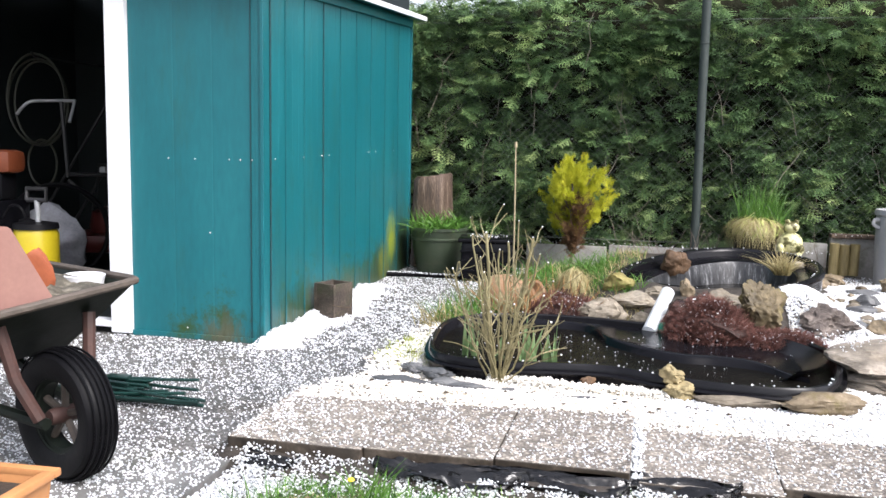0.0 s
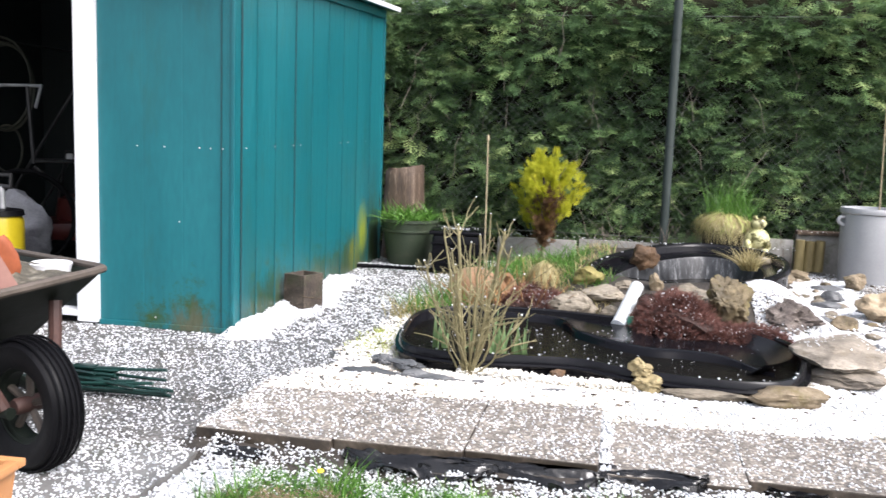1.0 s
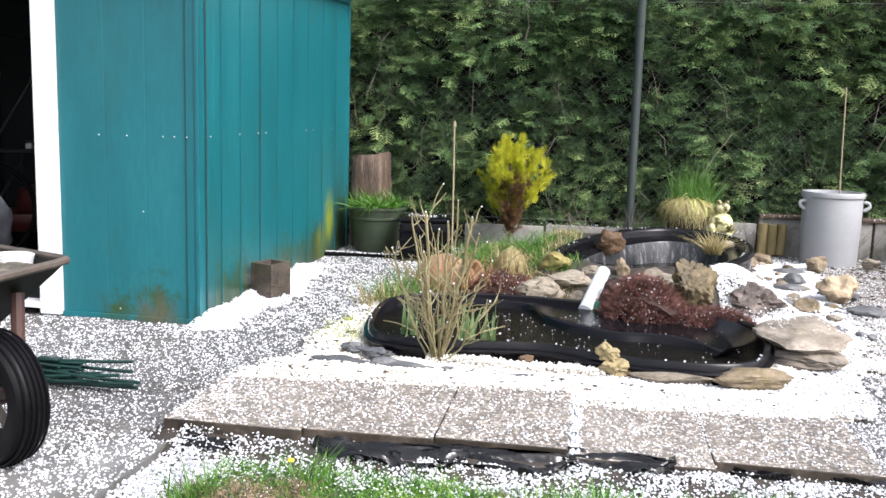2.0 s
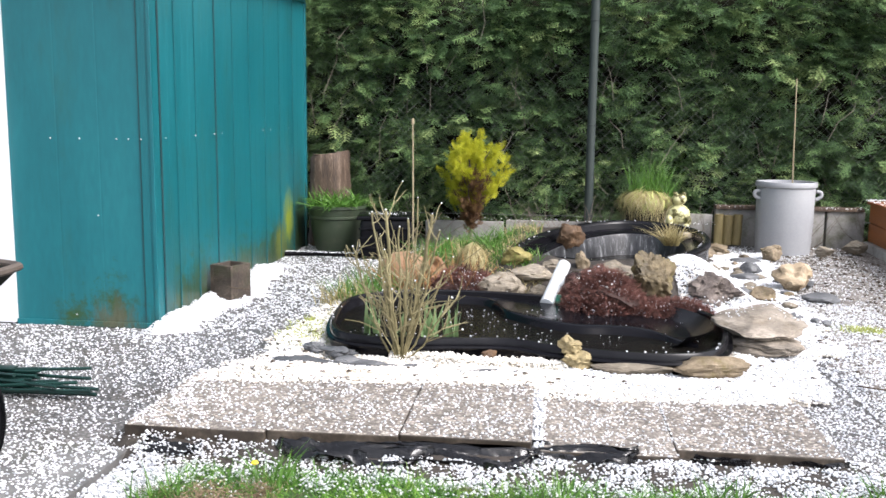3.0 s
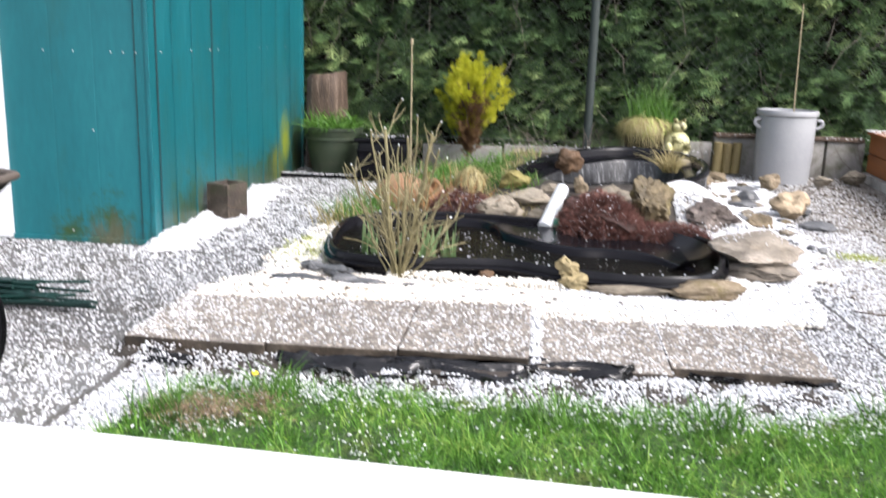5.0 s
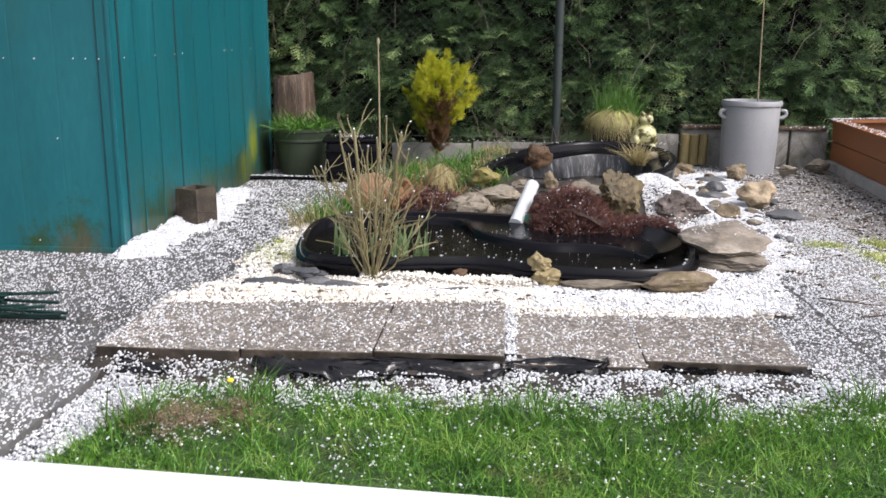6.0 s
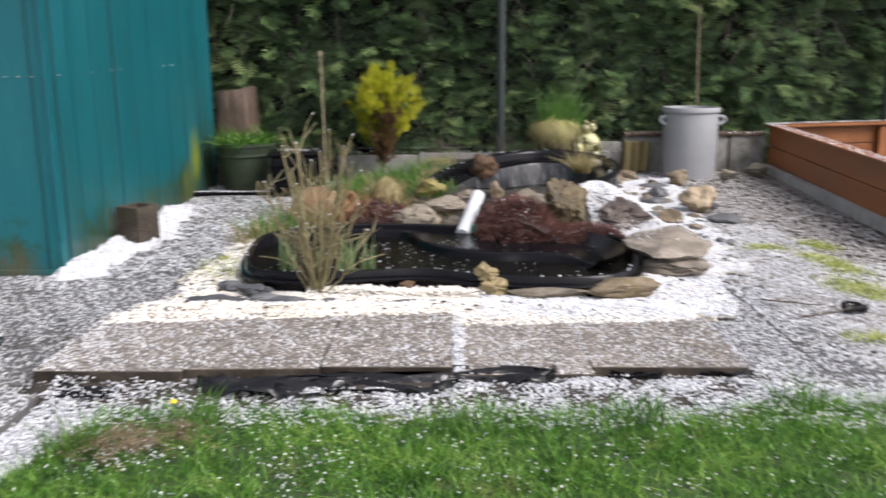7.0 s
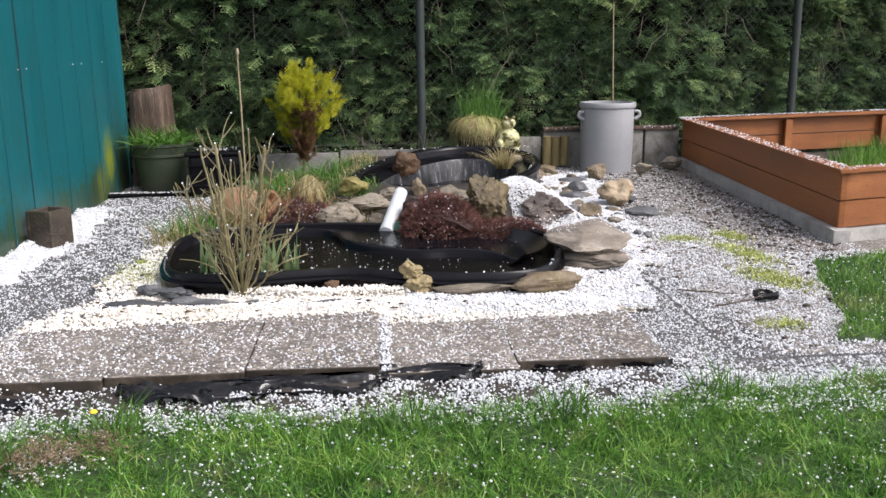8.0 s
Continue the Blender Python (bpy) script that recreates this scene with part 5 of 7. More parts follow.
def twig_shrub():
    ob = thing("bare_shrub", -0.572, 3.875, 0.02, label="pruned bare twiggy shrub with olive brown stems", category="shrub")
    rnd = random.Random(21)
    thin, tips = bmesh.new(), []
    # lean to the side, depth, height and thickness of the pruned stems
    stems = [(-0.08, 0.05, 0.61, 0.0105), (0.147, 0.03, 0.6, 0.0115), (0.07, 0.1, 0.66, 0.0055), (0.045, -0.04, 0.585, 0.008), (-0.062, -0.06, 0.46, 0.008), (-0.15, 0.04, 0.6, 0.0065), (-0.23, 0.0, 0.46, 0.005), (0.19, -0.02, 0.54, 0.0055),
             (0.2, 0.04, 0.36, 0.005), (0.25, -0.05, 0.27, 0.0045), (-0.12, 0.12, 0.5, 0.006), (0.11, 0.12, 0.5, 0.0065), (-0.02, 0.06, 0.54, 0.006), (0.02, 0.15, 0.42, 0.005), (-0.19, 0.1, 0.38, 0.0045), (0.09, -0.08, 0.34, 0.006), (-0.03, -0.07, 0.3, 0.007)]
    for i, (dx, dy, h, r0) in enumerate(stems):
        main = bmesh.new()
        dx *= 0.86
        b = Vector((0.12 * dx + rnd.uniform(-0.01, 0.01), 0.15 * dy, -0.01))
        bow = Vector((dx * 0.06, 0, -0.02))
        ctrl = [b, b.lerp(Vector((dx, dy, h)), 0.3) + bow * 0.9, b.lerp(Vector((dx, dy, h)), 0.62) + bow * 0.6, Vector((dx, dy, h))]
        pts = [Vector(p) + Vector((rnd.uniform(-1, 1), rnd.uniform(-1, 1), 0)) * 0.005 for p in spline(ctrl, 4)]
        tube(main, pts, r0 * 0.9, r0 * 0.55, 8)
        part("stem", main, twig_mat, ob)
        tips.append(pts[-1] + Vector((0, 0, 0.003)))
        for k in range(rnd.randint(5, 8)):
            j = rnd.randint(4, len(pts) - 2)
            d = (pts[j + 1] - pts[j]).normalized()
            q, e = curve_stem(thin, pts[j], (d.x + rnd.uniform(-0.9, 0.9), d.y + rnd.uniform(-0.7, 0.7), rnd.uniform(0.25, 1.0)), rnd.uniform(0.07, 0.22), 0.0027, 0.0014, rnd, 0.3, 5)
            if rnd.random() < 0.18:
                tips.append(q[-1])
            if rnd.random() < 0.5:
                curve_stem(thin, q[2], (e.x + rnd.uniform(-1, 1), e.y + rnd.uniform(-1, 1), rnd.uniform(0.1, 0.9)), rnd.uniform(0.05, 0.12), 0.0024, 0.0014, rnd, 0.3, 3)
    for k in range(10):
        a = rnd.uniform(0, 6.283)
        curve_stem(thin, (0.02 * math.cos(a), 0.02 * math.sin(a), 0), (0.35 * math.cos(a), 0.3 * math.sin(a), 1.0), rnd.uniform(0.15, 0.34), 0.003, 0.0016, rnd, 0.2, 5)
    tagged(part("twig_work", thin, twig_mat, ob), kind="stuff")
    v, f = grains(np.array([tuple(t) for t in tips]), 0.0036)
    tip = part("cut_tips", raw_mesh("cut_tips", v, f, hail_mat, True), None, ob, "pale ice-dotted twig tips")
    tagged(tip, kind="stuff")


twig_shrub()


def grass_clump(name, x, y, z, count, length, width, material, label, category="plant", spread=0.06, lean=0.6, droop=0.5, group="", seg=4):
    g = np.random.default_rng(int(abs(x * 1000) + abs(y * 100)))
    a, rr = g.uniform(0, 6.283, count), spread * np.sqrt(g.uniform(0, 1, count))
    v, f = blades(np.stack([rr * np.cos(a), rr * np.sin(a), np.zeros(count)], 1), length, width, lean, seg, droop, g)
    ob = new(name, raw_mesh(name, v, f, material))
    ob.matrix_world = pose(x, y, z)
    return tagged(ob, label, category, group)


for x, y, k, s, L in ((-0.75, 4.16, 10, 0.04, 0.16), (-0.6, 4.2, 8, 0.05, 0.15), (-0.48, 4.12, 13, 0.045, 0.18), (-0.385, 4.14, 10, 0.03, 0.18)):
    iris = thing("iris", x, y, 0.02, label="upright blue-green iris leaves in the pond water", category="iris", group="irises in the pond")
    g = np.random.default_rng(int(k * 10 + L * 100))
    for _ in range(k):
        a, q = g.uniform(0, 6.283), s * math.sqrt(g.uniform(0, 1))
        v, f = blades(np.array([[q * math.cos(a), q * math.sin(a), 0.0]]), L * 1.15, 0.024, 0.25, 5, 0.15, g)
        part("leaf", raw_mesh("leaf", v, f, iris_leaf), None, iris)
for x, y, z, k, L, mt, lab, sp in ((-1.02, 5.12, 0.0, 150, 0.2, lush, "clump of green and straw grass beside the pond", 0.14), (-1.08, 5.0, 0.0, 90, 0.16, dry_grass, "straw-coloured grass beside the pond", 0.15), (-0.93, 5.3, 0.02, 110, 0.2, lush, "green leafy clump behind the pond", 0.13),
                                   (-0.43, 5.9, 0.08, 160, 0.19, dry_grass, "beige dry grass tuft on the mound", 0.1), (-0.62, 6.0, 0.07, 130, 0.2, lush, "green grass on the mound", 0.15), (-0.3, 6.5, 0.12, 140, 0.22, lush, "long green leaves beside the upper pond", 0.15),
                                   (-0.52, 6.7, 0.07, 140, 0.2, lush, "green grass below the golden cypress", 0.2), (-0.75, 6.3, 0.06, 120, 0.2, lush, "green grass on the mound", 0.15), (-0.22, 6.1, 0.12, 90, 0.17, lush, "green leaves at the upper pond's edge", 0.1),
                                   (-0.9, 6.0, 0.03, 90, 0.2, dry_grass, "dry grass behind the shrub", 0.15), (0.86, 6.3, 0.2, 170, 0.2, dry_grass, "dry straw tuft hanging into the upper pond", 0.05)):
    grass_clump("grass_clump", x, y, z, k, L, 0.008, mt, lab, "grass", sp, 1.0, 0.6, "grass clumps")

# dry stems behind the shrub
bm = bmesh.new()
rnd = random.Random(8)
for i in range(70):
    b = (rnd.uniform(-0.22, 0.3), rnd.uniform(-0.1, 0.12), 0)
    curve_stem(bm, b, (rnd.uniform(-0.8, 0.8), rnd.uniform(-0.6, 0.2), rnd.uniform(0.4, 1)), rnd.uniform(0.12, 0.32), 0.003, 0.0013, rnd, 0.3, 4)
ob = part("dry_thicket", bm, surface("orange_brown_stems", [(0.2, (0.2, 0.09, 0.03)), (0.8, (0.42, 0.23, 0.09))], scale=10, bump=0.2, rand=0.3, island=True))
ob.matrix_world = pose(-0.62, 5.22, 0.03)
tagged(ob, "tangle of orange-brown dry stems behind the pond", "dry plant")

x, y = scatter(-1.0, 5.1, 0.0, 7.4, 2600)
keep = (mound_z(x, y) > 0.02) & ~inside_outline(shrink(UP, -0.03), x, y) & (rng.uniform(0, 1, len(x)) < 0.55 + 0.5 * wave(x * 5, y * 5, 1.0))
x, y = x[keep], y[keep]
half = wave(x * 4, y * 4, 3.0) > 0.05
roots = np.stack([x, y, mound_z(x, y) + ground_z(x, y) - 0.005], 1)
for nm, sel, mt, lab in (("ground_cover", half, lush, "short green weeds on the soil mound"), ("dry_ground_cover", ~half, dry_grass, "short dry grass on the soil mound")):
    v, f = blades(roots[sel], 0.09, 0.006, 1.1, 3, 0.6)
    tagged(new(nm, raw_mesh(nm, v, f, mt)), lab, "plants", kind="stuff")

# terracotta jug lying on its side
jug = thing("terracotta_jug", -0.78, 5.42, 0.105, label="terracotta jug lying on its side in the planting", category="jug")
jm = pose(0, 0, 0, 0, 78, -25)
part("body", lathe(bmesh.new(), [(0.05, -0.17), (0.1, -0.15), (0.14, -0.06), (0.135, 0.02), (0.09, 0.1), (0.062, 0.13)], 28, jm), terracotta, jug)
part("neck", lathe(bmesh.new(), [(0.058, 0.125), (0.056, 0.17), (0.078, 0.2), (0.08, 0.215), (0.066, 0.21), (0.045, 0.17)], 28, jm), terracotta, jug)
part("handle", tube(bmesh.new(), [jm @ Vector(p) for p in ((0.0, 0.06, 0.18), (0.0, 0.15, 0.16), (0.0, 0.17, 0.08), (0.0, 0.13, 0.0))], 0.012, 0.012, 8), terracotta, jug)


def creeping_plant(x, y, rx, ry, h, count, label, seed, base=0.02):
    ob = thing("creeping_plant", x, y, base, label=label, category="ground cover", group="red creeping plants")
    g = np.random.default_rng(seed)
    a, q = g.uniform(0, 6.283, count), np.sqrt(g.uniform(0, 1, count))
    px, py = rx * q * np.cos(a), ry * q * np.sin(a)
    pz = h * (1 - q ** 2.4) * (0.85 + 0.25 * wave(px * 9, py * 9, seed)) + 0.02
    pos = np.stack([px, py, pz], 1)
    out = np.stack([px / rx + g.normal(0, 0.6, count), py / ry + g.normal(0, 0.6, count), g.uniform(0.2, 1.2, count)], 1)
    v, f = sprays(pos, out, g.normal(0, 1, (count, 3)), g.uniform(0.025, 0.06, count), spray_template(4, 0.5))
    part("leaves", raw_mesh("leaves", v, f, red_heather), None, ob)
    me = rock_mesh("cushion", rx * 1.85, ry * 1.85, h * 0.9, seed, surface("dark_woody_cushion" + str(seed), [(0.2, (0.015, 0.008, 0.006)), (0.8, (0.06, 0.025, 0.018))], scale=20, bump=1.0, depth=0.02), 0, 0.1, 3)
    part("cushion", me, None, ob)
    k = count // 4
    sel = g.choice(count, k, False)
    v, f = grains(pos[sel] + np.array([0, 0, 0.018]), 0.0042, gen=g)
    tagged(part("caught_hail", raw_mesh("caught_hail", v, f, hail_mat, True), None, ob), "white hailstones caught in the plant", kind="stuff")


creeping_plant(0.33, 4.93, 0.22, 0.25, 0.19, 2400, "reddish brown creeping plant hanging over the pond edge", 71)
creeping_plant(0.64, 4.8, 0.21, 0.14, 0.06, 1300, "reddish brown creeping plant below the large rock", 73)
creeping_plant(-0.42, 5.2, 0.2, 0.14, 0.13, 900, "dark red creeping plant beside the jug", 72)

# white spout and clear ornament
spout = thing("plastic_spout", 0.036, 4.885, 0.06, label="white frosted plastic tube leaning as a pond spout", category="spout")
part("tube", tube(bmesh.new(), [(0, 0, 0), (0.046, 0.14, 0.083), (0.092, 0.28, 0.167)], 0.037, 0.036, 18), frost_glass, spout)
orn = thing("glass_ornament", 0.13, 4.90, 0.06, label="clear plastic dome with a green foot by the spout", category="ornament")
part("dome", lathe(bmesh.new(), [(0.045, 0.05), (0.06, 0.09), (0.05, 0.14), (0.02, 0.165)], 20, pose(0.05, 0.06, 0)), clear_plastic, orn)
part("foot", lathe(bmesh.new(), [(0.016, -0.01), (0.02, 0.02), (0.014, 0.05)], 14, pose(-0.03, 0.0, 0.0)), green_cap, orn, "green foot")

# ---- golden cypress ----
def golden_cypress():
    ob = thing("golden_cypress", -0.555, 7.2, 0.07, label="small golden yellow cypress with a brown lower middle", category="shrub")
    rnd = random.Random(4)
    bm = bmesh.new()
    curve_stem(bm, (0, 0, 0), (0.02, 0, 1), 0.65, 0.02, 0.006, rnd, 0.05)
    for i in range(14):
        a = i * 2.4
        curve_stem(bm, (0, 0, 0.2 + 0.025 * i), (0.7 * math.cos(a), 0.7 * math.sin(a), 0.9), 0.25, 0.007, 0.002, rnd, 0.15)
    part("trunk", bm, bare_twig, ob)
    g = np.random.default_rng(44)
    spray = frond_template(5)

    def tufts(name, count, per, mt, label, place):
        centre, way, reach = place(count)
        pos = np.repeat(centre, per, 0) + np.repeat(way, per, 0) * g.uniform(-0.09, 0.03, count * per)[:, None] + g.normal(0, 1, (count * per, 3)) * np.repeat(reach, per)[:, None] * 0.5
        out = np.repeat(way, per, 0) + g.normal(0, 0.45, (count * per, 3))
        v, f = sprays(pos, out, g.normal(0, 1, (count * per, 3)), g.uniform(0.03, 0.075, count * per), spray)
        tagged(part(name, raw_mesh(name, v, f, mt), None, ob), label, kind="stuff")

    def outer(k):
        h = g.uniform(0, 1, k) ** 0.8
        a = g.uniform(0, 6.283, k)
        full = np.interp(h, [0, 0.3, 0.62, 0.8, 1.0], [0.14, 0.21, 0.25, 0.19, 0.05])
        r = full * (0.55 + 0.5 * g.uniform(0, 1, k)) * (1 + 0.22 * np.sin(3 * a + 1.0))
        side = (h < 0.5) & (np.sin(a) < -0.1) & (np.abs(np.cos(a)) < 0.8)
        r = np.where(side, r * 0.3, r)
        top = 0.25 + 0.53 * h + 0.05 * np.sin(2.5 * a + 2.0) * h
        return np.stack([r * np.cos(a), r * np.sin(a), top], 1), np.stack([0.6 * np.cos(a) + g.normal(0, 0.15, k), 0.6 * np.sin(a), np.full(k, 1.0)], 1), g.uniform(0.015, 0.03, k)

    def inner(k):
        h = g.uniform(0, 1, k)
        a = g.uniform(0, 6.283, k)
        r = 0.1 * np.sqrt(g.uniform(0, 1, k)) * (0.35 + 0.95 * h)
        return np.stack([r * np.cos(a), r * np.sin(a) - 0.05, 0.15 + 0.4 * h], 1), np.stack([0.5 * np.cos(a), 0.5 * np.sin(a) - 0.3, np.full(k, 0.8)], 1), np.full(k, 0.03)

    tufts("foliage", 150, 14, gold_leaf, "golden leaf sprays", outer)
    tufts("inner_foliage", 55, 11, dead_leaf, "browned inner leaves", inner)


golden_cypress()

# ---- green plant pot with fresh leaves ----
pot = thing("plant_pot", -1.58, 7.0, 0.0, label="round dark green plastic pot full of fresh leaves", category="plant pot")
part("pot", lathe(bmesh.new(), [(0.15, 0), (0.165, 0.01), (0.205, 0.2), (0.21, 0.255), (0.222, 0.262), (0.222, 0.275), (0.213, 0.28), (0.222, 0.33), (0.232, 0.335), (0.232, 0.355), (0.21, 0.355), (0.2, 0.31)], 40), green_plastic, pot)
part("soil", lathe(bmesh.new(), [(0.195, 0.3), (0.2, 0.315), (0.1, 0.32)], 24), soil, pot)
g = np.random.default_rng(9)
a, q = g.uniform(0, 6.283, 300), 0.2 * np.sqrt(g.uniform(0, 1, 300))
v, f = blades(np.stack([q * np.cos(a), q * np.sin(a), np.full(300, 0.315)], 1), 0.21, 0.019, 1.2, 5, 0.85, g)
tagged(part("leaves", raw_mesh("leaves", v, f, lush), None, pot), "fresh green strap leaves")

log = thing("tree_log", -1.72, 7.33, 0.0, label="upright weathered tree log behind the plant pot", category="log")
bm = bmesh.new()
lathe(bm, [(0.175, 0), (0.168, 0.2), (0.165, 0.5), (0.162, 0.6), (0.16, 0.72), (0.15, 0.735)], 36)
for v in bm.verts:
    a = math.atan2(v.co.y, v.co.x)
    k = 1 + 0.05 * math.sin(5 * a) + 0.05 * noise.noise(Vector((math.cos(a) * 2, math.sin(a) * 2, v.co.z * 2)))
    v.co.x, v.co.y = v.co.x * k, v.co.y * k
    if v.co.z > 0.7:
        v.co.z += 0.03 * math.cos(a) + 0.022 * noise.noise(Vector((math.cos(a) * 5, math.sin(a) * 5, 3.0)))
part("trunk", bm, old_wood, log)
part("cut_face", lathe(bmesh.new(), [(0.13, 0.7), (0.13, 0.728), (0.05, 0.732)], 24), old_wood, log)

crate = thing("black_crate", -1.14, 6.72, 0.02, 8, label="black plastic tub with hail on its lid", category="tub")
part("body", block(-0.19, -0.15, 0, 0.19, 0.15, 0.27, bevel=0.03), black_plastic, crate)
part("lid", block(-0.21, -0.17, 0.27, 0.21, 0.17, 0.3, bevel=0.012), black_plastic, crate)
for k in range(3):
    part("rib", block(-0.195, -0.158, 0.06 + 0.07 * k, 0.195, -0.148, 0.075 + 0.07 * k, bevel=0.003), black_plastic, crate)

pipe = thing("drain_pipe", -1.62, 6.62, 0.02, label="thin dark pipe lying on the path, dusted with hail", category="pipe")
part("pipe", tube(bmesh.new(), [(-0.3, -0.02, 0), (0, 0.02, 0.003), (0.34, 0.03, 0)], 0.016, 0.016, 10), rubber, pipe)
part("end_cap", lathe(bmesh.new(), [(0.02, -0.02), (0.02, 0.02)], 12, pose(-0.3, -0.02, 0, 0, 90, 4)), rubber, pipe)

# hollow block by the shed
hb = thing("hollow_block", -1.755, 5.12, -0.03, -20, label="mossy brown hollow block standing by the shed wall", category="building block")
bm = bmesh.new()
for b in ((-0.075, -0.085, 0, -0.055, 0.085, 0.215), (0.055, -0.085, 0, 0.075, 0.085, 0.215), (-0.055, -0.085, 0, 0.055, -0.065, 0.215), (-0.055, 0.065, 0, 0.055, 0.085, 0.215), (-0.055, -0.065, 0, 0.055, 0.065, 0.1)):
    box(bm, *b, bevel=0.003)
part("block", bm, surface("mossy_brown_brick", [(0.25, (0.014, 0.010, 0.008)), (0.55, (0.055, 0.041, 0.031)), (0.9, (0.2, 0.16, 0.125))], scale=11, bump=1.0, depth=0.012, stain=((0.035, 0.034, 0.016), 7, 0.52, 0.66)), hb)

# ---- grey stoneware tub with cane ----
tub = thing("stoneware_tub", 1.81, 7.18, 0.045, label="tall grey stoneware tub with ear handles beside the kerb", category="tub")
part("body", lathe(bmesh.new(), [(0.185, 0), (0.197, 0.012), (0.205, 0.25), (0.207, 0.48), (0.205, 0.5), (0.217, 0.508), (0.22, 0.53), (0.214, 0.545), (0.2, 0.545), (0.19, 0.5), (0.185, 0.05)], 48), bucket_grey, tub)
for sgn in (-1, 1):
    part("handle", tube(bmesh.new(), spline([(sgn * 0.2, -0.06, 0.475), (sgn * 0.233, -0.06, 0.472), (sgn * 0.238, -0.06, 0.44), (sgn * 0.2, -0.06, 0.415)], 5), 0.012, 0.014, 10), bucket_grey, tub)
cane = thing("cane", 1.88, 7.22, 0.1, label="thin dry cane standing in the stoneware tub", category="cane", group="canes")
part("rod", tube(bmesh.new(), [(0.0, 0, 0), (-0.02, 0, 0.6), (-0.035, 0, 1.25)], 0.007, 0.0045, 7), cane_mat, cane)
cane = thing("cane", -0.895, 6.4, 0.1, label="thin dry cane standing behind the shrub", category="cane", group="canes")
part("rod", tube(bmesh.new(), [(0.0, 0, 0), (-0.004, 0, 0.6), (-0.008, 0, 0.9)], 0.0065, 0.0055, 7), cane_mat, cane)
part("knot", lathe(bmesh.new(), [(0.011, -0.02), (0.012, 0), (0.008, 0.02)], 8, pose(-0.008, 0, 0.9)), cane_mat, cane)

# wooden edging
edging = thing("log_edging", 1.44, 7.36, 0.08, label="short pale half-log edging roll before the kerb", category="edging")
for i in range(3):
    part("half_log", tube(bmesh.new(), [(-0.07 + 0.07 * i, 0, 0), (-0.07 + 0.072 * i, 0, 0.235 - 0.008 * (i % 2))], 0.037, 0.036, 10), pale_wood, edging)

# tussock in a low pot, and the frog
rock("rock", 0.80, 7.2, 0.03, 0.42, 0.36, 0.22, 78, G, "flat grey stone under the tussock pot")
tus = thing("tussock_pot", 0.785, 7.2, 0.24, label="low dark pot with an overhanging dry grass tussock", category="plant pot")
part("pot", lathe(bmesh.new(), [(0.13, 0), (0.145, 0.01), (0.16, 0.11), (0.165, 0.12), (0.15, 0.12)], 28), black_plastic, tus)
g = np.random.default_rng(15)


def overhanging(count, radius, height, z0, hang, gen):
    """Blades that run over a dome from near its top and hang down past its edge."""
    steps = np.linspace(0, 1, 6)
    a, start = gen.uniform(0, 6.283, count), gen.uniform(0.0, 1.1, count) ** 0.8
    reach = start + gen.uniform(0.5, 1.3, count)
    bulge = gen.normal(0.98, 0.12, count)
    turn = gen.normal(0, 0.3, count)
    drop = hang * gen.uniform(0.2, 1.0, count)
    V = []
    for t in steps:
        th = start + (reach - start) * t
        over = np.clip(th - 1.5, 0, 1)
        th = np.minimum(th, 1.5)
        aa = a + turn * t
        q = radius * bulge * np.sin(th) + 0.02 * over
        z = z0 + height * bulge * np.cos(th) - drop * over * 1.6
        w = 0.0027 * (1.05 - t)
        for sgn in (-1, 1):
            V.append(np.stack([q * np.cos(aa) - sgn * w * np.sin(aa), q * np.sin(aa) + sgn * w * np.cos(aa), z], 1))
    V = np.stack(V, 1)
    k = np.arange(count)[:, None] * 12
    F = np.concatenate([np.concatenate([k + 2 * i, k + 2 * i + 1, k + 2 * i + 3, k + 2 * i + 2], 1) for i in range(5)])
    return V.reshape(-1, 3), F


ball_tuft = thing("dry_tussock", -0.425, 5.75, 0.07, label="round beige dead grass tussock on the mound", category="grass", group="grass clumps")
v, f = overhanging(900, 0.1, 0.15, 0.01, 0.05, np.random.default_rng(19))
tagged(part("straw", raw_mesh("straw", v, f, dry_grass), None, ball_tuft), "beige dead blades")
part("root_ball", lathe(bmesh.new(), [(0.085, 0.0), (0.088, 0.06), (0.06, 0.12), (0.02, 0.14)], 20), soil, ball_tuft, "dark root ball")
part("root_ball", lathe(bmesh.new(), [(0.155, 0.115), (0.178, 0.14), (0.16, 0.19), (0.1, 0.225), (0.02, 0.235)], 28), soil, tus, "dark peaty root ball")
v, f = overhanging(2300, 0.195, 0.115, 0.13, 0.2, g)
tagged(part("straw", raw_mesh("straw", v, f, dry_grass), None, tus), "straw-coloured overhanging blades")
v, f = overhanging(420, 0.2, 0.125, 0.13, 0.05, g)
tagged(part("green_straw", raw_mesh("green_straw", v, f, moss_mat), None, tus), "yellow-green overhanging blades")
a, q = g.uniform(0, 6.283, 260), 0.17 * np.sqrt(g.uniform(0, 1, 260))
v, f = blades(np.stack([q * np.cos(a) + 0.05, q * np.sin(a) + 0.08, np.full(260, 0.2)], 1), 0.34, 0.005, 0.6, 4, 0.4, g)
tagged(part("green_tuft", raw_mesh("green_tuft", v, f, lush), None, tus), "thin green blades")


def ball(bm, x, y, z, r, sx=1, sy=1, sz=1):
    bmesh.ops.create_icosphere(bm, subdivisions=3, radius=1.0, matrix=Matrix.LocRotScale((x, y, z), None, (r * sx, r * sy, r * sz)))


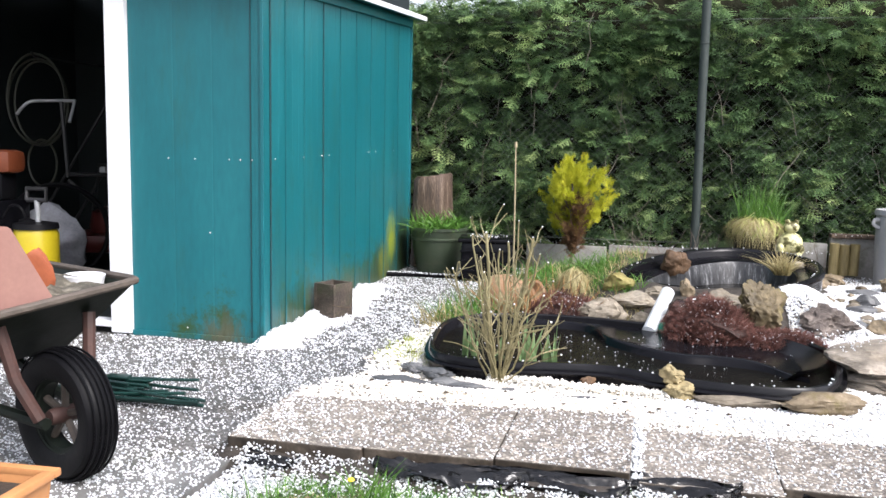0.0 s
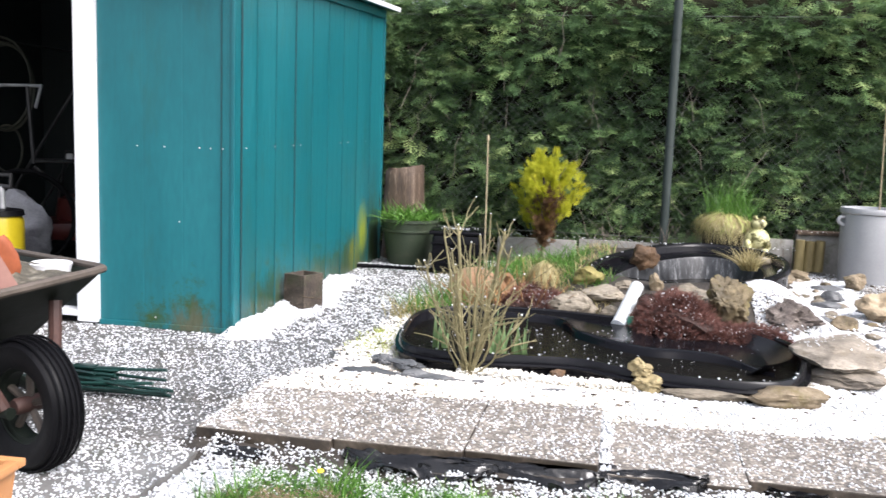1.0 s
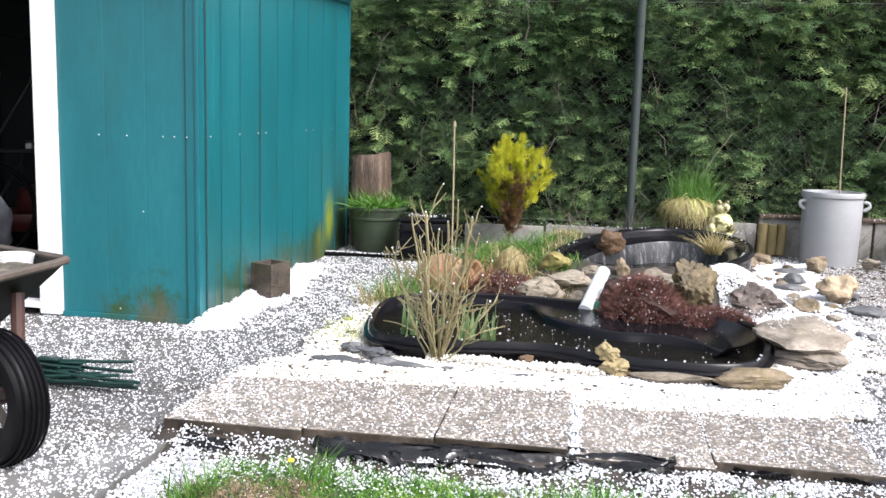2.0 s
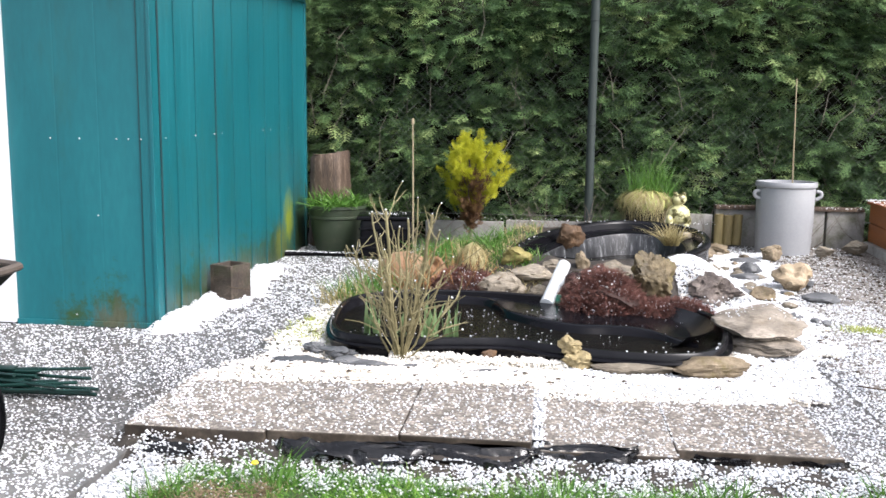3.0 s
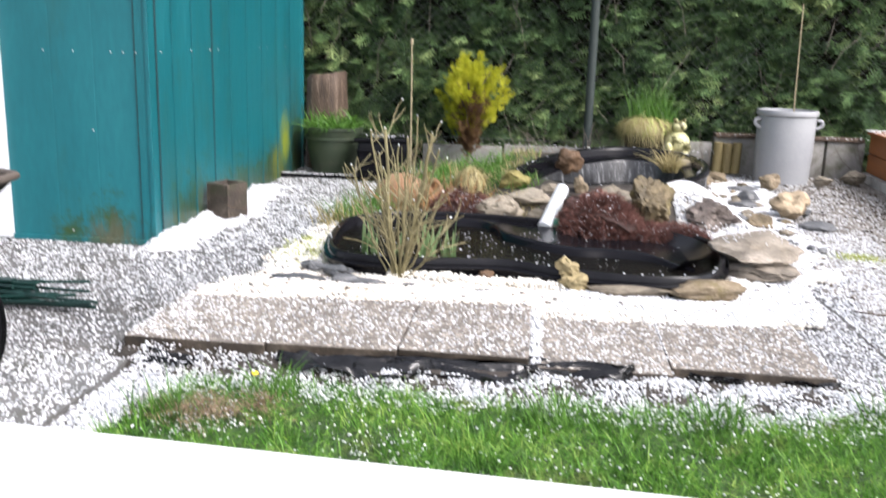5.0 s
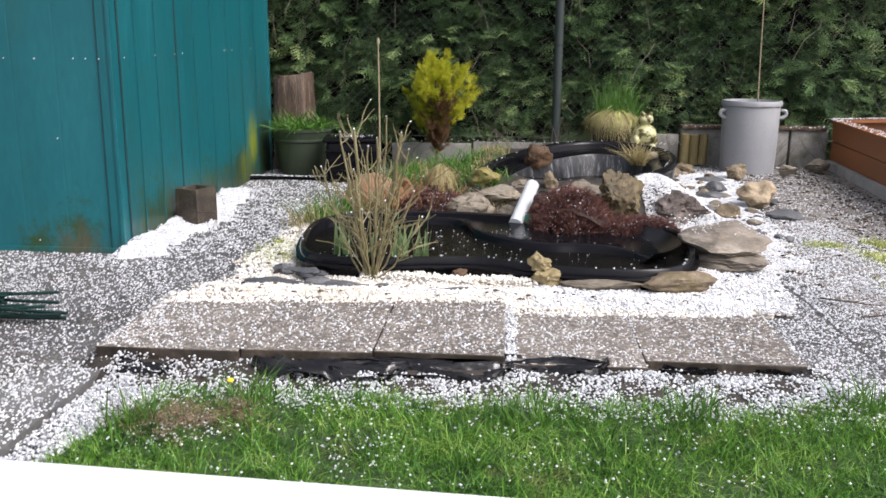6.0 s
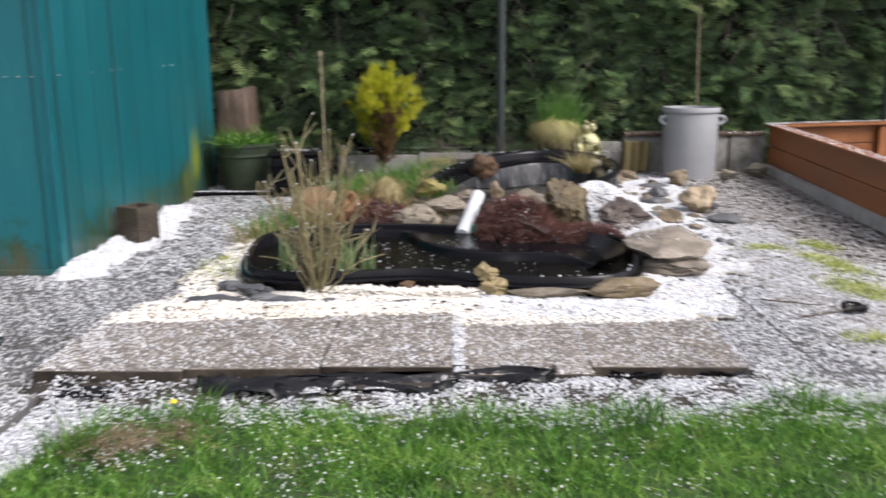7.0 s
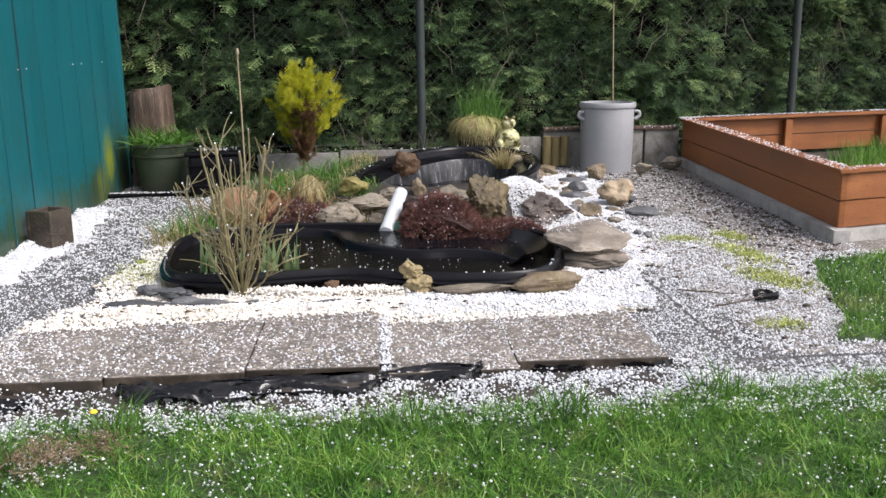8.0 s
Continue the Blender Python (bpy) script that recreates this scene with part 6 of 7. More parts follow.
bm = bmesh.new()
ball(bm, 0, 0, 0.085, 0.084, 1.05, 0.9, 0.95)
ball(bm, 0, -0.02, 0.2, 0.052, 1.08, 0.95, 0.8)
for sgn in (-1, 1):
    ball(bm, sgn * 0.03, -0.035, 0.242, 0.0175)
    ball(bm, sgn * 0.068, -0.04, 0.045, 0.034, 0.8, 1.2, 1.1)
    ball(bm, sgn * 0.05, -0.08, 0.012, 0.024, 1, 1.5, 0.45)
frog = new("frog_figurine", finish("frog_figurine", bm, frog_mat))
weld = frog.modifiers.new("weld", "REMESH")
weld.mode, weld.voxel_size, weld.use_smooth_shade = "VOXEL", 0.006, True
frog.matrix_world = pose(1.01, 7.06, 0.25)
tagged(frog, "pale yellow glazed frog garden figurine by the pond", "figurine")
rock("rock", 1.02, 7.14, 0.06, 0.28, 0.24, 0.2, 77, G, "grey stone under the frog figurine")

# bare stems and low plants at the post's foot
for i, (x, y) in enumerate(((0.2, 7.3), (0.5, 7.32), (0.3, 7.28), (0.62, 7.3), (1.25, 7.4), (2.05, 7.42), (-0.2, 7.3), (0.05, 7.35), (-0.9, 7.3), (2.5, 7.46))):
    bm = bmesh.new()
    rnd = random.Random(50 + i)
    for k in range(9):
        curve_stem(bm, (rnd.uniform(-0.06, 0.06), rnd.uniform(-0.03, 0.03), 0), (rnd.uniform(-1, 1), rnd.uniform(-0.5, 0.1), rnd.uniform(0.2, 1)), rnd.uniform(0.25, 0.5), 0.0035, 0.0014, rnd, 0.35, 5)
    ob = part("withered_plant", bm, bare_twig)
    ob.matrix_world = pose(x, y + 0.05, 0.03)
    tagged(ob, "thin bare stems at the foot of the hedge", "dry plant", "bare stems under the hedge")
for i, (x, y) in enumerate(((0.5, 7.495), (0.62, 7.495))):
    g = np.random.default_rng(90 + i)
    pos = g.normal(0, 0.04, (60, 3)) * np.array([1, 0.6, 0.4]) + np.array([0, 0, 0.05])
    v, f = sprays(pos, g.normal(0, 1, (60, 3)), g.normal(0, 1, (60, 3)), np.full(60, 0.05), spray_template(3, 0.6))
    ob = new("leafy_plant", raw_mesh("leafy_plant", v, f, iris_leaf))
    ob.matrix_world = pose(x, y, 0.2)
    tagged(ob, "small blue-green plant on the kerb", "plant", "small kerb plants")

# ---- raised bed ----
bed = thing("raised_bed", 2.35, 4.62, 0.0, label="red-brown wooden raised bed on a concrete kerb", category="raised bed")
SIDE, FRONT = Vector((0.15, 2.78, 0)), Vector((0.965, 0.262, 0))
BED_W = 2.9


def bar(p, q, z0a, z0b, h, thick, material, name, inward):
    """An upright board from p to q, its foot rising from z0a to z0b, of height h, thickness towards inward."""
    bm = bmesh.new()
    p, q = Vector(p), Vector(q)
    w = Vector(inward).normalized() * thick
    vs = []
    for base, z in ((p, z0a), (q, z0b)):
        for o in (Vector(), w):
            for dz in (0, h):
                vs.append(bm.verts.new(base + o + Vector((0, 0, z + dz))))
    bmesh.ops.convex_hull(bm, input=vs)
    bmesh.ops.bevel(bm, geom=bm.edges[:], offset=0.004, segments=2, affect="EDGES")
    return part(name, bm, material, bed, smooth=False)


o, s, w = Vector((0, 0, 0)), SIDE, FRONT * BED_W
n_side, n_front = Vector((1, -0.05, 0)), Vector((-0.26, 0.96, 0))
for lvl, (za, zb) in enumerate(((0.075, 0.13), (0.218, 0.275))):
    bar(o, s, za, zb, 0.138, 0.035, plank_mat, "side_plank", n_side)
    bar(o + Vector((0.02, 0.005, 0)), w, za, za, 0.138, 0.035, plank_mat, "front_plank", n_front)
    bar(s, s + w, zb, zb, 0.138, 0.035, plank_mat, "back_plank", -n_front)
    bar(w, w + s, za, zb, 0.138, 0.035, plank_mat, "side_plank", -n_side)
bar(o + Vector((-0.02, -0.02, 0)), s + Vector((-0.02, 0.02, 0)), 0.358, 0.415, 0.022, 0.1, plank_mat, "cap_board", n_side)
bar(o + Vector((0.075, 0.0, 0)), w, 0.359, 0.359, 0.022, 0.1, plank_mat, "cap_board", n_front)
bar(s + Vector((0.075, 0.02, 0)), s + w, 0.416, 0.416, 0.022, 0.1, plank_mat, "cap_board", -n_front)
bar(w + Vector((0.02, 0, 0)), w + s, 0.358, 0.415, 0.022, 0.1, plank_mat, "cap_board", -n_side)
for f in (0.34, 0.7):
    c = s + w * f + Vector((0, -0.09, 0))
    bar(c, c + Vector((0.07, 0.018, 0)), 0.1, 0.1, 0.3, 0.05, plank_mat, "post", (0, 1, 0))
bar(o + Vector((0.036, 0.05, 0)), o + Vector((0.08, 0.05, 0)), 0.08, 0.08, 0.27, 0.05, plank_mat, "post", (0, 1, 0))
bar(o + Vector((-0.05, -0.06, 0)), s + Vector((-0.03, 0, 0)), -0.03, 0.02, 0.105, 0.09, pale_concrete, "kerb", n_side)
bar(o + Vector((-0.0, -0.05, 0)), w, -0.03, -0.03, 0.1, 0.09, pale_concrete, "kerb", n_front)
bm = bmesh.new()
quad = [bm.verts.new(p) for p in (o + Vector((0.04, 0.04, 0.1)), w + Vector((-0.04, 0.04, 0.1)), w + s + Vector((-0.04, -0.04, 0.1)), s + Vector((0.04, -0.04, 0.1)))]
bm.faces.new(quad)
part("soil", bm, soil, bed)
g = np.random.default_rng(33)
u, t = g.uniform(0.14, 0.95, 15000), g.uniform(0.05, 0.6, 15000)
ok = (t < 0.3 + 0.5 * u) & (u > 0.1 + 0.2 * t)
u, t = u[ok], t[ok]
roots = np.stack([0.04 + w.x * u + s.x * t, 0.04 + w.y * u + s.y * t, np.full(len(u), 0.095)], 1)
v, f = blades(roots, 0.3, 0.007, 0.4, 3, 0.4, g)
tagged(part("bed_grass", raw_mesh("bed_grass", v, f, grass_mat), None, bed), "lush green grass", kind="stuff")

# ---- wheelbarrow ----
barrow = thing("wheelbarrow", -1.585, 2.48, 0.022, -20, label="old dark green wheelbarrow with rusty supports, loaded with rubble", category="wheelbarrow")
R = 0.187
wheel = part("wheel", lathe(bmesh.new(), [(0.108, -0.035), (0.14, -0.049), (0.17, -0.047), (0.183, -0.032), (R, -0.012), (R, 0.012), (0.183, 0.032), (0.17, 0.047), (0.14, 0.049), (0.108, 0.035), (0.104, 0.0), (0.108, -0.035)], 44, pose(0, 0, R, 90, 0, 0), 1.0, False), rubber, barrow, "worn black pneumatic tyre")
for off in (-0.034, -0.016, 0.0, 0.016, 0.034):
    rr = R + 0.004 - abs(off) * 0.12
    part("tread_rib", tube(bmesh.new(), [(rr * math.cos(a), off, R + rr * math.sin(a)) for a in np.linspace(0, 2 * math.pi, 45)], 0.004, 0.004, 5, False), rubber, wheel).matrix_parent_inverse = Matrix()
bm = bmesh.new()
lathe(bm, [(0.102, -0.03), (0.112, -0.034), (0.112, -0.026), (0.095, -0.02), (0.095, 0.02), (0.112, 0.026), (0.112, 0.034), (0.102, 0.03)], 36, pose(0, 0, R, 90, 0, 0), 1.0, False)
part("rim", bm, barrow_green, wheel)
bm = bmesh.new()
lathe(bm, [(0.02, -0.05), (0.024, -0.04), (0.024, 0.04), (0.02, 0.05)], 16, pose(0, 0, R, 90, 0, 0))
part("hub", bm, rust, wheel)
for k in range(5):
    a = k * 2 * math.pi / 5 + 0.3
    part("spoke", tube(bmesh.new(), [(0.02 * math.cos(a), 0, R + 0.02 * math.sin(a)), (0.1 * math.cos(a), 0, R + 0.1 * math.sin(a))], 0.011, 0.011, 6), rim_brown, wheel)
for sgn in (-1, 1):
    part("fork", tube(bmesh.new(), [(0.0, sgn * 0.078, R), (-0.05, sgn * 0.115, 0.3), (-0.08, sgn * 0.14, 0.45)], 0.019, 0.019, 8), rust, barrow, "rusty red support")
    part("frame_rail", tube(bmesh.new(), [(0.02, sgn * 0.07, R - 0.01), (-0.25, sgn * 0.11, 0.2), (-0.9, sgn * 0.2, 0.34), (-1.4, sgn * 0.27, 0.52)], 0.017, 0.017, 8), barrow_green, barrow)
    part("leg", tube(bmesh.new(), [(-0.85, sgn * 0.2, 0.33), (-0.9, sgn * 0.22, 0.0)], 0.015, 0.015, 8), barrow_green, barrow)


def tray():
    bm = bmesh.new()
    top = [(-0.01, -0.31), (0.01, 0.25), (-0.95, 0.34), (-0.95, -0.36)]
    bot = [(-0.26, -0.17), (-0.26, 0.17), (-0.75, 0.2), (-0.75, -0.2)]
    zt = (0.487, 0.543, 0.53, 0.48)
    rings = []
    for ins, lift in ((0.0, 0.0), (0.012, 0.0)):
        sg = lambda c: 1 if c > 0 else -1
        rings.append(([bm.verts.new((x - ins * (1 if x > -0.4 else -1), y - ins * sg(y), z + lift)) for (x, y), z in zip(top, zt)], [bm.verts.new((x - ins * (1 if x > -0.4 else -1), y - ins * sg(y), 0.3 + ins)) for x, y in bot]))
    (ot, ob_), (it, ib) = rings
    for i in range(4):
        j = (i + 1) % 4
        bm.faces.new((ob_[i], ob_[j], ot[j], ot[i]))
        bm.faces.new((ib[j], ib[i], it[i], it[j]))
        bm.faces.new((ot[i], ot[j], it[j], it[i]))
    bm.faces.new(ob_[::-1])
    bm.faces.new(ib)
    bmesh.ops.bevel(bm, geom=[e for e in bm.edges], offset=0.006, segments=2, affect="EDGES")
    return bm


part("tray", tray(), barrow_green, barrow)
part("tray_rim", tube(bmesh.new(), [(-0.03, -0.31, 0.487), (0.0, -0.3, 0.488), (0.012, 0.2, 0.539), (0.0, 0.245, 0.543), (-0.04, 0.255, 0.543), (-0.95, 0.345, 0.53), (-0.95, -0.365, 0.48), (-0.03, -0.31, 0.487)], 0.013, 0.013, 8), rim_brown, barrow)


def rubble_load():
    """Soil and rubble that fills the tray up to its rim."""
    nx, ny, V, F = 60, 40, [], []
    for i in range(nx + 1):
        u = i / nx
        for j in range(ny + 1):
            w = j / ny
            x = -0.035 - 0.88 * u
            y = (-0.285 - 0.04 * u) + (0.51 + 0.12 * u) * w
            mid = min(1.0, 6 * min(u, 1 - u, w, 1 - w))
            z = 0.465 + 0.055 * w + 0.035 * mid + 0.022 * mid * noise.fractal(Vector((x * 14, y * 14, 2.0)), 0.8, 2.1, 5)
            V.append((x, y, z))
    for i in range(nx):
        for j in range(ny):
            k = i * (ny + 1) + j
            F.append((k, k + 1, k + ny + 2, k + ny + 1))
    return raw_mesh("load", np.array(V), np.array(F), rubble_mat, True)


part("load", rubble_load(), None, barrow, "grey-brown soil and rubble")
BM = barrow.matrix_world
# a broken tile: its outline, upright across the tray
bm = bmesh.new()
low, high = [], []
for y, z in ((0.02, 0.0), (-0.115, 0.235), (-0.145, 0.24), (-0.36, 0.205), (-0.36, -0.02)):
    low.append(bm.verts.new((0.0, y, z)))
    high.append(bm.verts.new((-0.022, y, z)))
bm.faces.new(low)
bm.faces.new(high[::-1])
for i in range(5):
    j = (i + 1) % 5
    bm.faces.new((low[j], low[i], high[i], high[j]))
bmesh.ops.recalc_face_normals(bm, faces=bm.faces[:])
bmesh.ops.bevel(bm, geom=bm.edges[:], offset=0.004, segments=2, affect="EDGES")
tile = new("terracotta_tile", finish("terracotta_tile", bm, pink_clay, False))
tile.matrix_world = BM @ pose(-0.045, 0.0, 0.49)
tagged(tile, "large pale terracotta tile standing in the wheelbarrow", "tile")
shard = new("clay_shard", rock_mesh("clay_shard", 0.085, 0.03, 0.15, 91, orange_clay, 0, 0.2, 3))
shard.matrix_world = BM @ pose(-0.17, 0.06, 0.5, 10, -15, 60)
tagged(shard, "broken orange-red clay shard in the wheelbarrow", "shard")
dish = new("white_pot", finish("white_pot", lathe(bmesh.new(), [(0.052, 0), (0.058, 0.03), (0.062, 0.046), (0.058, 0.049), (0.053, 0.044), (0.05, 0.03), (0.042, 0.008)], 28), white_paint))
dish.matrix_world = BM @ pose(-0.17, 0.19, 0.502, 0, 0, 0)
tagged(dish, "white round plastic pot in the wheelbarrow", "pot")

# ---- orange planter ----
trough = thing("planter_box", -1.565, 2.055, 0.022, 3, label="orange plastic planter box with soil and a bare stem", category="planter")
bm = bmesh.new()
for b in ((-0.3, -0.1, 0, 0.18, -0.09, 0.15), (-0.3, 0.09, 0, 0.18, 0.1, 0.15), (-0.3, -0.09, 0, -0.29, 0.09, 0.15), (0.17, -0.09, 0, 0.18, 0.09, 0.15), (-0.29, -0.09, 0, 0.17, 0.09, 0.012)):
    box(bm, *b, bevel=0.002)
for v in bm.verts:
    k = 0.9 + 0.1 * v.co.z / 0.15
    v.co.x, v.co.y = v.co.x * k, v.co.y * k
part("box", bm, orange_plastic, trough)
bm = bmesh.new()
for b in ((-0.315, -0.115, 0.14, 0.195, -0.088, 0.16), (-0.315, 0.088, 0.14, 0.195, 0.115, 0.16), (-0.315, -0.088, 0.14, -0.285, 0.088, 0.16), (0.165, -0.088, 0.14, 0.195, 0.088, 0.16)):
    box(bm, *b, bevel=0.004)
part("rim", bm, orange_plastic, trough)
part("soil", block(-0.27, -0.085, 0.02, 0.16, 0.085, 0.125, bevel=0.01), soil, trough)
bm = bmesh.new()
rnd = random.Random(2)
curve_stem(bm, (0.02, 0, 0.12), (-0.02, 0, 1), 0.28, 0.006, 0.004, rnd, 0.08)
curve_stem(bm, (0.05, 0.02, 0.12), (0.2, 0, 1), 0.16, 0.004, 0.002, rnd, 0.1)
part("stem", bm, bare_twig, trough)

# ---- bundle of green stakes ----
bundle = thing("stake_bundle", -1.9, 3.26, 0.0, 0, label="heap of dark green plastic-coated garden stakes", category="garden stakes")
rnd = random.Random(17)
for i in range(30):
    a = radians(rnd.uniform(-17, 8))
    L = rnd.uniform(0.35, 0.72)
    x, y, z = rnd.uniform(-0.4, -0.02), rnd.uniform(-0.1, 0.12), 0.012 + 0.012 * (i % 5)
    part("stake", tube(bmesh.new(), [(x, y, z), (x + L * math.cos(a) * 0.6, y + L * math.sin(a) * 0.6, z + rnd.uniform(-0.004, 0.02))], 0.007, 0.007, 6), stake_green, bundle)
for i in range(3):
    x, y = rnd.uniform(-0.2, 0.0), rnd.uniform(-0.04, 0.03)
    part("plate", block(x, y, 0.058 + 0.009 * i, x + 0.1, y + 0.045, 0.064 + 0.009 * i, bevel=0.001), stake_green, bundle, at=pose(0, 0, 0.0, 4, -2, 7 - 5 * i))

# ---- window sill below the camera ----
wall = new("wall_house", finish("wall_house", block(-1.6, 0.10, -0.02, 1.4, 0.56, 0.755, bevel=0.005), white_paint))
tagged(wall, "white rendered house wall below the window", "wall", kind="structure")
sill = new("window_sill", finish("window_sill", block(-1.6, -0.25, -0.045, 1.4, 0.0, 0.0, bevel=0.004), pvc))
sill.matrix_world = pose(0.0, 0.656, 0.801, 0, 0, -3.7)
tagged(sill, "white plastic window sill", "window sill", kind="structure")

# ---- moss patches, lawn grass, dandelion ----
for i, (x, y, rx, ry, ang) in enumerate(((1.86, 4.8, 0.07, 0.12, 10), (1.77, 4.38, 0.08, 0.24, 12), (1.70, 3.92, 0.1, 0.2, 15), (1.43, 3.27, 0.09, 0.06, 0), (-1.05, 4.35, 0.12, 0.3, 0), (1.57, 4.74, 0.1, 0.07, 0))):
    g = np.random.default_rng(200 + i)
    k = int(16000 * rx * ry * 3)
    a, q = g.uniform(0, 6.283, k), np.sqrt(g.uniform(0, 1, k)) * (1 + 0.3 * g.normal(0, 1, k))
    c, s_ = math.cos(radians(ang)), math.sin(radians(ang))
    px, py = rx * q * np.cos(a), ry * q * np.sin(a)
    roots = np.stack([x + px * c - py * s_, y + px * s_ + py * c, np.zeros(k)], 1)
    roots[:, 2] = ground_z(roots[:, 0], roots[:, 1])
    v, f = blades(roots, 0.035, 0.008, 1.2, 2, 0.4, g)
    tagged(new("moss_patch", raw_mesh("moss_patch", v, f, moss_mat)), "yellow-green moss patch growing through the gravel", "moss", "moss patches", "stuff")

x, y = scatter(-1.15, 1.75, 2.1, 2.85, 29000)
keep = in_lawn(x, y) & (rng.uniform(0, 1, len(x)) < np.clip(0.7 + 0.75 * wave(x * 2, y * 2.5, 5.0) + 0.3 * wave(x * 7, y * 8, 2.0) - 0.9 * np.exp(-((x + 0.86) ** 2 + (y - 2.42) ** 2) / 0.03) - 0.5 * np.exp(-((x + 0.45) ** 2 + (y - 2.3) ** 2) / 0.03), 0.3, 1) * np.clip((lawn_edge(x) - y) / 0.12, 0.25, 1))
x, y = x[keep], y[keep]
front = blades(np.stack([x, y, ground_z(x, y)], 1), 0.046, 0.0042, 1.2, 3, 0.5)
x, y = scatter(-1.15, 1.7, 2.1, 2.85, 14000)
clumps = 0.5 * wave(x * 3.1, y * 3.7, 1.0) + 0.8 * wave(x * 9, y * 10, 4.0)
keep = in_lawn(x, y) & (rng.uniform(0, 1, len(x)) < np.clip(0.25 + 1.3 * clumps, 0, 1))
x, y = x[keep], y[keep]
tall = blades(np.stack([x, y, ground_z(x, y)], 1), 0.072, 0.0036, 1.1, 4, 0.7)
x, y = scatter(1.5, 3.0, 3.4, 4.7, 9000)
keep = in_lawn(x, y) & (rng.uniform(0, 1, len(x)) < 0.85)
x, y = x[keep], y[keep]
right = blades(np.stack([x, y, ground_z(x, y)], 1), 0.055, 0.0045, 0.8, 3, 0.5)
V, F = joined([front, tall, right])
tagged(new("lawn_grass", raw_mesh("lawn_grass", V, F, grass_mat)), "short wet green lawn grass dotted with hail", "grass", kind="stuff")
for x, y in ((-0.95, 2.36), (-0.70, 2.58), (0.05, 2.5), (0.5, 2.56), (0.95, 2.66)):
    grass_clump("grass_tuft", x, y, 0.0, 60, 0.13, 0.006, lush, "longer green grass tuft at the lawn edge", "grass", 0.07, 0.7, 0.5, "lawn tufts")
# dead leaves lying in the grass
g = np.random.default_rng(61)
k = 260
px, py = np.concatenate([g.normal(-0.84, 0.07, k), g.normal(-0.72, 0.03, 90)]), np.concatenate([g.normal(2.4, 0.045, k), g.normal(2.47, 0.05, 90)])
pz = ground_z(px, py) + g.uniform(0.012, 0.045, k + 90)
v, f = sprays(np.stack([px, py, pz], 1), g.normal(0, 1, (k + 90, 3)) * np.array([1, 1, 0.4]), g.normal(0, 0.6, (k + 90, 3)) + np.array([0, 0, 1.0]), g.uniform(0.02, 0.045, k + 90), spray_template(2, 0.8))
tagged(new("dead_leaves", raw_mesh("dead_leaves", v, f, fallen_leaf)), "curled brown dead leaves lying in the lawn", "leaf litter", kind="stuff")
dand = thing("dandelion", -0.745, 2.53, 0.0, label="small yellow dandelion in the lawn", category="flower")
part("stem", tube(bmesh.new(), [(0, 0, 0), (0.01, 0, 0.08)], 0.002, 0.002, 5), lush, dand)
part("flower", lathe(bmesh.new(), [(0.004, 0.08), (0.010, 0.085), (0.007, 0.09), (0.002, 0.092)], 12), yellow_flower, dand)

# ---- cream gravel ----
x, y = scatter(-1.35, 3.25, 1.9, 7.1, 9000)
keep = in_gravel(x, y) & ~inside_outline(shrink(LOW, -0.02), x, y) & ~inside_outline(shrink(UP, -0.03), x, y)
far = y > 4.6
keep &= ~far | (rng.uniform(0, 1, len(x)) < 0.6)
x, y = x[keep], y[keep]
z = np.maximum(np.maximum(ground_z(x, y), mound_z(x, y) * (y > 4.95)) + bed_lift(x, y) + 0.018 + 0.008 * wave(x * 6, y * 6), slab_top(x, y) + 0.003)
V, F = grains(np.stack([x, y, z], 1), 0.0066, 0.45, 0.7, False)
tagged(new("gravel", raw_mesh("gravel", V, F, cream)), "loose cream and white gravel chips", "gravel", kind="stuff")
# ridge of gravel and ice along the pond rim
x = rng.uniform(-0.62, 0.12, 1500)
y = 3.865 + 0.03 * np.sin(x * 9) + rng.normal(0, 0.02, 1500) - 0.05 * step(x, -0.05, 0.1)
V, F = grains(np.stack([x, y, 0.022 + 0.02 * rng.uniform(0, 1, 1500)], 1), 0.0075, 0.45, 0.8, False)
tagged(new("gravel_ridge", raw_mesh("gravel_ridge", V, F, cream)), "low ridge of cream gravel along the pond rim", "gravel", kind="stuff")

# bark, leaf and twig bits on the gravel
x, y = scatter(-1.2, 3.42, 1.6, 6.9, 70)
keep = in_gravel(x, y) & ~inside_outline(shrink(LOW, -0.03), x, y) & ~inside_outline(shrink(UP, -0.03), x, y)
x, y = x[keep], y[keep]
V, F = grains(np.stack([x, y, np.maximum(ground_z(x, y), mound_z(x, y) * (y > 4.95)) + bed_lift(x, y) + 0.026], 1), 0.011, 0.5, 0.35, False)
tagged(new("litter", raw_mesh("litter", V, F, litter_mat)), "brown bark and leaf bits on the gravel", "leaf litter", kind="stuff")
x, y = scatter(1.25, 3.0, 2.35, 7.3, 380)
keep = ~in_gravel(x, y) & ~in_lawn(x, y) & (rng.uniform(0, 1, len(x)) < 0.15 + step(x, 1.6, 2.1))
x, y = x[keep], y[keep]
V, F = grains(np.stack([x, y, ground_z(x, y) + 0.012], 1), 0.012, 0.5, 0.4, False)
tagged(new("path_litter", raw_mesh("path_litter", V, F, litter_mat)), "brown leaf bits on the gravel path", "leaf litter", kind="stuff")

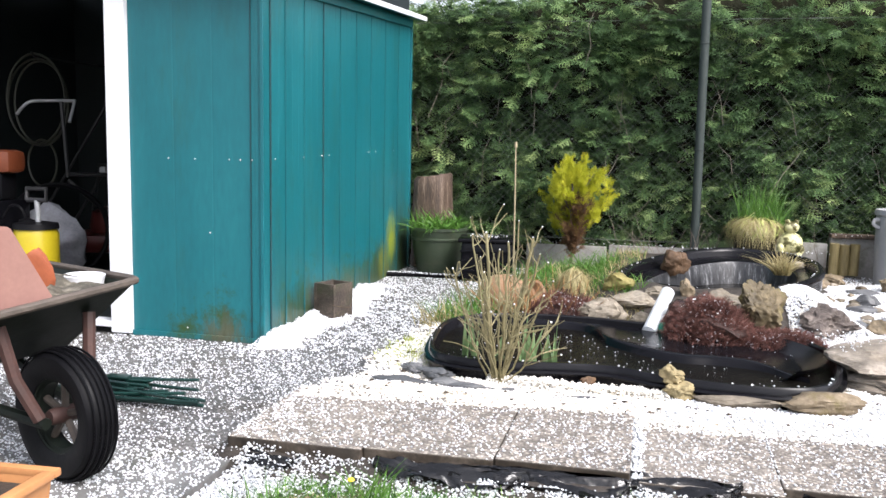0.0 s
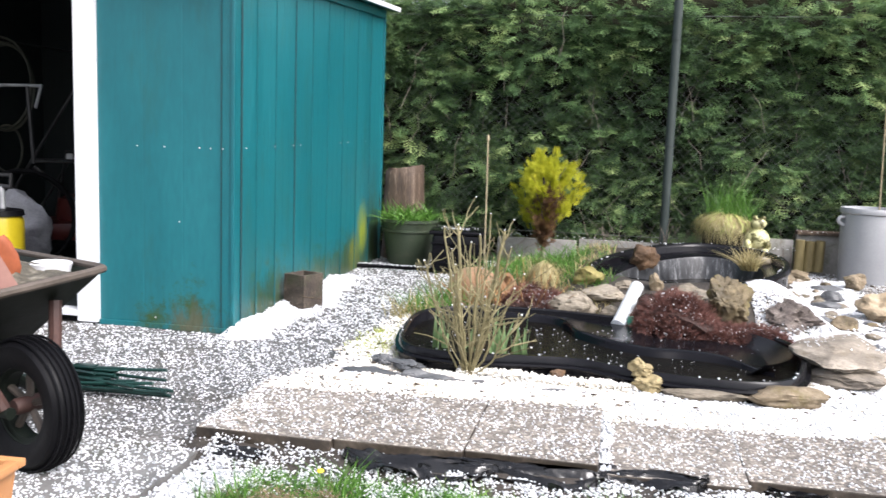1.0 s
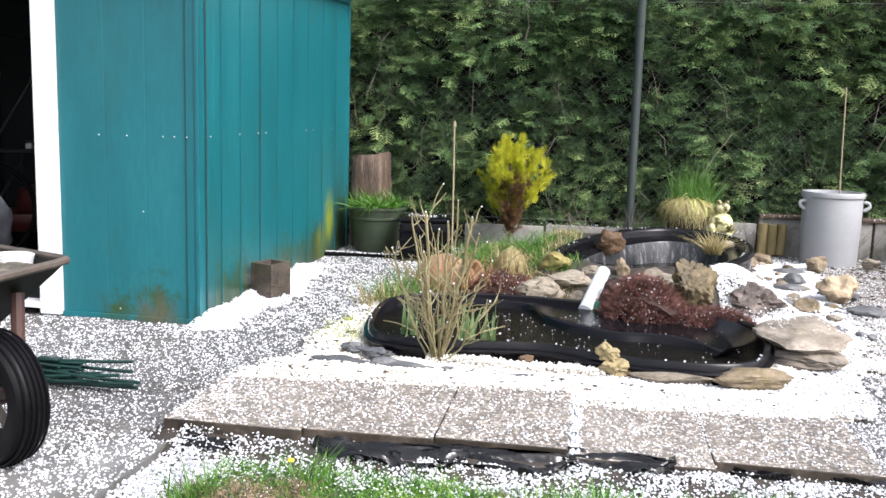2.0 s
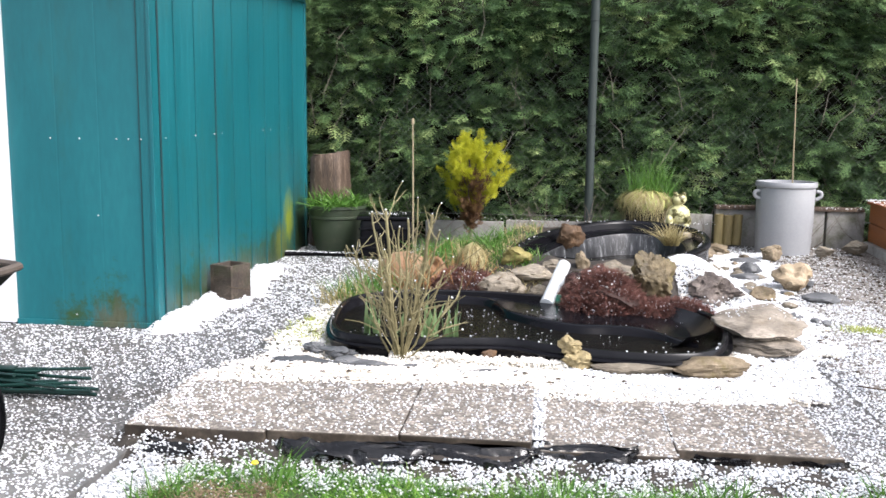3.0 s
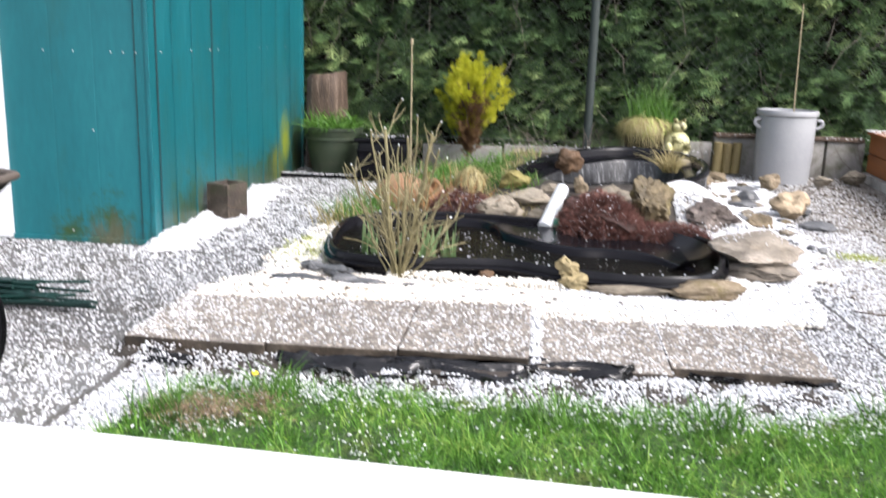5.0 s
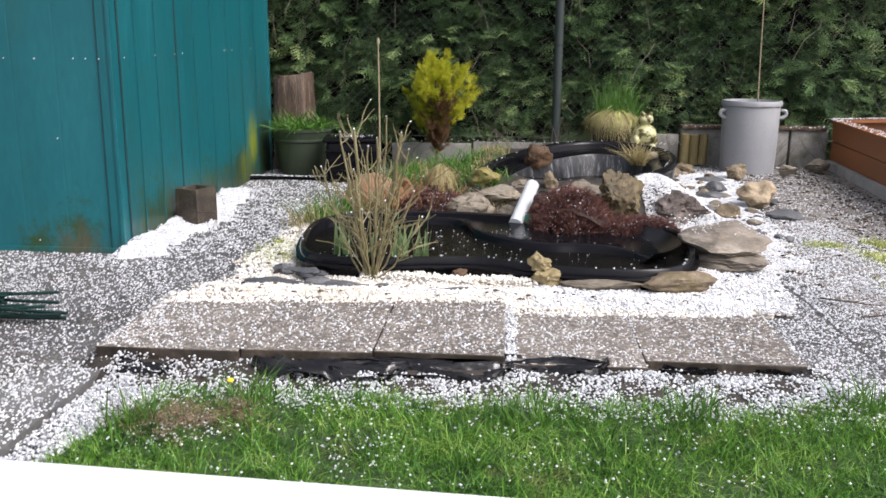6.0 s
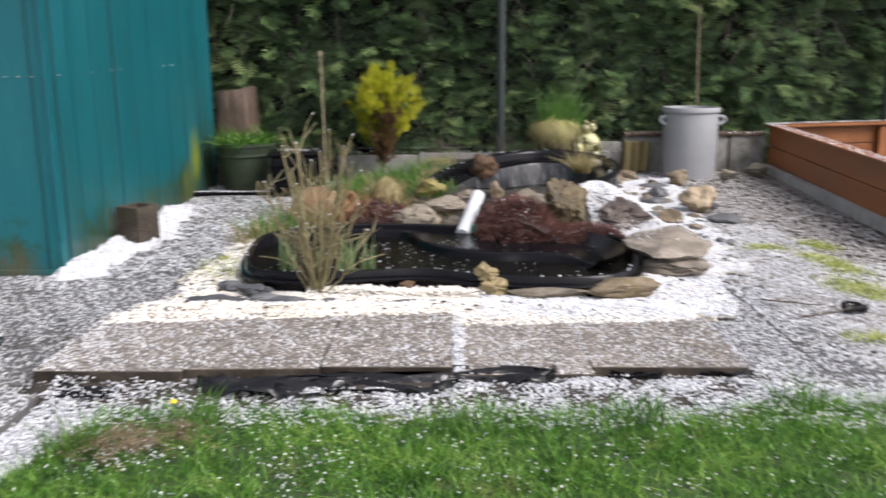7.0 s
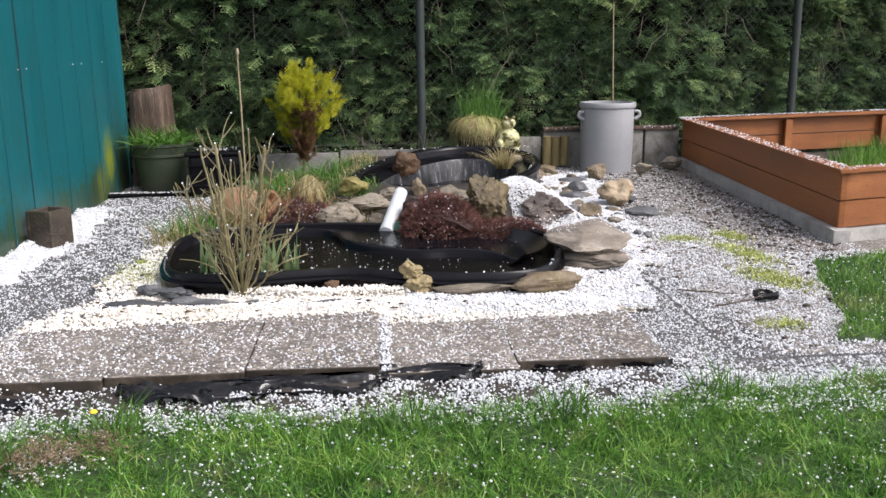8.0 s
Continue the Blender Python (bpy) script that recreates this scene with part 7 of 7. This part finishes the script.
# fallen twigs and a scrap of film on the path
for i, (x, y, length, turn) in enumerate(((1.2, 3.72, 0.24, -18), (1.27, 3.48, 0.2, 4), (1.42, 5.9, 0.3, -6), (-1.72, 4.98, 0.14, -30))):
    bm = bmesh.new()
    rnd = random.Random(300 + i)
    pts, d = curve_stem(bm, (0, 0, 0), (1, 0, 0.02), length, 0.004, 0.002, rnd, 0.12, 6)
    curve_stem(bm, pts[3], (0.8, 0.6, 0.05), length * 0.3, 0.0025, 0.0012, rnd, 0.12, 4)
    ob = part("fallen_twig", bm, litter_mat)
    ob.matrix_world = pose(x, y, 0.075 if x < 0 else 0.028, 0, 0, turn)
    tagged(ob, "thin dark fallen twig lying on the hail", "twig", "fallen twigs")
crumpled("pond_film", 1.46, 1.56, 3.60, 3.55, 0.03, 0.02, 31.0, "small torn scrap of black pond film on the path")

# ---- hail ----
def drift(x, y):
    """Height of the hail drift that slid off the shed roof."""
    d = x - (-1.86)
    w = 0.29 + 0.035 * np.sin(y * 5.0) + 0.02 * np.sin(y * 23) + 0.06 * wave(x * 11, y * 11, 2.0) + 0.04 * wave(x * 31, y * 31, 5.0)
    along = step(y, 4.15, 4.5) * step(-y, -6.35, -5.9) * step(x, -1.93, -1.86)
    return 0.062 * along * np.clip(1 - np.clip(d, 0, 9) / w, 0, 1) ** 0.7 * (0.9 + 0.1 * np.sin(y * 7.3 + 1) + 0.3 * wave(x * 9, y * 9, 1.5))


sheet("hail_drift", -1.87, 3.95, -1.2, 6.7, 0.014, lambda x, y: drift(x, y) > 0.03, lambda x, y: ground_z(x, y) + drift(x, y) - 0.004 + 0.006 * wave(x * 22, y * 22) + 0.004 * wave(x * 45, y * 45, 3.0), hail_mat, "thick white hail drift along the shed wall", "hail")


def on_film(x, y):
    """Where the glossy film lies, from which the ice slid off."""
    edge = 2.752 + 0.02 * wave(x * 6, x, 2.0)
    return ((x > -0.74) & (x < -0.02) & (y > edge) & (y < 2.83)) | ((x > -1.16) & (x < -1.01) & (y > edge) & (y < 2.79)) | ((x > -0.02) & (x < 0.27) & (y > edge + 0.05) & (y < 2.9))


def lawn_front(x):
    return 2.5 + 0.06 * wave(x * 2.0, x, 1.0) + 0.05 * wave(x * 7.0, x * 2, 3.0)


def hail_cover(x, y):
    p = 0.48 + 0.22 * wave(x * 2.2, y * 2.2, 3.0) + 0.1 * wave(x * 7, y * 7, 1.0)
    p = np.where((y > 5.4) & (x > 1.55), 0.34 + 0.1 * wave(x * 4, y * 4), p)
    p = np.where((x > 1.6) & (y > 4.4), 0.32 + 0.12 * wave(x * 3, y * 3), p)
    p = np.where((x > 1.1) & (x < 1.8) & (y > 3.6) & (y < 5.3), 0.85 + 0.3 * wave(x * 5, y * 5), p)
    p = np.where((x > 1.85) & (y > 3.9), 0.2 + 0.15 * wave(x * 5, y * 5), p)
    p = np.where((y > 2.5) & (y < 2.8) & (x > -1.15), 0.75 + 0.2 * wave(x * 5, y * 5), p)
    p = np.where((y > 2.66) & (y < 2.82) & (x > -1.1) & (x < -0.76), 0.35 + 0.4 * wave(x * 11, y * 13), p)
    p = np.where((x > 0.9) & (y < 4.4), 0.85 + 0.15 * wave(x * 4, y * 4), p)
    p = np.where((x < -1.2) & (y < 2.76), 0.78 + 0.2 * wave(x * 3, y * 3, 2.0), p)
    p = np.where((x > -1.18) & (x < -0.9) & (y < 2.75) & ~in_lawn(x, y), 1.0, p)
    p = np.where((x < -1.1) & (y > 2.76) & (y < 4.4), 0.38 + 0.2 * wave(x * 3, y * 3, 2.0), p)
    p = np.where(slab_top(x, y) > 0, 0.3 + 0.14 * wave(x * 5, y * 5, 4.0) + 0.5 * step(-x, 1.0, 1.25), p)
    p = np.where(in_gravel(x, y), np.where(x > 0.1, 1.0, 0.2), p)
    p = np.where(in_lawn(x, y) & (y < lawn_front(x)), 0.045 + 0.2 * np.clip(wave(x * 5, y * 6, 2.0) - 0.05, 0, 1) + 0.9 * np.exp(-((x + 0.85) ** 2 + (y - 2.4) ** 2) / 0.012) + 0.4 * np.exp(-((x + 0.35) ** 2 + (y - 2.28) ** 2) / 0.008), p)
    p = np.where(in_lawn(x, y) & (y > 3), 0.04, p)
    p = np.where((x > -0.012) & (x < 0.03) & (y > 2.83) & (y < 3.42), 1.0, p)
    skirt = np.clip(1 - (x + 1.68) / 0.32, 0, 1) * step(y, 4.2, 4.5) * step(-y, -6.5, -6.1) * (x > -1.88)
    p = np.maximum(p, 0.98 * skirt)
    p = np.where(drift(x, y) > 0.0005, np.clip(0.7 + 9 * drift(x, y), 0, 1), p)
    p = np.where(inside_outline(shrink(LOW, -0.03), x, y) | ((mound_z(x, y) > 0.03) & (y > 4.95) & (x > -0.9) & (x < 0.72)), 0.0, p)
    p = np.where(inside_outline(shrink(UP, -0.03), x, y), 0, p)
    p = np.where((x < -1.88) & (y > 4.42), 0, p)
    p = np.where((x > 2.3) & (y > 4.55 + 0.2 * (x - 2.35)), 0, p)
    p = np.where((y > 7.4), 0, p)
    return np.clip(p, 0, 1)


def hail_z(x, y):
    z = ground_z(x, y)
    z = z + bank(x, y)
    z = np.where(in_gravel(x, y), np.maximum(z, mound_z(x, y) * (y > 4.95)) + bed_lift(x, y) + 0.02, z)
    z = np.where((x > 1.15) & (y > 2.95) & ~in_gravel(x, y), z + 0.009, z)
    z = np.where((x < -1.2) & (y < 2.76), 0.022, z)
    z = np.maximum(z, slab_top(x, y))
    z = z + drift(x, y)
    return np.where(in_lawn(x, y), z + rng.uniform(0.005, 0.028, x.shape), z)


pieces = []
for x0, y0, x1, y1, per, rad, near in ((-3.0, 1.7, 2.3, 2.9, 14500, 0.0039, False), (-3.3, 2.9, 2.6, 4.0, 15500, 0.0038, False), (-3.3, 4.0, 2.4, 5.4, 11500, 0.0046, False), (-1.9, 5.4, 2.6, 7.45, 7600, 0.0052, False)):
    x, y = scatter(x0, y0, x1, y1, per)
    clump = 0.75 + 0.5 * np.clip(wave(x * 13, y * 13, 6.0) + 0.6 * wave(x * 29, y * 29, 2.0), -0.8, 1)
    keep = rng.uniform(0, 1, len(x)) < hail_cover(x, y) * clump * np.where(on_film(x, y), 0.06, 1)
    x, y = x[keep], y[keep]
    pieces.append(grains(np.stack([x, y, hail_z(x, y) + rad * 0.45], 1), rad, 0.15, 0.8, near))
x, y = scatter(-1.18, 2.05, 1.7, 2.84, 26000)
heap = np.clip(0.5 + 0.6 * step(-x, 0.85, 1.0) + 0.9 * wave(x * 9, y * 9, 3.0) + 0.5 * wave(x * 21, y * 21, 5.0), 0, 1) * np.maximum(step(y - lawn_front(x), -0.06, 0.08), 1.0 * ~in_lawn(x, y))
keep = (rng.uniform(0, 1, len(x)) < heap * np.where(on_film(x, y), 0.02, 1) * (1 - 0.7 * step(y, 2.6, 2.68) * step(x, -1.12, -1.06) * step(-x, 0.72, 0.8))) & (slab_top(x, y) < 0)
x, y, heap = x[keep], y[keep], heap[keep]
pieces.append(grains(np.stack([x, y, ground_z(x, y) + bank(x, y) + (0.02 - 0.013 * step(y, 2.56, 2.66) * step(x, -0.9, -0.75)) * heap * rng.uniform(0, 1, len(x)) + 0.003], 1), 0.0046, 0.2, 0.8, False))
x, y, z = rng.uniform(-0.014, 0.02, 1700), rng.uniform(2.84, 3.42, 1700), rng.uniform(0.0, 0.058, 1700)
pieces.append(grains(np.stack([x, y, z], 1), 0.0055, 0.2, 0.8, False))
x, y = 0.4102 + rng.normal(0, 0.004, 60), rng.uniform(2.95, 3.36, 60)
pieces.append(grains(np.stack([x, y, np.maximum(slab_top(x, y), 0.045) + 0.002], 1), 0.0035, 0.2, 0.7, False))
x, y = scatter(-0.3, 3.4, 1.8, 7.1, 8000)
keep = (hail_cover(x, y) > 0.9) & in_gravel(x, y)
x, y = x[keep], y[keep]
pieces.append(grains(np.stack([x, y, hail_z(x, y) + 0.004], 1), 0.0062, 0.2, 0.8, False))
V, F = joined(pieces)
tagged(new("hailstones", raw_mesh("hailstones", V, F, hail_mat, True)), "fresh white hailstones scattered over the yard", "hail", kind="stuff")
# hail lying on ledges
lx, ly, lz = [], [], []
for px, py, dx, dy, z0, z1, k, wd in ((2.33, 4.6, 0.15, 2.8, 0.382, 0.44, 480, 0.1), (2.5, 7.4, 2.8, 0.76, 0.44, 0.44, 900, 0.1), (2.4, 4.62, 2.8, 0.76, 0.383, 0.383, 400, 0.09)):
    t, s_ = rng.uniform(0, 1, k), rng.uniform(0, wd, k)
    nx, ny = (1, 0) if dy > dx else (-0.26, 0.96)
    lx.append(px + dx * t + nx * s_), ly.append(py + dy * t + ny * s_), lz.append(z0 + (z1 - z0) * t)
a, q = rng.uniform(0, 6.283, 45), rng.uniform(0.0, 0.15, 45)
lx.append(-1.14 + q * np.cos(a)), ly.append(6.72 + q * np.sin(a)), lz.append(np.full(45, 0.325))
lx.append(rng.uniform(-1.9, -1.3, 210)), ly.append(6.63 + rng.normal(0, 0.014, 210)), lz.append(np.full(210, 0.036))
lx.append(rng.uniform(0.78, 1.2, 150)), ly.append(rng.uniform(4.3, 4.78, 150)), lz.append(np.full(150, 0.15))
lx.append(rng.uniform(-2.3, 2.5, 260)), ly.append(rng.uniform(7.3, 7.5, 260)), lz.append(np.where(lx[-1] > 1.36, 0.378, 0.235))
for out_, lvl, k in ((LOW, 0.101, 45), (UP, 0.225, 50)):
    sel = shrink(out_, 0.01)[rng.integers(0, len(out_), k)]
    lx.append(sel[:, 0] + rng.normal(0, 0.006, k)), ly.append(sel[:, 1] + rng.normal(0, 0.006, k)), lz.append(np.full(k, lvl) if lvl < 0.2 else 0.206 + 0.066 * (sel[:, 1] - 5.55))
x, y = rng.uniform(-0.85, 0.74, 260), rng.uniform(3.98, 4.78, 260)
keep = inside_outline(shrink(LOW, 0.06), x, y) & (wave(x * 7, y * 7, 2.0) > -0.2)
x, y = x[keep], y[keep]
V, F = grains(np.stack([x, y, np.where(y > np.interp(x, ridge[:, 0], ridge[:, 1]) + 0.03, 0.059, 0.0485)], 1), 0.0032, 0.2, 0.6, False)
tagged(new("floating_ice", raw_mesh("floating_ice", V, F, hail_mat, True)), "small bits of ice on the pond water", "hail", kind="stuff")
P = np.stack([np.concatenate(lx), np.concatenate(ly), np.concatenate(lz)], 1)
V, F = grains(P, 0.0052, 0.2, 0.8, False)
tagged(new("hail_on_ledges", raw_mesh("hail_on_ledges", V, F, hail_mat, True)), "hailstones lying on boards and ledges", "hail", kind="stuff")
